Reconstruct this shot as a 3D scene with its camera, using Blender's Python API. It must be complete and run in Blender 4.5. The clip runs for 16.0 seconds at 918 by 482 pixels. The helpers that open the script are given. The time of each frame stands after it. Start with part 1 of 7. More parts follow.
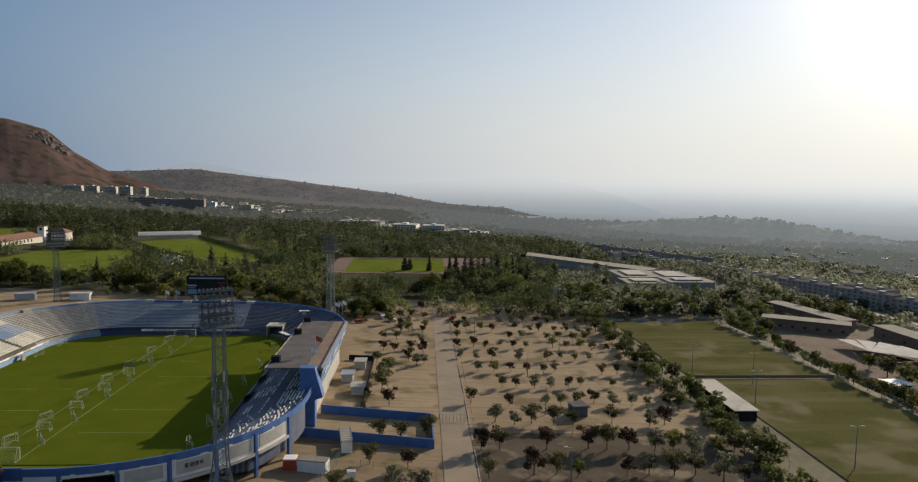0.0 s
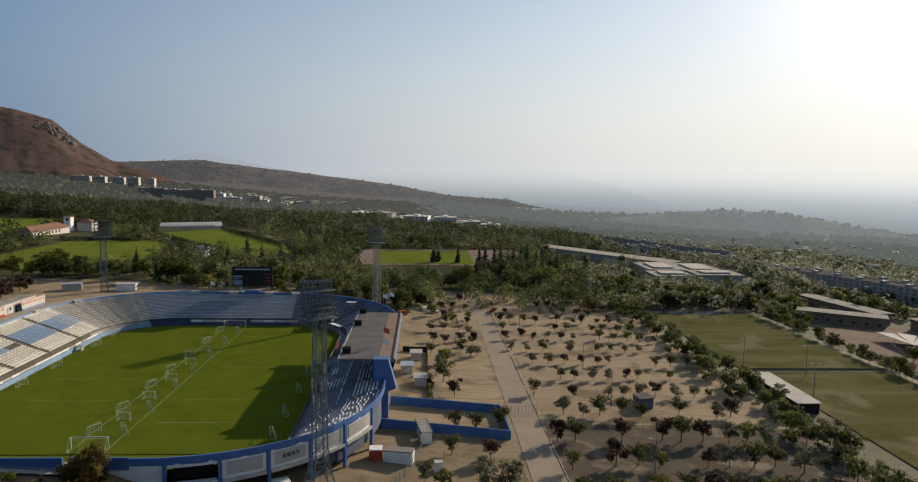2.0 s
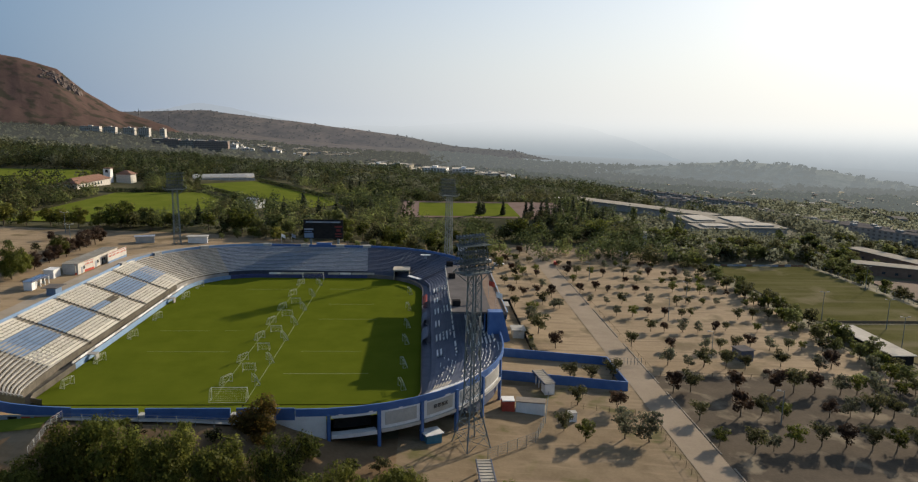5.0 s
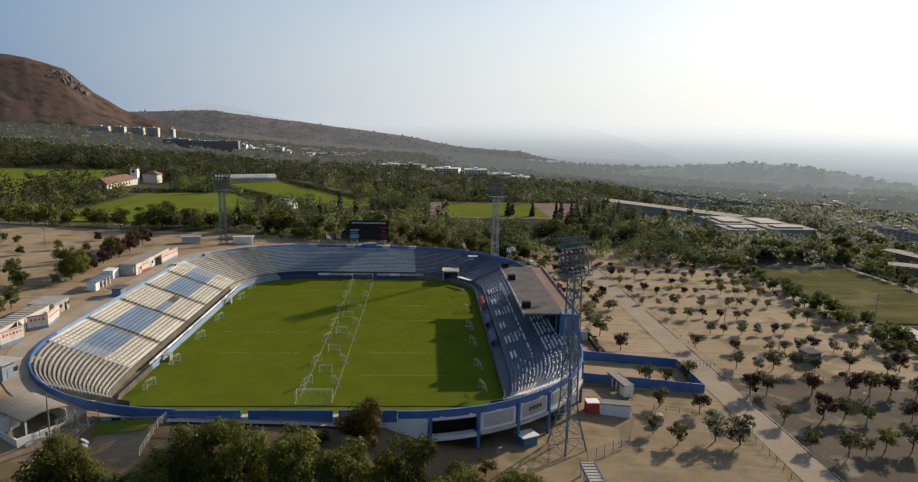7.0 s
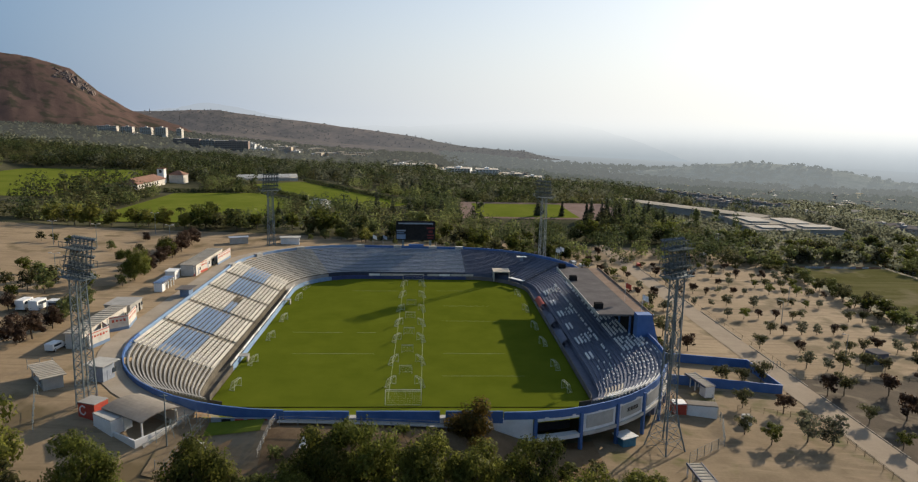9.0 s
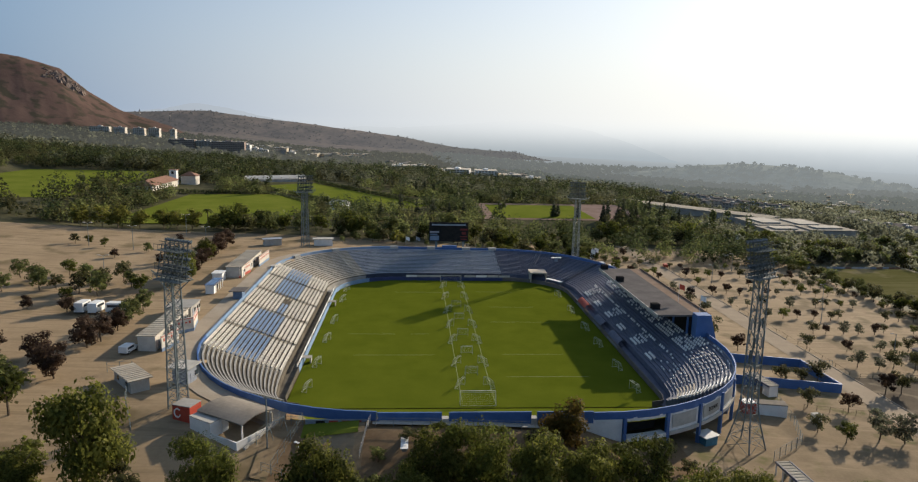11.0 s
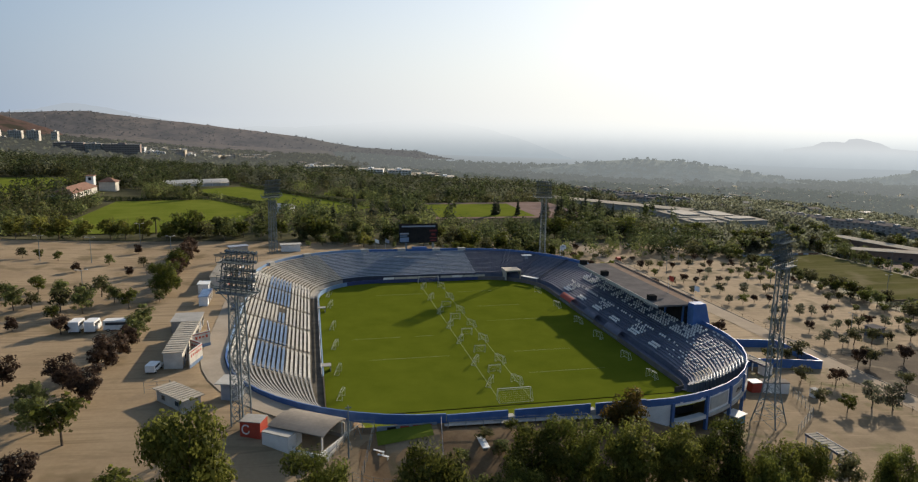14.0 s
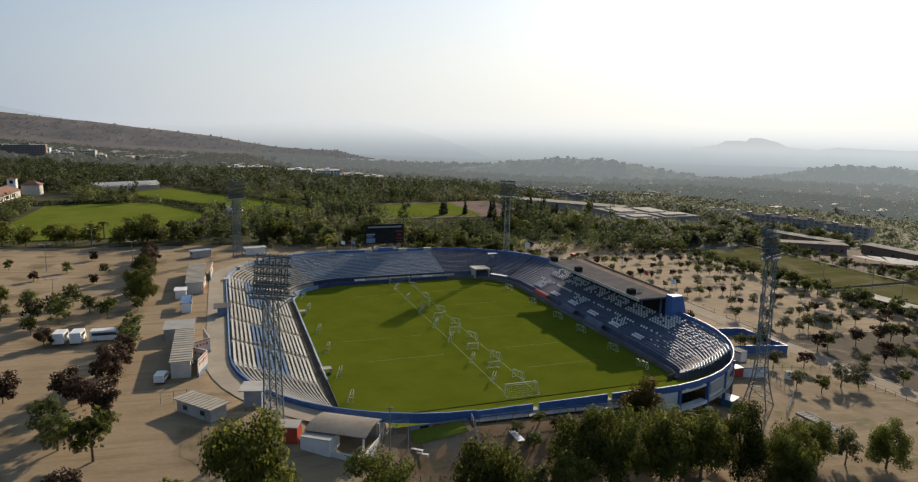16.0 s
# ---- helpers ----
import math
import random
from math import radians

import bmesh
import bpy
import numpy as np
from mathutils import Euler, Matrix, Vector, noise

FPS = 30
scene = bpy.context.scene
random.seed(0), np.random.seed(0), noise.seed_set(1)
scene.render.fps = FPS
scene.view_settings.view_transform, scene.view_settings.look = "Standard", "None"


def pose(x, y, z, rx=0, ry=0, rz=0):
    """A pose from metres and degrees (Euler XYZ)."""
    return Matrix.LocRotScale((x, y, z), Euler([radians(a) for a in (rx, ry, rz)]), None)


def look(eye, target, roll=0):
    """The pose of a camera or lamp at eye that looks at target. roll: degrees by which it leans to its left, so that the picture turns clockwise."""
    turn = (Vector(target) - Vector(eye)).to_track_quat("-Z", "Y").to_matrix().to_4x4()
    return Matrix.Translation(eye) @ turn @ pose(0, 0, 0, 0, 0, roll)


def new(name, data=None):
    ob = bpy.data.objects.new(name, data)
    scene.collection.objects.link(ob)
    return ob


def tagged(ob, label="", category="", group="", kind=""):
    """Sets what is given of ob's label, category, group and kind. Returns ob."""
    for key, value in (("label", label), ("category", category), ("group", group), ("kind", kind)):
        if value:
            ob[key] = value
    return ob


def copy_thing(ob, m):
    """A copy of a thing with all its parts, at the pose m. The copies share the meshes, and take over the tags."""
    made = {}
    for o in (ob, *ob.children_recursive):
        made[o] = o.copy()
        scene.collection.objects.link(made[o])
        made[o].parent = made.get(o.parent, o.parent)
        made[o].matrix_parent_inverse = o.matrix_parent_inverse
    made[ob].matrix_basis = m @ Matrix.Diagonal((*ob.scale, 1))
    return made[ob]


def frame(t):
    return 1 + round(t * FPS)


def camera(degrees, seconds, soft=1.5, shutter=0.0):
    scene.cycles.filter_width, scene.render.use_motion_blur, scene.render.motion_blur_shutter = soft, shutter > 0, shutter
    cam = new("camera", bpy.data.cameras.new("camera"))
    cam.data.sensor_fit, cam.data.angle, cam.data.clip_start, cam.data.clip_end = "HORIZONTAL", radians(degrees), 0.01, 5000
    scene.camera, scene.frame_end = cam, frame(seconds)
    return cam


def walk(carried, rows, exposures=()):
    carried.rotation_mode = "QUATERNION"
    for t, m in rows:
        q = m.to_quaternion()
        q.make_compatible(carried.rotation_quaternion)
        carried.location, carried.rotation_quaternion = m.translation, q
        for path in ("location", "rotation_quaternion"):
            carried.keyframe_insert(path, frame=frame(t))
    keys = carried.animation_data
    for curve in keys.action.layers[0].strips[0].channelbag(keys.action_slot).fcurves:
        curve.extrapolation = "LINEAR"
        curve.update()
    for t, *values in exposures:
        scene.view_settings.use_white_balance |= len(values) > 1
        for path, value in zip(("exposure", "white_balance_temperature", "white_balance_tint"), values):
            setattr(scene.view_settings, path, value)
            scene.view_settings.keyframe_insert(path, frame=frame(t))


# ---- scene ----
cam = camera(68.1, 16.0, 1.2)
PATH = [
    (0, (83.331, -188.019, 57.1), (83.44, -186.031, 56.915), 0.8),
    (0.5, (79.203, -188.002, 57.157), (79.311, -186.014, 56.971), 0.9),
    (1, (74.926, -187.804, 57.196), (75.034, -185.815, 57.01), 0.9),
    (1.5, (70.577, -187.557, 57.118), (70.684, -185.568, 56.933), 0.9),
    (2, (66.101, -187.397, 56.941), (66.208, -185.411, 56.732), 1.0),
    (2.5, (61.708, -187.009, 56.727), (61.815, -185.031, 56.456), 1.0),
    (3, (57.378, -186.689, 56.742), (57.485, -184.722, 56.397), 1.0),
    (3.5, (52.916, -186.408, 56.847), (53.022, -184.442, 56.495), 1.0),
    (4, (48.47, -186.383, 56.972), (48.575, -184.417, 56.62), 1.0),
    (6.3, (28.067, -185.224, 57.035), (28.17, -183.257, 56.687), 1.2),
    (6.5, (26.501, -185.169, 57.03), (26.601, -183.202, 56.68), 1.1),
    (7, (22.091, -184.748, 56.87), (22.191, -182.781, 56.521), 1.2),
    (7.5, (17.614, -184.728, 56.986), (17.714, -182.761, 56.637), 1.2),
    (8, (13.133, -184.595, 56.96), (13.232, -182.628, 56.61), 1.2),
    (8.5, (8.649, -184.371, 56.877), (8.748, -182.404, 56.527), 1.2),
    (9, (4.092, -184.281, 56.926), (4.191, -182.315, 56.576), 1.2),
    (9.5, (-0.508, -184.285, 56.935), (-0.409, -182.319, 56.584), 1.2),
    (10, (-5.104, -184.26, 56.961), (-5.006, -182.293, 56.611), 1.1),
    (10.2, (-6.672, -184.247, 56.825), (-6.574, -182.28, 56.476), 1.2),
    (12.5, (-27.793, -183.522, 57.304), (-27.525, -181.571, 56.959), 0.9),
    (13, (-32.345, -183.293, 57.501), (-32.031, -181.348, 57.155), 0.9),
    (13.5, (-36.854, -183.149, 57.514), (-36.486, -181.214, 57.169), 1.0),
    (14, (-41.34, -182.599, 57.469), (-40.912, -180.676, 57.124), 0.9),
    (14.5, (-45.74, -182.309, 57.515), (-45.247, -180.401, 57.171), 0.8),
    (15, (-50.439, -181.665, 57.785), (-49.883, -179.775, 57.439), 0.9),
    (15.5, (-54.979, -180.822, 57.688), (-54.371, -178.948, 57.344), 0.9),
    (16, (-59.589, -179.827, 57.653), (-58.934, -177.969, 57.31), 1.0),
]
walk(cam, [(t, look(eye, target, roll)) for t, eye, target, roll in PATH], [(0, -0.03), (3.5, 0.1), (9, 0.3), (13, 0.31), (16, 0.17)])

# ---- daylight: a low sun ahead and to the right, hazy sky ----
SUN_AZ, SUN_EL = radians(44.6), radians(21.0)
world = bpy.data.worlds.new("world")
scene.world = world
world.use_nodes = True
wn = world.node_tree.nodes
sky = wn.new("ShaderNodeTexSky")
sky.sky_type = "NISHITA"
sky.sun_disc = False
sky.sun_elevation, sky.sun_rotation = SUN_EL, SUN_AZ
sky.altitude, sky.air_density, sky.dust_density, sky.ozone_density = 900, 1.0, 1.2, 2.0
wl = world.node_tree.links
sky_dir = wn.new("ShaderNodeTexCoord").outputs["Generated"]
xyz_ = wn.new("ShaderNodeSeparateXYZ")
wl.new(sky_dir, xyz_.inputs[0])
lift = wn.new("ShaderNodeMapRange")
lift.interpolation_type = "SMOOTHSTEP"
lift.inputs["From Min"].default_value, lift.inputs["From Max"].default_value = -0.02, 0.31
lift.inputs["To Max"].default_value = 0.62
wl.new(xyz_.outputs["Z"], lift.inputs["Value"])
toward = wn.new("ShaderNodeVectorMath")
toward.operation = "DOT_PRODUCT"
toward.inputs[1].default_value = (math.sin(SUN_AZ), math.cos(SUN_AZ), 0.0)
wl.new(sky_dir, toward.inputs[0])
warm = wn.new("ShaderNodeMapRange")
warm.inputs["From Min"].default_value, warm.inputs["From Max"].default_value = 0.25, 1.0
wl.new(toward.outputs["Value"], warm.inputs["Value"])
haze_mix = wn.new("ShaderNodeMix")
haze_mix.data_type = "RGBA"
haze_mix.inputs[6].default_value, haze_mix.inputs[7].default_value = (0.172, 0.254, 0.378, 1), (0.785, 0.782, 0.745, 1)
wl.new(warm.outputs[0], haze_mix.inputs[0])
dim = wn.new("ShaderNodeVectorMath")
dim.operation = "SCALE"
dim.inputs["Scale"].default_value = 0.100
wl.new(sky.outputs[0], dim.inputs[0])
veil = wn.new("ShaderNodeMix")
veil.data_type = "RGBA"
wl.new(lift.outputs[0], veil.inputs[0]), wl.new(haze_mix.outputs[2], veil.inputs[6]), wl.new(dim.outputs[0], veil.inputs[7])
# the bright aureole that haze spreads round the sun
near_sun = wn.new("ShaderNodeVectorMath")
near_sun.operation = "DOT_PRODUCT"
near_sun.inputs[1].default_value = (math.sin(SUN_AZ) * math.cos(SUN_EL), math.cos(SUN_AZ) * math.cos(SUN_EL), math.sin(SUN_EL))
wl.new(sky_dir, near_sun.inputs[0])
above = wn.new("ShaderNodeMath")
above.operation = "MAXIMUM"
above.inputs[1].default_value = 0.0
wl.new(near_sun.outputs["Value"], above.inputs[0])
lit = veil.outputs[2]
for power, tint in ((70.0, (1.6, 1.57, 1.48, 1)), (5.0, (0.10, 0.098, 0.09, 1))):
    lobe = wn.new("ShaderNodeMath")
    lobe.operation = "POWER"
    lobe.inputs[1].default_value = power
    wl.new(above.outputs[0], lobe.inputs[0])
    plus = wn.new("ShaderNodeMix")
    plus.data_type, plus.blend_type = "RGBA", "ADD"
    plus.inputs[7].default_value = tint
    wl.new(lobe.outputs[0], plus.inputs[0]), wl.new(lit, plus.inputs[6])
    lit = plus.outputs[2]
wl.new(lit, wn["Background"].inputs[0])
wn["Background"].inputs[1].default_value = 1.02
sun = new("sun", bpy.data.lights.new("sun", "SUN"))
sun.data.energy, sun.data.angle, sun.data.color = 4.7, radians(0.8), (1.0, 0.86, 0.675)
sun.matrix_basis = look((0, 0, 0), (-math.sin(SUN_AZ) * math.cos(SUN_EL), -math.cos(SUN_AZ) * math.cos(SUN_EL), -math.sin(SUN_EL)))

# ---- materials ----


def surf(name, a, b, size=4.0, rough=0.85, bump=0.0, fine=0.0, metal=0.0, vary=0.0, world_space=False, spots=None, spec=None, tracks=None):
    """Two tones mixed by a broad and a fine noise; size: metres of the broad pattern; vary: how far whole objects differ."""
    m = bpy.data.materials.new(name)
    m.use_nodes = True
    n, l = m.node_tree.nodes, m.node_tree.links
    p = n["Principled BSDF"]
    p.inputs["Roughness"].default_value, p.inputs["Metallic"].default_value = rough, metal
    p.inputs["Specular IOR Level"].default_value = spec if spec is not None else 0.0 if rough > 0.86 else 0.35
    if world_space:
        co = n.new("ShaderNodeNewGeometry").outputs["Position"]
    else:
        co = n.new("ShaderNodeTexCoord").outputs["Object"]
    big = n.new("ShaderNodeTexNoise")
    big.inputs["Scale"].default_value, big.inputs["Detail"].default_value, big.inputs["Roughness"].default_value = 1 / size, 5, 0.62
    small = n.new("ShaderNodeTexNoise")
    small.inputs["Scale"].default_value, small.inputs["Detail"].default_value = 1 / (fine or size / 12), 3
    l.new(co, big.inputs["Vector"]), l.new(co, small.inputs["Vector"])
    add = n.new("ShaderNodeMath")
    add.operation = "MULTIPLY_ADD"
    add.inputs[1].default_value = 0.35
    l.new(small.outputs[0], add.inputs[0]), l.new(big.outputs[0], add.inputs[2])
    ramp = n.new("ShaderNodeMapRange")
    ramp.inputs["From Min"].default_value, ramp.inputs["From Max"].default_value = 0.45, 0.9
    l.new(add.outputs[0], ramp.inputs["Value"])
    mix = n.new("ShaderNodeMix")
    mix.data_type = "RGBA"
    mix.inputs[6].default_value, mix.inputs[7].default_value = (*a, 1), (*b, 1)
    l.new(ramp.outputs[0], mix.inputs[0])
    out = mix.outputs[2]
    if spots:
        colour, per, share = spots
        sp = n.new("ShaderNodeTexNoise")
        sp.inputs["Scale"].default_value, sp.inputs["Detail"].default_value = 1 / per, 4
        l.new(co, sp.inputs["Vector"])
        cut = n.new("ShaderNodeMapRange")
        cut.inputs["From Min"].default_value, cut.inputs["From Max"].default_value = share, share + 0.12
        l.new(sp.outputs[0], cut.inputs["Value"])
        mx = n.new("ShaderNodeMix")
        mx.data_type = "RGBA"
        l.new(cut.outputs[0], mx.inputs[0]), l.new(out, mx.inputs[6])
        mx.inputs[7].default_value = (*colour, 1)
        out = mx.outputs[2]
    if tracks:
        # worn wheel tracks: long thin streaks of another tone, running one way
        colour, along, across = tracks
        stretch, tn_, tc, tm = n.new("ShaderNodeMapping"), n.new("ShaderNodeTexNoise"), n.new("ShaderNodeMapRange"), n.new("ShaderNodeMix")
        stretch.inputs["Scale"].default_value = (1 / along, 1 / across, 1)
        tn_.inputs["Scale"].default_value, tn_.inputs["Detail"].default_value, tn_.inputs["Distortion"].default_value = 1.0, 3, 0.6
        tc.inputs["From Min"].default_value, tc.inputs["From Max"].default_value, tc.inputs["To Max"].default_value = 0.5, 0.7, 0.7
        tm.data_type = "RGBA"
        tm.inputs[7].default_value = (*colour, 1)
        l.new(co, stretch.inputs["Vector"]), l.new(stretch.outputs[0], tn_.inputs["Vector"]), l.new(tn_.outputs[0], tc.inputs["Value"])
        l.new(tc.outputs[0], tm.inputs[0]), l.new(out, tm.inputs[6])
        out = tm.outputs[2]
    if vary:
        hue = n.new("ShaderNodeHueSaturation")
        info = n.new("ShaderNodeObjectInfo")
        rr_ = n.new("ShaderNodeMapRange")
        rr_.inputs["To Min"].default_value, rr_.inputs["To Max"].default_value = 1 - vary, 1 + vary
        l.new(info.outputs["Random"], rr_.inputs["Value"]), l.new(rr_.outputs[0], hue.inputs["Value"]), l.new(out, hue.inputs["Color"])
        out = hue.outputs[0]
    l.new(out, p.inputs["Base Color"])
    if bump:
        bp = n.new("ShaderNodeBump")
        bp.inputs["Strength"].default_value, bp.inputs["Distance"].default_value = 0.6, bump
        l.new(add.outputs[0], bp.inputs["Height"]), l.new(bp.outputs[0], p.inputs["Normal"])
    return m


def leaves(name, a, b, vary=0.3, shine=0.56, gloss=0.12, gap=0.0):
    """Foliage: diffuse and translucent leaves, each clump its own tone; gap: the open share of a far clump of loose leaves."""
    m = bpy.data.materials.new(name)
    m.use_nodes = True
    n, l = m.node_tree.nodes, m.node_tree.links
    p = n["Principled BSDF"]
    p.inputs["Roughness"].default_value = 0.6
    p.inputs["Specular IOR Level"].default_value = gloss
    geo, info = n.new("ShaderNodeNewGeometry"), n.new("ShaderNodeObjectInfo")
    mix = n.new("ShaderNodeMix")
    mix.data_type = "RGBA"
    mix.inputs[6].default_value, mix.inputs[7].default_value = (*a, 1), (*b, 1)
    l.new(geo.outputs["Random Per Island"], mix.inputs[0])
    hue = n.new("ShaderNodeHueSaturation")
    r = n.new("ShaderNodeMapRange")
    r.inputs["To Min"].default_value, r.inputs["To Max"].default_value = 1 - vary, 1 + vary
    l.new(info.outputs["Random"], r.inputs["Value"]), l.new(r.outputs[0], hue.inputs["Value"]), l.new(mix.outputs[2], hue.inputs["Color"])
    l.new(hue.outputs[0], p.inputs["Base Color"])
    tr = n.new("ShaderNodeBsdfTranslucent")
    l.new(hue.outputs[0], tr.inputs["Color"])
    ms = n.new("ShaderNodeMixShader")
    ms.inputs[0].default_value = shine
    l.new(p.outputs[0], ms.inputs[1]), l.new(tr.outputs[0], ms.inputs[2])
    out = ms.outputs[0]
    if gap:
        loose, clear = n.new("ShaderNodeMixShader"), n.new("ShaderNodeBsdfTransparent")
        loose.inputs[0].default_value = gap
        l.new(out, loose.inputs[1]), l.new(clear.outputs[0], loose.inputs[2])
        out = loose.outputs[0]
    l.new(out, n["Material Output"].inputs["Surface"])
    return m


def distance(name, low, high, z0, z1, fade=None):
    """A far backdrop with haze light painted as emission, from a lower to an upper tone; fade: heights between which it
    thins out into the sky.
    """
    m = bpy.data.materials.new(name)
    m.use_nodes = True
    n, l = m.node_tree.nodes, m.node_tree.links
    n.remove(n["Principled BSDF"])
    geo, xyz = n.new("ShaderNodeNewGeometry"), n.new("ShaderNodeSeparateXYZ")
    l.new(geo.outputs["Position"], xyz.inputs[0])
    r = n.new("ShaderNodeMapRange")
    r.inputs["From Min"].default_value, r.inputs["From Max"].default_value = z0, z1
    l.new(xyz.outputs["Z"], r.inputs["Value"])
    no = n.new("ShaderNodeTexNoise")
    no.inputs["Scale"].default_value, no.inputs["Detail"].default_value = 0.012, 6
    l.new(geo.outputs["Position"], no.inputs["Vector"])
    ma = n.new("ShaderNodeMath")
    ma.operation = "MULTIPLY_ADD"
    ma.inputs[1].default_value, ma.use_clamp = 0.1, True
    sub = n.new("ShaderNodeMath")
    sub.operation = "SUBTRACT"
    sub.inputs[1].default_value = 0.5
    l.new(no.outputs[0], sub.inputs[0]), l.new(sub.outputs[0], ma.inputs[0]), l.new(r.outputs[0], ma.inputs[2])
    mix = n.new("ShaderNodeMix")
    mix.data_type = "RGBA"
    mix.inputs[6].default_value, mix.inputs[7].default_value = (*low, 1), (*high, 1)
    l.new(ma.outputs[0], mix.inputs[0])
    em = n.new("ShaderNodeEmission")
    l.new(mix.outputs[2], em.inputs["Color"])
    # the painted haze brightens towards the sun
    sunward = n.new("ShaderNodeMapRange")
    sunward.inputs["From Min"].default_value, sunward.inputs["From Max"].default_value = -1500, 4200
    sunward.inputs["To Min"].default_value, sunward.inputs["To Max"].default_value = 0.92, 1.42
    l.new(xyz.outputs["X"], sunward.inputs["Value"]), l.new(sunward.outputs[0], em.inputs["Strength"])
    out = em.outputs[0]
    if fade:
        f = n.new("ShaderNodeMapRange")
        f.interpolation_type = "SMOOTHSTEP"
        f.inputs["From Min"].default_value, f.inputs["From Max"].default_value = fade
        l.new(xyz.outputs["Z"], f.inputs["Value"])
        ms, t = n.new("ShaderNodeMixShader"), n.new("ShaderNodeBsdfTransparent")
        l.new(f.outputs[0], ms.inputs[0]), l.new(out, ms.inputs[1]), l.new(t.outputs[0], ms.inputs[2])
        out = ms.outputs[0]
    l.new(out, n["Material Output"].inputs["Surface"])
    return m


SAND = surf("sand", (0.248, 0.180, 0.108), (0.350, 0.260, 0.160), 14, 0.95, 0.03, 0.7, spec=0.10, world_space=True, spots=((0.16, 0.12, 0.065), 11.0, 0.55), tracks=((0.185, 0.135, 0.080), 26.0, 1.6))
DIRT = surf("trodden_dirt", (0.168, 0.124, 0.073), (0.268, 0.199, 0.123), 7, 0.95, 0.03, 0.5, spec=0.10, world_space=True, spots=((0.125, 0.112, 0.045), 6.0, 0.57), tracks=((0.30, 0.222, 0.14), 14.0, 1.8))
ROAD = surf("dusty_asphalt", (0.245, 0.190, 0.132), (0.325, 0.258, 0.184), 7, 0.9, 0.01, 0.4, spec=0.10, world_space=True)
SCRUB = surf("dry_scrub", (0.105, 0.10, 0.058), (0.215, 0.185, 0.118), 18, 0.95, 0.1, 1.5, spec=0.10, world_space=True)
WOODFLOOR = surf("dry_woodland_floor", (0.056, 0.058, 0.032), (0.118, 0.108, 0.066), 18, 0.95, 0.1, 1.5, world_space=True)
EARTH = surf("garden_earth", (0.135, 0.088, 0.048), (0.235, 0.160, 0.092), 5, 0.95, 0.04, 0.5, spec=0.10, world_space=True)
TURF = surf("stadium_turf", (0.079, 0.098, 0.009), (0.108, 0.127, 0.013), 9, 0.9, 0.02, 0.25, world_space=True)
LAWN = surf("training_lawn", (0.104, 0.132, 0.018), (0.162, 0.180, 0.032), 16, 0.9, 0.02, 0.6, world_space=True)
WORN = surf("worn_lawn", (0.080, 0.078, 0.026), (0.138, 0.128, 0.053), 24, 0.92, 0.02, 0.8, spec=0.0, world_space=True, spots=((0.19, 0.162, 0.092), 17.0, 0.55), tracks=((0.175, 0.15, 0.084), 60.0, 7.0))
CLAY = surf("brown_yard_clay", (0.13, 0.088, 0.062), (0.21, 0.15, 0.11), 12, 0.95, 0.02, 0.6, spec=0.10, world_space=True, spots=((0.09, 0.08, 0.045), 9.0, 0.6))
CHALK = surf("chalk", (0.17, 0.20, 0.07), (0.34, 0.36, 0.2), 0.6, 0.9, world_space=True)
LOT = surf("old_asphalt", (0.072, 0.057, 0.041), (0.122, 0.096, 0.068), 8, 0.92, 0.01, 0.5, spec=0.04, world_space=True, spots=((0.22, 0.18, 0.125), 7.0, 0.57))
APRON = surf("dusty_apron", (0.285, 0.237, 0.178), (0.375, 0.32, 0.25), 5, 0.92, 0.005, 0.4, spec=0.10, world_space=True)
STEP = surf("worn_terrace", (0.095, 0.085, 0.068), (0.175, 0.155, 0.124), 2.5, 0.9, 0.004, 0.25, world_space=True)
CONCRETE = surf("concrete", (0.25, 0.24, 0.215), (0.38, 0.36, 0.325), 3, 0.85, 0.004, 0.25, world_space=True)
PALE = surf("pale_concrete", (0.37, 0.35, 0.31), (0.53, 0.505, 0.455), 3, 0.88, 0.004, 0.25, world_space=True)
PALEBLUE = surf("light_blue_paint", (0.165, 0.265, 0.42), (0.25, 0.36, 0.51), 2.0, 0.6, world_space=True)
NETTING = surf("goal_tube", (0.32, 0.34, 0.25), (0.48, 0.50, 0.38), 0.6, 0.5)
BLUE = surf("blue_paint", (0.050, 0.116, 0.290), (0.082, 0.166, 0.372), 2.2, 0.55, 0.0, 0.2, vary=0.06, world_space=True)
SLATE = surf("blue_grey_bench", (0.22, 0.25, 0.30), (0.32, 0.35, 0.40), 1.6, 0.6, vary=0.08, world_space=True)
ROWBLUE = surf("pale_blue_bench", (0.31, 0.34, 0.385), (0.44, 0.47, 0.51), 1.6, 0.6, vary=0.08, world_space=True)
SKYBLUE = surf("faded_blue_bench", (0.115, 0.185, 0.295), (0.19, 0.265, 0.38), 1.6, 0.5, vary=0.08, world_space=True)
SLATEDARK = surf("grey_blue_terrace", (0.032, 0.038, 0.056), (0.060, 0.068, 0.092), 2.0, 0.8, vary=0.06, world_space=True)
NAVY = surf("dark_blue_terrace", (0.076, 0.088, 0.128), (0.118, 0.132, 0.178), 2.0, 0.7, vary=0.06, world_space=True)
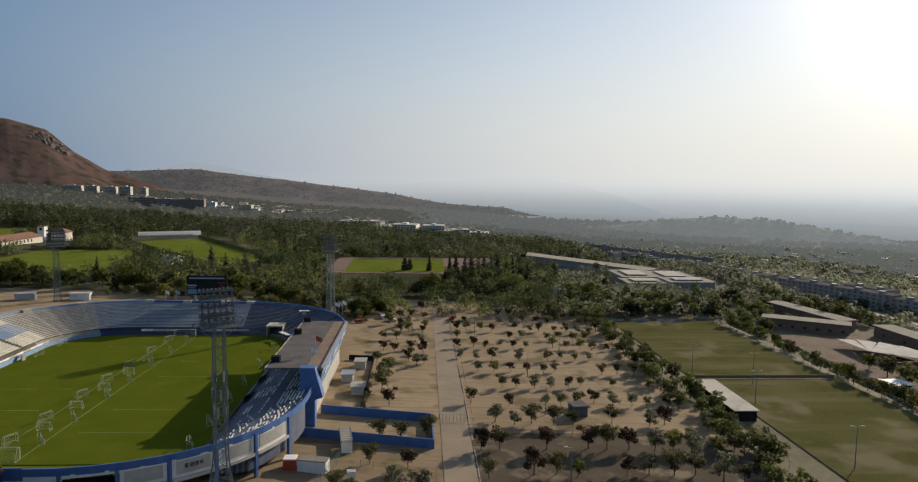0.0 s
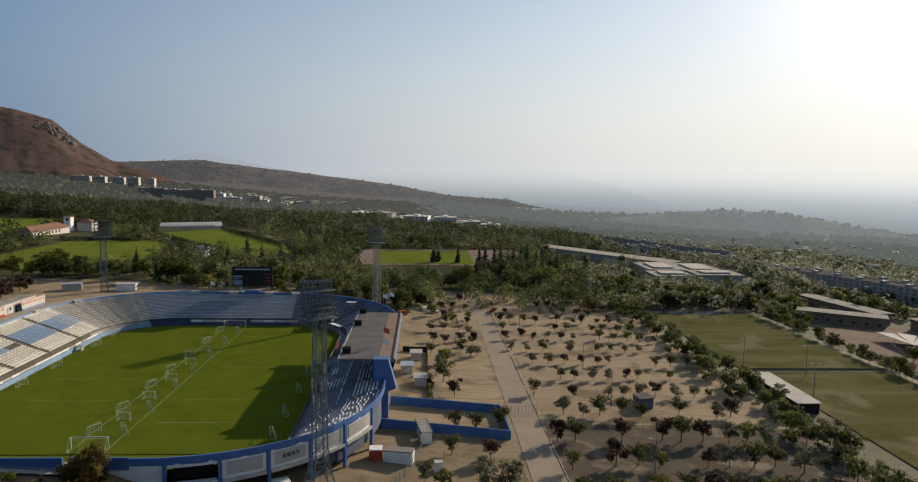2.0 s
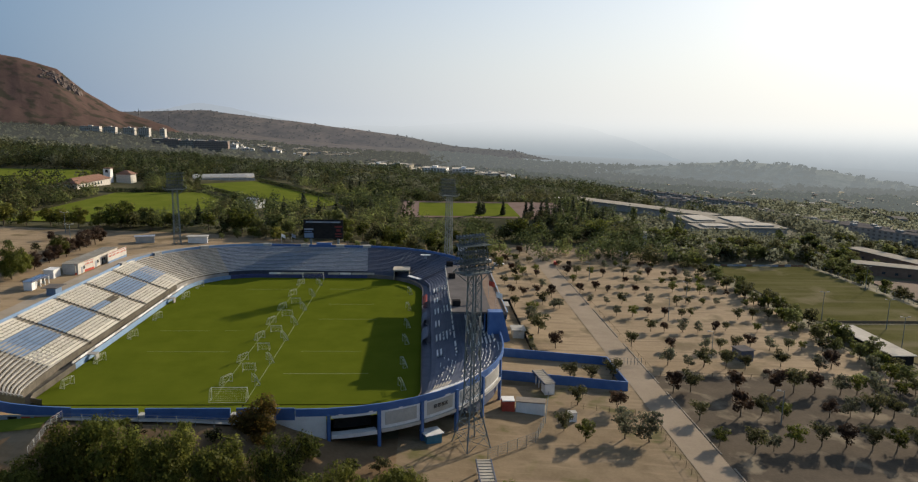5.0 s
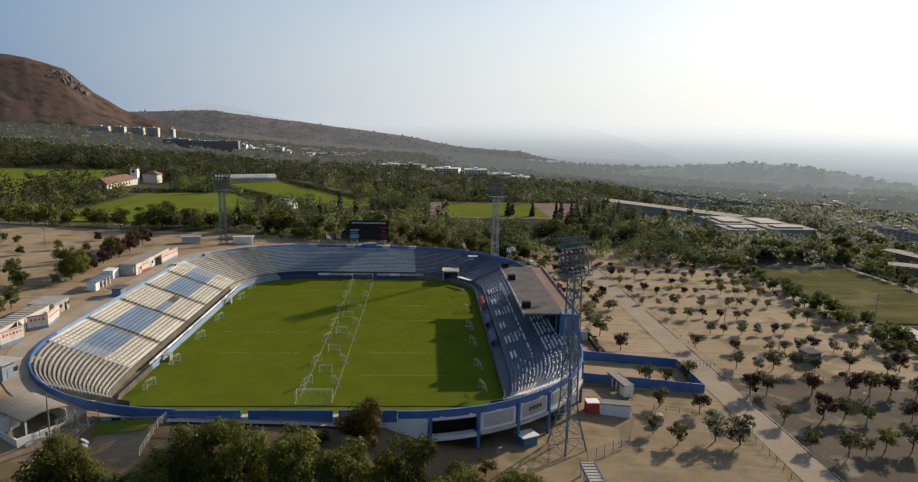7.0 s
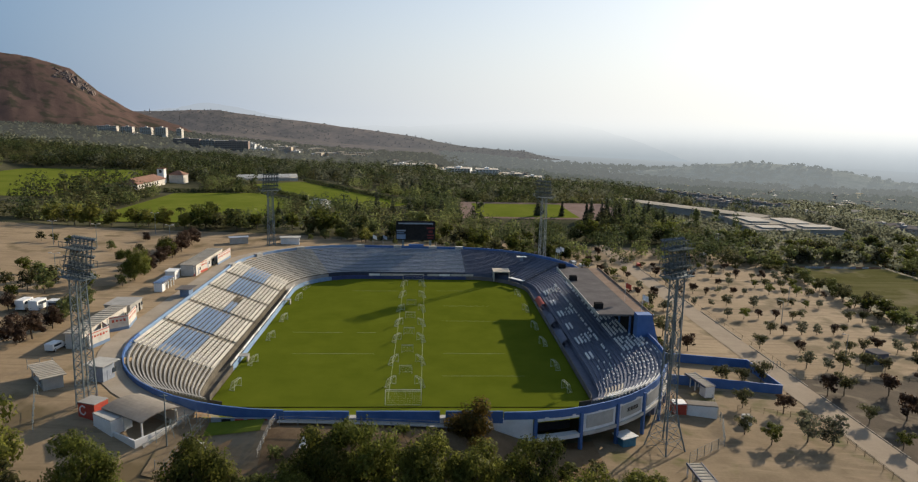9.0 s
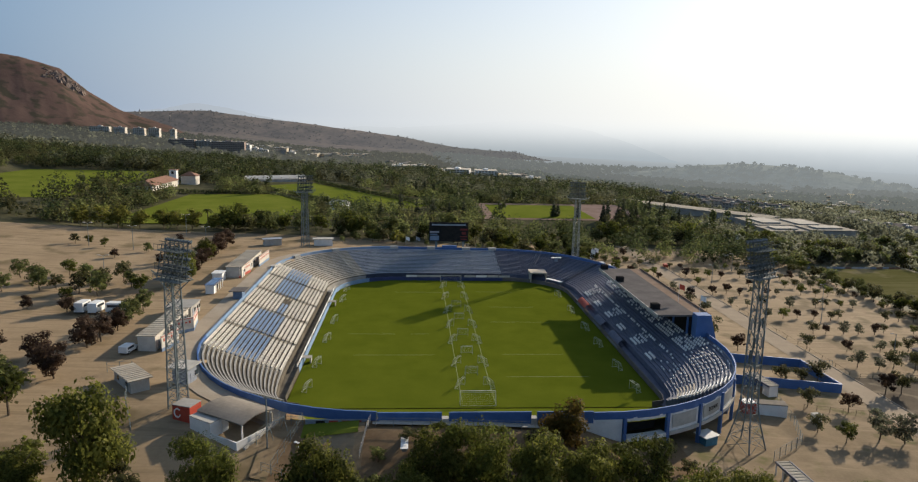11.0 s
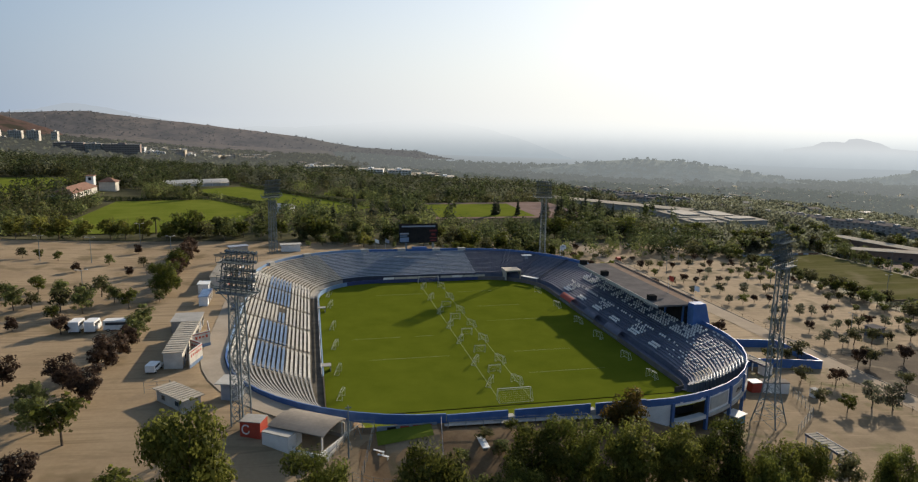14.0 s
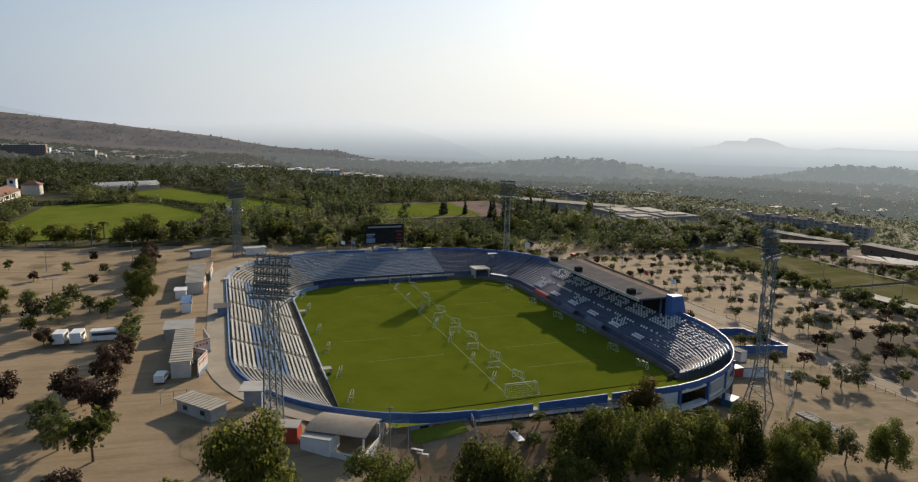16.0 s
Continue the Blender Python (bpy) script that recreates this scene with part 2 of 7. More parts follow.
CREAMSEAT = surf("ivory_bench", (0.50, 0.47, 0.395), (0.67, 0.635, 0.555), 1.4, 0.5, vary=0.08, world_space=True)
NAVYPAINT = surf("navy_wall_paint", (0.035, 0.048, 0.135), (0.058, 0.074, 0.185), 2.2, 0.6, world_space=True)
LIME = surf("dusty_limewash", (0.47, 0.435, 0.375), (0.64, 0.60, 0.53), 1.6, 0.85, 0.0, 0.25, world_space=True)
WHITE = surf("white_paint", (0.66, 0.65, 0.62), (0.82, 0.81, 0.78), 2.0, 0.6, 0.0, 0.2, vary=0.05, world_space=True)
RED = surf("red_paint", (0.36, 0.045, 0.025), (0.5, 0.08, 0.045), 1.2, 0.6, vary=0.08)
DARKRED = surf("dark_red_print", (0.12, 0.018, 0.018), (0.18, 0.03, 0.028), 1.2, 0.7)
ROOFTAN = surf("brown_roof_tiles", (0.215, 0.155, 0.115), (0.305, 0.228, 0.172), 3, 0.9, 0.0, 0.4, world_space=True)
ROOF = surf("grey_roof_felt", (0.115, 0.105, 0.10), (0.18, 0.165, 0.155), 4, 0.9, 0.006, 0.3, world_space=True)
SHEET = surf("weathered_flat_roof", (0.20, 0.175, 0.145), (0.31, 0.275, 0.23), 6, 0.92, 0.0, 0.6, world_space=True)
ROOFPALE = surf("pale_roof_membrane", (0.50, 0.45, 0.37), (0.66, 0.60, 0.51), 5, 0.9, 0.0, 0.6, world_space=True)
TIN = surf("dusty_roof_sheet", (0.34, 0.30, 0.24), (0.48, 0.43, 0.35), 2.5, 0.9, 0.0, 0.3, world_space=True)
STEEL = surf("painted_steel", (0.12, 0.145, 0.15), (0.19, 0.22, 0.215), 1.0, 0.75)
GALV = surf("galvanised_tube", (0.55, 0.55, 0.52), (0.72, 0.72, 0.68), 0.6, 0.45, metal=0.2)
MATTE = surf("weathered_lamp_housing", (0.085, 0.10, 0.10), (0.15, 0.165, 0.16), 0.7, 0.9)
DARK = surf("dark_interior", (0.018, 0.018, 0.02), (0.035, 0.033, 0.03), 1.0, 0.9)
GLASS = surf("window_glass", (0.03, 0.04, 0.05), (0.05, 0.06, 0.07), 1.0, 0.12)
BARK = surf("bark", (0.10, 0.075, 0.05), (0.19, 0.15, 0.11), 0.5, 0.95, 0.02)
TILE = surf("terracotta_tiles", (0.17, 0.085, 0.055), (0.26, 0.135, 0.085), 2.5, 0.85, 0.02, 0.3, world_space=True)
BEIGE = surf("beige_render", (0.42, 0.36, 0.27), (0.55, 0.48, 0.37), 3, 0.85, world_space=True)
WOOD = surf("weathered_wood", (0.15, 0.11, 0.07), (0.26, 0.20, 0.13), 0.6, 0.9)
LEAF = leaves("leaf_green", (0.062, 0.078, 0.016), (0.140, 0.152, 0.032), shine=0.62, gap=0.15)
# greyed and lightened: distance haze is mixed into these two leaf tones
LEAFM = leaves("leaf_hazed_grey_green", (0.102, 0.112, 0.074), (0.142, 0.149, 0.100), shine=0.7, gloss=0.05, gap=0.18)
WOODM = leaves("wood_hazed_grey_green", (0.102, 0.112, 0.074), (0.142, 0.149, 0.100), shine=0.7, gloss=0.05, gap=0.14)
LEAFY = leaves("leaf_olive", (0.064, 0.068, 0.031), (0.108, 0.107, 0.046), shine=0.62, gloss=0.05, gap=0.18)
WOODY = leaves("wood_olive", (0.064, 0.068, 0.031), (0.108, 0.107, 0.046), shine=0.62, gloss=0.05, gap=0.14)
LEAFB = leaves("leaf_dark", (0.050, 0.064, 0.026), (0.100, 0.116, 0.044), shine=0.62)
LEAFC = leaves("leaf_conifer", (0.044, 0.054, 0.034), (0.078, 0.088, 0.056), shine=0.5, gloss=0.05)
LEAFR = leaves("leaf_purple", (0.048, 0.030, 0.021), (0.098, 0.064, 0.042))
# far leaves paled towards grey to stand for haze
FARLEAF = leaves("leaf_far_hazed", (0.112, 0.122, 0.086), (0.158, 0.166, 0.118), shine=0.8, gloss=0.0, gap=0.2)
LEAFD = leaves("leaf_deep_green", (0.066, 0.077, 0.016), (0.160, 0.163, 0.035), shine=0.6)
# fresh green, with some grey haze put into the colour
LEAFV = leaves("leaf_fresh_hazed", (0.104, 0.122, 0.042), (0.146, 0.162, 0.060), shine=0.68, gloss=0.05, gap=0.18)
LEAFL = leaves("leaf_yellow_green", (0.135, 0.140, 0.030), (0.185, 0.180, 0.045), shine=0.68, gloss=0.05, gap=0.15)
# the same haze-greyed fresh green for the woods
WOODV = leaves("wood_fresh_hazed", (0.104, 0.122, 0.042), (0.146, 0.162, 0.060), shine=0.68, gloss=0.05, gap=0.14)
WOODD = leaves("wood_deep_green", (0.042, 0.055, 0.022), (0.070, 0.086, 0.036), shine=0.6, gloss=0.04, gap=0.14)
LEAFO = leaves("leaf_rust", (0.080, 0.072, 0.018), (0.20, 0.125, 0.032))
CRAG = surf("pale_crag", (0.115, 0.092, 0.080), (0.205, 0.165, 0.145), 9, 0.95, 0.6, 1.5, world_space=True)
HILL = surf("dry_hillside", (0.079, 0.055, 0.048), (0.120, 0.081, 0.068), 160, 0.95, 4.0, 18.0, world_space=True, spots=((0.052, 0.048, 0.036), 38.0, 0.51))


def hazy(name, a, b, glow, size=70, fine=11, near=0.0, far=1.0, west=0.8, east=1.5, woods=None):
    """Distant backdrop with the valley's haze painted as emission over its own tone, stronger sunwards.

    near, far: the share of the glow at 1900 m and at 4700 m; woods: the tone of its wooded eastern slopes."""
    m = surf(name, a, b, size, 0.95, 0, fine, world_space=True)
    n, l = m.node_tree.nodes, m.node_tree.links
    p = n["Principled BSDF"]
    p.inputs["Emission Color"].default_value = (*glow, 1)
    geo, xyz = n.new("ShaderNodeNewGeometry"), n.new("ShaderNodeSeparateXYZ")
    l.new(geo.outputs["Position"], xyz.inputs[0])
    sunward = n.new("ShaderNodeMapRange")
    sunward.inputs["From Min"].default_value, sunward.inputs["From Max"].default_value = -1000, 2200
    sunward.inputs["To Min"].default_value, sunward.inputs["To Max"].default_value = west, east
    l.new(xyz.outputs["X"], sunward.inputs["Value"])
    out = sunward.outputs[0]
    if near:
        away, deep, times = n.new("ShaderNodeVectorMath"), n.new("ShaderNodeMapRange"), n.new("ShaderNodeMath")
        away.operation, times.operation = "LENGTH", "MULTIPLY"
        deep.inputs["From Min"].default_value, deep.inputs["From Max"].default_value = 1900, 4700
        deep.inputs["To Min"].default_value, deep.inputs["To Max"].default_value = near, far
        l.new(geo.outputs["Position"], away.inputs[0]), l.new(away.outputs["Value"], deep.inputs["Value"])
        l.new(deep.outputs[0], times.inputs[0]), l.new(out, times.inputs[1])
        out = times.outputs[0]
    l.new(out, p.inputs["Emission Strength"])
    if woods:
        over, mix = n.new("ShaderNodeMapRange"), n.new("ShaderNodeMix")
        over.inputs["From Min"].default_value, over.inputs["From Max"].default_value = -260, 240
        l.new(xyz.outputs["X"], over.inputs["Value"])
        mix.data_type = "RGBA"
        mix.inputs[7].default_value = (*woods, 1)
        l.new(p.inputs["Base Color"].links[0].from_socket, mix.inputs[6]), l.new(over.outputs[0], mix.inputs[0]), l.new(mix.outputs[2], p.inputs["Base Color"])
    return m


# haze light is put into the emission of leaves, ridge, knolls and floor
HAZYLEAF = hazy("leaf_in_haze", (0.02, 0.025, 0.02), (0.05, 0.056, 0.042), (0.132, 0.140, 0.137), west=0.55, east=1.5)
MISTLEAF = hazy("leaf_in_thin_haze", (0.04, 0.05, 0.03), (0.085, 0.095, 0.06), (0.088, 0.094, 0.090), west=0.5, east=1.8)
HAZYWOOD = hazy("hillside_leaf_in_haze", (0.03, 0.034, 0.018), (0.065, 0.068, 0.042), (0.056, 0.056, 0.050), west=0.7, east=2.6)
RIDGE = hazy("hazed_far_hillside", (0.022, 0.024, 0.020), (0.118, 0.092, 0.070), (0.070, 0.068, 0.072), 75, 16, west=0.85, east=2.2, woods=(0.045, 0.05, 0.036))
KNOLL = hazy("hazed_wooded_knoll", (0.005, 0.01, 0.005), (0.12, 0.12, 0.09), (0.125, 0.136, 0.138), 34, 9, west=0.7, east=1.85)
FLOOR = hazy("hazed_valley_floor", (0.02, 0.022, 0.02), (0.006, 0.007, 0.007), (0.296, 0.325, 0.344), near=0.6, far=0.8, west=0.95, east=1.5)

# ---- helpers for shapes ----


def box(bm, x0, y0, z0, x1, y1, z1, m=None):
    """An axis-aligned block; m: a pose for it."""
    v = [bm.verts.new((m @ Vector(p)) if m else p) for p in ((x0, y0, z0), (x1, y0, z0), (x1, y1, z0), (x0, y1, z0), (x0, y0, z1), (x1, y0, z1), (x1, y1, z1), (x0, y1, z1))]
    for q in ((3, 2, 1, 0), (4, 5, 6, 7), (0, 1, 5, 4), (1, 2, 6, 5), (2, 3, 7, 6), (3, 0, 4, 7)):
        bm.faces.new([v[i] for i in q])


def beam(bm, p, q, w, h=None):
    """A square bar from p to q."""
    p, q = Vector(p), Vector(q)
    d = (q - p).normalized()
    s = d.cross(Vector((0, 0, 1)))
    s = (s if s.length > 0.05 else d.cross(Vector((0, 1, 0)))).normalized()
    u = s.cross(d) * (h or w) / 2
    s = s * w / 2
    v = [bm.verts.new(c + a * s + b * u) for c in (p, q) for a, b in ((-1, -1), (1, -1), (1, 1), (-1, 1))]
    for f in ((3, 2, 1, 0), (4, 5, 6, 7), (0, 1, 5, 4), (1, 2, 6, 5), (2, 3, 7, 6), (3, 0, 4, 7)):
        bm.faces.new([v[i] for i in f])


def strip(bm, rows):
    """A skin over rows of points that all have the same number of points."""
    vs = [[bm.verts.new(p) for p in r] for r in rows]
    for a, b in zip(vs, vs[1:]):
        for i in range(len(a) - 1):
            bm.faces.new((a[i], a[i + 1], b[i + 1], b[i]))


def finish(name, bm, material):
    bmesh.ops.recalc_face_normals(bm, faces=bm.faces[:])
    me = bpy.data.meshes.new(name)
    bm.to_mesh(me)
    bm.free()
    me.materials.append(material)
    return me


def part(name, bm, material, parent=None, label=""):
    """One mesh object, under a thing or a part when parent is given."""
    ob = new(name, finish(name, bm, material) if isinstance(bm, bmesh.types.BMesh) else bm)
    if parent:
        ob.parent = parent
    return tagged(ob, label)


def thing(name, label, category, group="", at=None):
    ob = new(name)
    ob.empty_display_size = 0.5
    if at:
        ob.matrix_basis = at
    return tagged(ob, label, category, group)


def block(*args, m=None):
    bm = bmesh.new()
    box(bm, *args, m=m)
    return bm


# ---- the lie of the land ----
LAND_X = (-3000, -742, -350, -170, -100, -62, -30, 0, 14, 28, 45, 62, 90, 130, 160, 172, 222, 238, 300, 400, 700, 3000)
LAND_Z = (190, 57, 23, 12, 9.3, 8.5, 7.3, 6.5, 5.8, 0.6, -1.3, -2.4, -3.8, -4.4, -5.6, -7.2, -7.6, -12.5, -17, -26, -42, -100)


PADS = ((-112, 182, 52, 66, 0, 9.0), (-66, 272, 38, 92, 34, 7.0), (-272, 300, 72, 110, 0, 10.0), (78, 256, 58, 46, 0, -0.6), (196, 0, 27, 128, 0, -7.3), (-16, 330, 22, 36, 0, 1.5), (232, 290, 75, 75, 0, -13.0), (270, 90, 36, 100, 0, -13.5))


def levelled(x, y, z):
    """The ground inside sports fields and building plots is level."""
    for cx, cy, rx, ry, turn, level in PADS:
        c_, s_ = math.cos(radians(turn)), math.sin(radians(turn))
        u, v = ((x - cx) * c_ + (y - cy) * s_) / rx, (-(x - cx) * s_ + (y - cy) * c_) / ry
        d = (u ** 4 + v ** 4) ** 0.25
        k = min(1.0, max(0.0, (1.32 - d) / 0.3))
        z += (level - z) * k * k * (3 - 2 * k)
    return z


def land(x, y):
    """Height of the ground."""
    return levelled(x, y, slope(x, y))


def slope(x, y):
    """Height of the natural hillside."""
    z = np.interp(x, LAND_X, LAND_Z)
    far = max(0.0, y - 240)
    z -= 0.045 * far * (1 - 0.35 * min(1, far / 3000))
    if y < -72:
        mid_ = min(1.0, max(0.0, (38 - x) / 16)) * min(1.0, max(0.0, (x + 38) / 16))
        z -= (min(4.2, max(0.0, -79.5 - y) * 0.42) + max(0.0, -100 - y) * 0.06) * mid_
        left_ = min(1.0, max(0.0, (-22 - x) / 10))
        z -= min(5.0, max(0.0, -70 - y) * 0.16) * left_ * (1.0 if x > -60 else max(0.2, 1 - (-60 - x) / 40))
    return float(max(z, -205 + 0.0 * x))


def rounded(a, b, r, n=12, shift=0.0):
    """A rounded rectangle: right side, far corner, far side, ... each in n steps."""
    pts = []
    for side, (sx, sy) in enumerate(((1, -1), (1, 1), (-1, 1), (-1, -1))):
        ex, ey = (((1, 1), (-1, 1), (-1, -1), (1, -1))[side])
        c0, c1 = Vector((sx * (a - r), sy * (b - r))), Vector((ex * (a - r), ey * (b - r)))
        d = Vector(((1, 0), (0, 1), (-1, 0), (0, -1))[side])
        pts += [c0.lerp(c1, i / n) + d * r for i in range(n)]
        a0 = math.pi / 2 * side
        pts += [c1 + Vector((math.cos(a0 + math.pi / 2 * i / n), math.sin(a0 + math.pi / 2 * i / n))) * r for i in range(n)]
    return [p + Vector((shift, 0)) for p in pts]


SEG = 12
INNER = rounded(39.0, 55.6, 20, SEG)
OUTER = rounded(58.6, 76.2, 40, SEG, -0.8)
# the terraces run nearly straight into the two corners of the open end
for i in range(13):
    u = i / 6
    p = Vector((-39.0, -35.6 - 20 * u)) if u < 1 else Vector((-39.0 + 20 * (u - 1), -55.6)) if u > 1 else Vector((-38.2, -54.8))
    INNER[60 + i] = p
    INNER[(96 - i) % 96] = Vector((-p.x, p.y))


def rim(x):
    """Height of the parapet's top."""
    return 8.35 - 0.55 * x / 50


def bowl(i, f, z=0.0):
    p = INNER[i % len(INNER)].lerp(OUTER[i % len(INNER)], f)
    return Vector((p.x, p.y, z))


def bowl_at(s, f, z=0.0):
    """As bowl(), for a place between two stations."""
    k = math.floor(s)
    return bowl(k, f, z).lerp(bowl(k + 1, f, z), s - k)


def inside(x, y, back):
    """Whether a place lies inside the bowl, at least that far from the parapet."""
    ax, ay = abs(x + 0.8), abs(y)
    a, b, r = 58.6 - back, 76.2 - back, 40 - back
    if ax > a or ay > b:
        return False
    return not (ax > a - r and ay > b - r and math.hypot(ax - a + r, ay - b + r) > r)


def spread(lo, hi, step, far, grow=1.22):
    v, s = list(np.arange(lo, hi + step / 2, step)), step
    while v[-1] < far:
        s *= grow
        v.append(v[-1] + s)
    s = step
    while v[0] > -far:
        s *= grow
        v.insert(0, v[0] - s)
    return v


GX, GY = spread(-190, 325, 5, 4700), spread(-140, 360, 5, 4700)
verts = []
for j, gy in enumerate(GY):
    for i, gx in enumerate(GX):
        z = land(gx, gy)
        if inside(gx, gy, 3.0):
            z = min(z, -0.7)
        d = math.hypot(gx, gy)
        z += noise.noise((gx * 0.02, gy * 0.02, 0)) * min(0.35, d / 900) * (0.3 if d < 300 else 1.0) if d > 90 else 0
        verts.append((gx, gy, z))
faces, slots = [], []
W = len(GX)
for j in range(len(GY) - 1):
    for i in range(W - 1):
        cx, cy = (GX[i] + GX[i + 1]) / 2, (GY[j] + GY[j + 1]) / 2
        faces.append((j * W + i, j * W + i + 1, j * W + W + i + 1, j * W + W + i))
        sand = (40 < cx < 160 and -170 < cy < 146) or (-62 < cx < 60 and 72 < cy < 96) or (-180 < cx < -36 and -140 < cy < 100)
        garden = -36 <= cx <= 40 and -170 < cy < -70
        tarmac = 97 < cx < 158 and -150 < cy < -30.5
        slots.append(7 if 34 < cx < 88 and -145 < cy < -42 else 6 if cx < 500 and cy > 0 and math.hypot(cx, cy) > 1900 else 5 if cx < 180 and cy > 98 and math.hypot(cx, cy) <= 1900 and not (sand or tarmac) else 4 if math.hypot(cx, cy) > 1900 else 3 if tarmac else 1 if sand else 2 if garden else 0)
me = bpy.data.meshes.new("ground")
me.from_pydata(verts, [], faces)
# FLOOR and RIDGE faces beyond 1900 m glow with painted haze
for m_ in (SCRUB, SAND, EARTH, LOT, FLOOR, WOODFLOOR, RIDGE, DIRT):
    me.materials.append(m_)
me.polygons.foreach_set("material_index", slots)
me.polygons.foreach_set("use_smooth", [True] * len(faces))
me.update()
tagged(new("ground", me), "dry sandy ground falling away down the hillside", "ground", kind="structure")


def sheet(name, x0, y0, x1, y1, material, label, category, up=0.07, step=6.0, kind="structure", flat=None):
    """A surface laid on the land (or level at flat)."""
    nx, ny = max(1, round((x1 - x0) / step)), max(1, round((y1 - y0) / step))
    bm = bmesh.new()
    strip(bm, [[(x0 + (x1 - x0) * i / nx, y0 + (y1 - y0) * j / ny, (land(x0 + (x1 - x0) * i / nx, y0 + (y1 - y0) * j / ny) if flat is None else flat) + up) for i in range(nx + 1)] for j in range(ny + 1)])
    ob = part(name, bm, material)
    return tagged(ob, label, category, kind=kind)


sheet("road", 88.3, -170, 95.2, 150, ROAD, "pale dusty asphalt service road between the stadium and the car park", "road")

# ---- far hills and the haze of the valley ----


def hill(name, crest, foot, depth, material, label, rough=6.0, steps=90, rows=14, seed=0):
    """A range with a crest through the given (x, y, z), sloping to foot level towards and away from the place."""
    bm = bmesh.new()
    out = []
    for i in range(steps + 1):
        t = i / steps * (len(crest) - 1)
        k = min(int(t), len(crest) - 2)
        a, b = Vector(crest[k]), Vector(crest[k + 1])
        s = t - k
        s = s * s * (3 - 2 * s) * 0.4 + s * 0.6
        p = a.lerp(b, s)
        away = Vector((p.x, p.y, 0)).normalized()
        line = []
        for j in range(rows + 1):
            q = j / rows * 2 - 1
            h = (1 - abs(q)) ** (1.25 if q < 0 else 1.0)
            w = noise.noise((p.x * 0.006, j * 0.5, seed)) * rough + noise.noise((p.x * 0.03, j * 1.3, seed + 5)) * rough * 0.35
            g = p + away * (q * depth * (1 + 0.2 * noise.noise((p.x * 0.002, 3, seed)))) 
            line.append((g.x, g.y, foot + (p.z - foot) * h + w * (0.35 + h * (1 - h) * 3)))
        out.append(line)
    strip(bm, out)
    ob = part(name, bm, material)
    for poly in ob.data.polygons:
        poly.use_smooth = True
    return tagged(ob, label, "hill", kind="structure")


hill("mountain", [(-2600, 1500, 160), (-2000, 1720, 250), (-1600, 1930, 262), (-1319, 2054, 236), (-1250, 2092, 228), (-1155, 2143, 196), (-1085, 2175, 128), (-997, 2215, 68), (-860, 2270, 20), (-700, 2330, -70)], -60, 620, HILL, "steep brown rocky mountainside with dry brush", 14, 150, 26, 3)
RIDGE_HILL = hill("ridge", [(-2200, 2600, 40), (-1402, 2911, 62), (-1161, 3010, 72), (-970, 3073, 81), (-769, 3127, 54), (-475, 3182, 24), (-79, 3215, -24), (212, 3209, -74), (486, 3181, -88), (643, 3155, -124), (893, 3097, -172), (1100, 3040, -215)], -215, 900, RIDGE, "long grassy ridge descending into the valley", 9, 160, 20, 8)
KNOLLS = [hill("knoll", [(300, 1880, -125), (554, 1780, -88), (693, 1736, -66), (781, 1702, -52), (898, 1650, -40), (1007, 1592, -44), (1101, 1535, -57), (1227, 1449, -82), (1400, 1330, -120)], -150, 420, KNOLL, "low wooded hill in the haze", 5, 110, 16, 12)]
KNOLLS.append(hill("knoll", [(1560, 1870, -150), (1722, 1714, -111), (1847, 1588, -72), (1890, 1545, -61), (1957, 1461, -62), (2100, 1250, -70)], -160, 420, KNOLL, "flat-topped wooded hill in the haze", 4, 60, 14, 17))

bm = bmesh.new()
rnd = random.Random(8)
for i in range(130):
    x = rnd.uniform(-1200, -1104)
    cz, cy = np.interp(x, (-1250, -1155, -1085, -997), (228, 196, 128, 68)), np.interp(x, (-1250, -1155, -1085, -997), (2092, 2143, 2175, 2215))
    q_ = rnd.uniform(0.04, 0.15)
    away = Vector((x, cy, 0)).normalized() * (-620 * q_)
    w, h_ = rnd.uniform(3, 9), rnd.uniform(0.3, 2.2)
    m = pose(x + away.x, cy + away.y, -60 + (cz + 60) * (1 - q_) ** 1.25, rnd.uniform(-20, 20), rnd.uniform(-20, 20), rnd.uniform(0, 90))
    lo = [bm.verts.new(m @ Vector((sx * w * rnd.uniform(0.8, 1.2), sy * w * rnd.uniform(0.8, 1.2), -12))) for sx, sy in ((-1, -1), (1, -1), (1, 1), (-1, 1))]
    hi = [bm.verts.new(m @ Vector((sx * w * rnd.uniform(0.3, 0.9), sy * w * rnd.uniform(0.3, 0.9), h_ * rnd.uniform(0.6, 1)))) for sx, sy in ((-1, -1), (1, -1), (1, 1), (-1, 1))]
    bm.faces.new(hi)
    for q in range(4):
        bm.faces.new((lo[q], lo[(q + 1) % 4], hi[(q + 1) % 4], hi[q]))
tagged(part("crag", bm, CRAG), "pale broken rock face on the mountain's shoulder", "rock face", kind="structure")

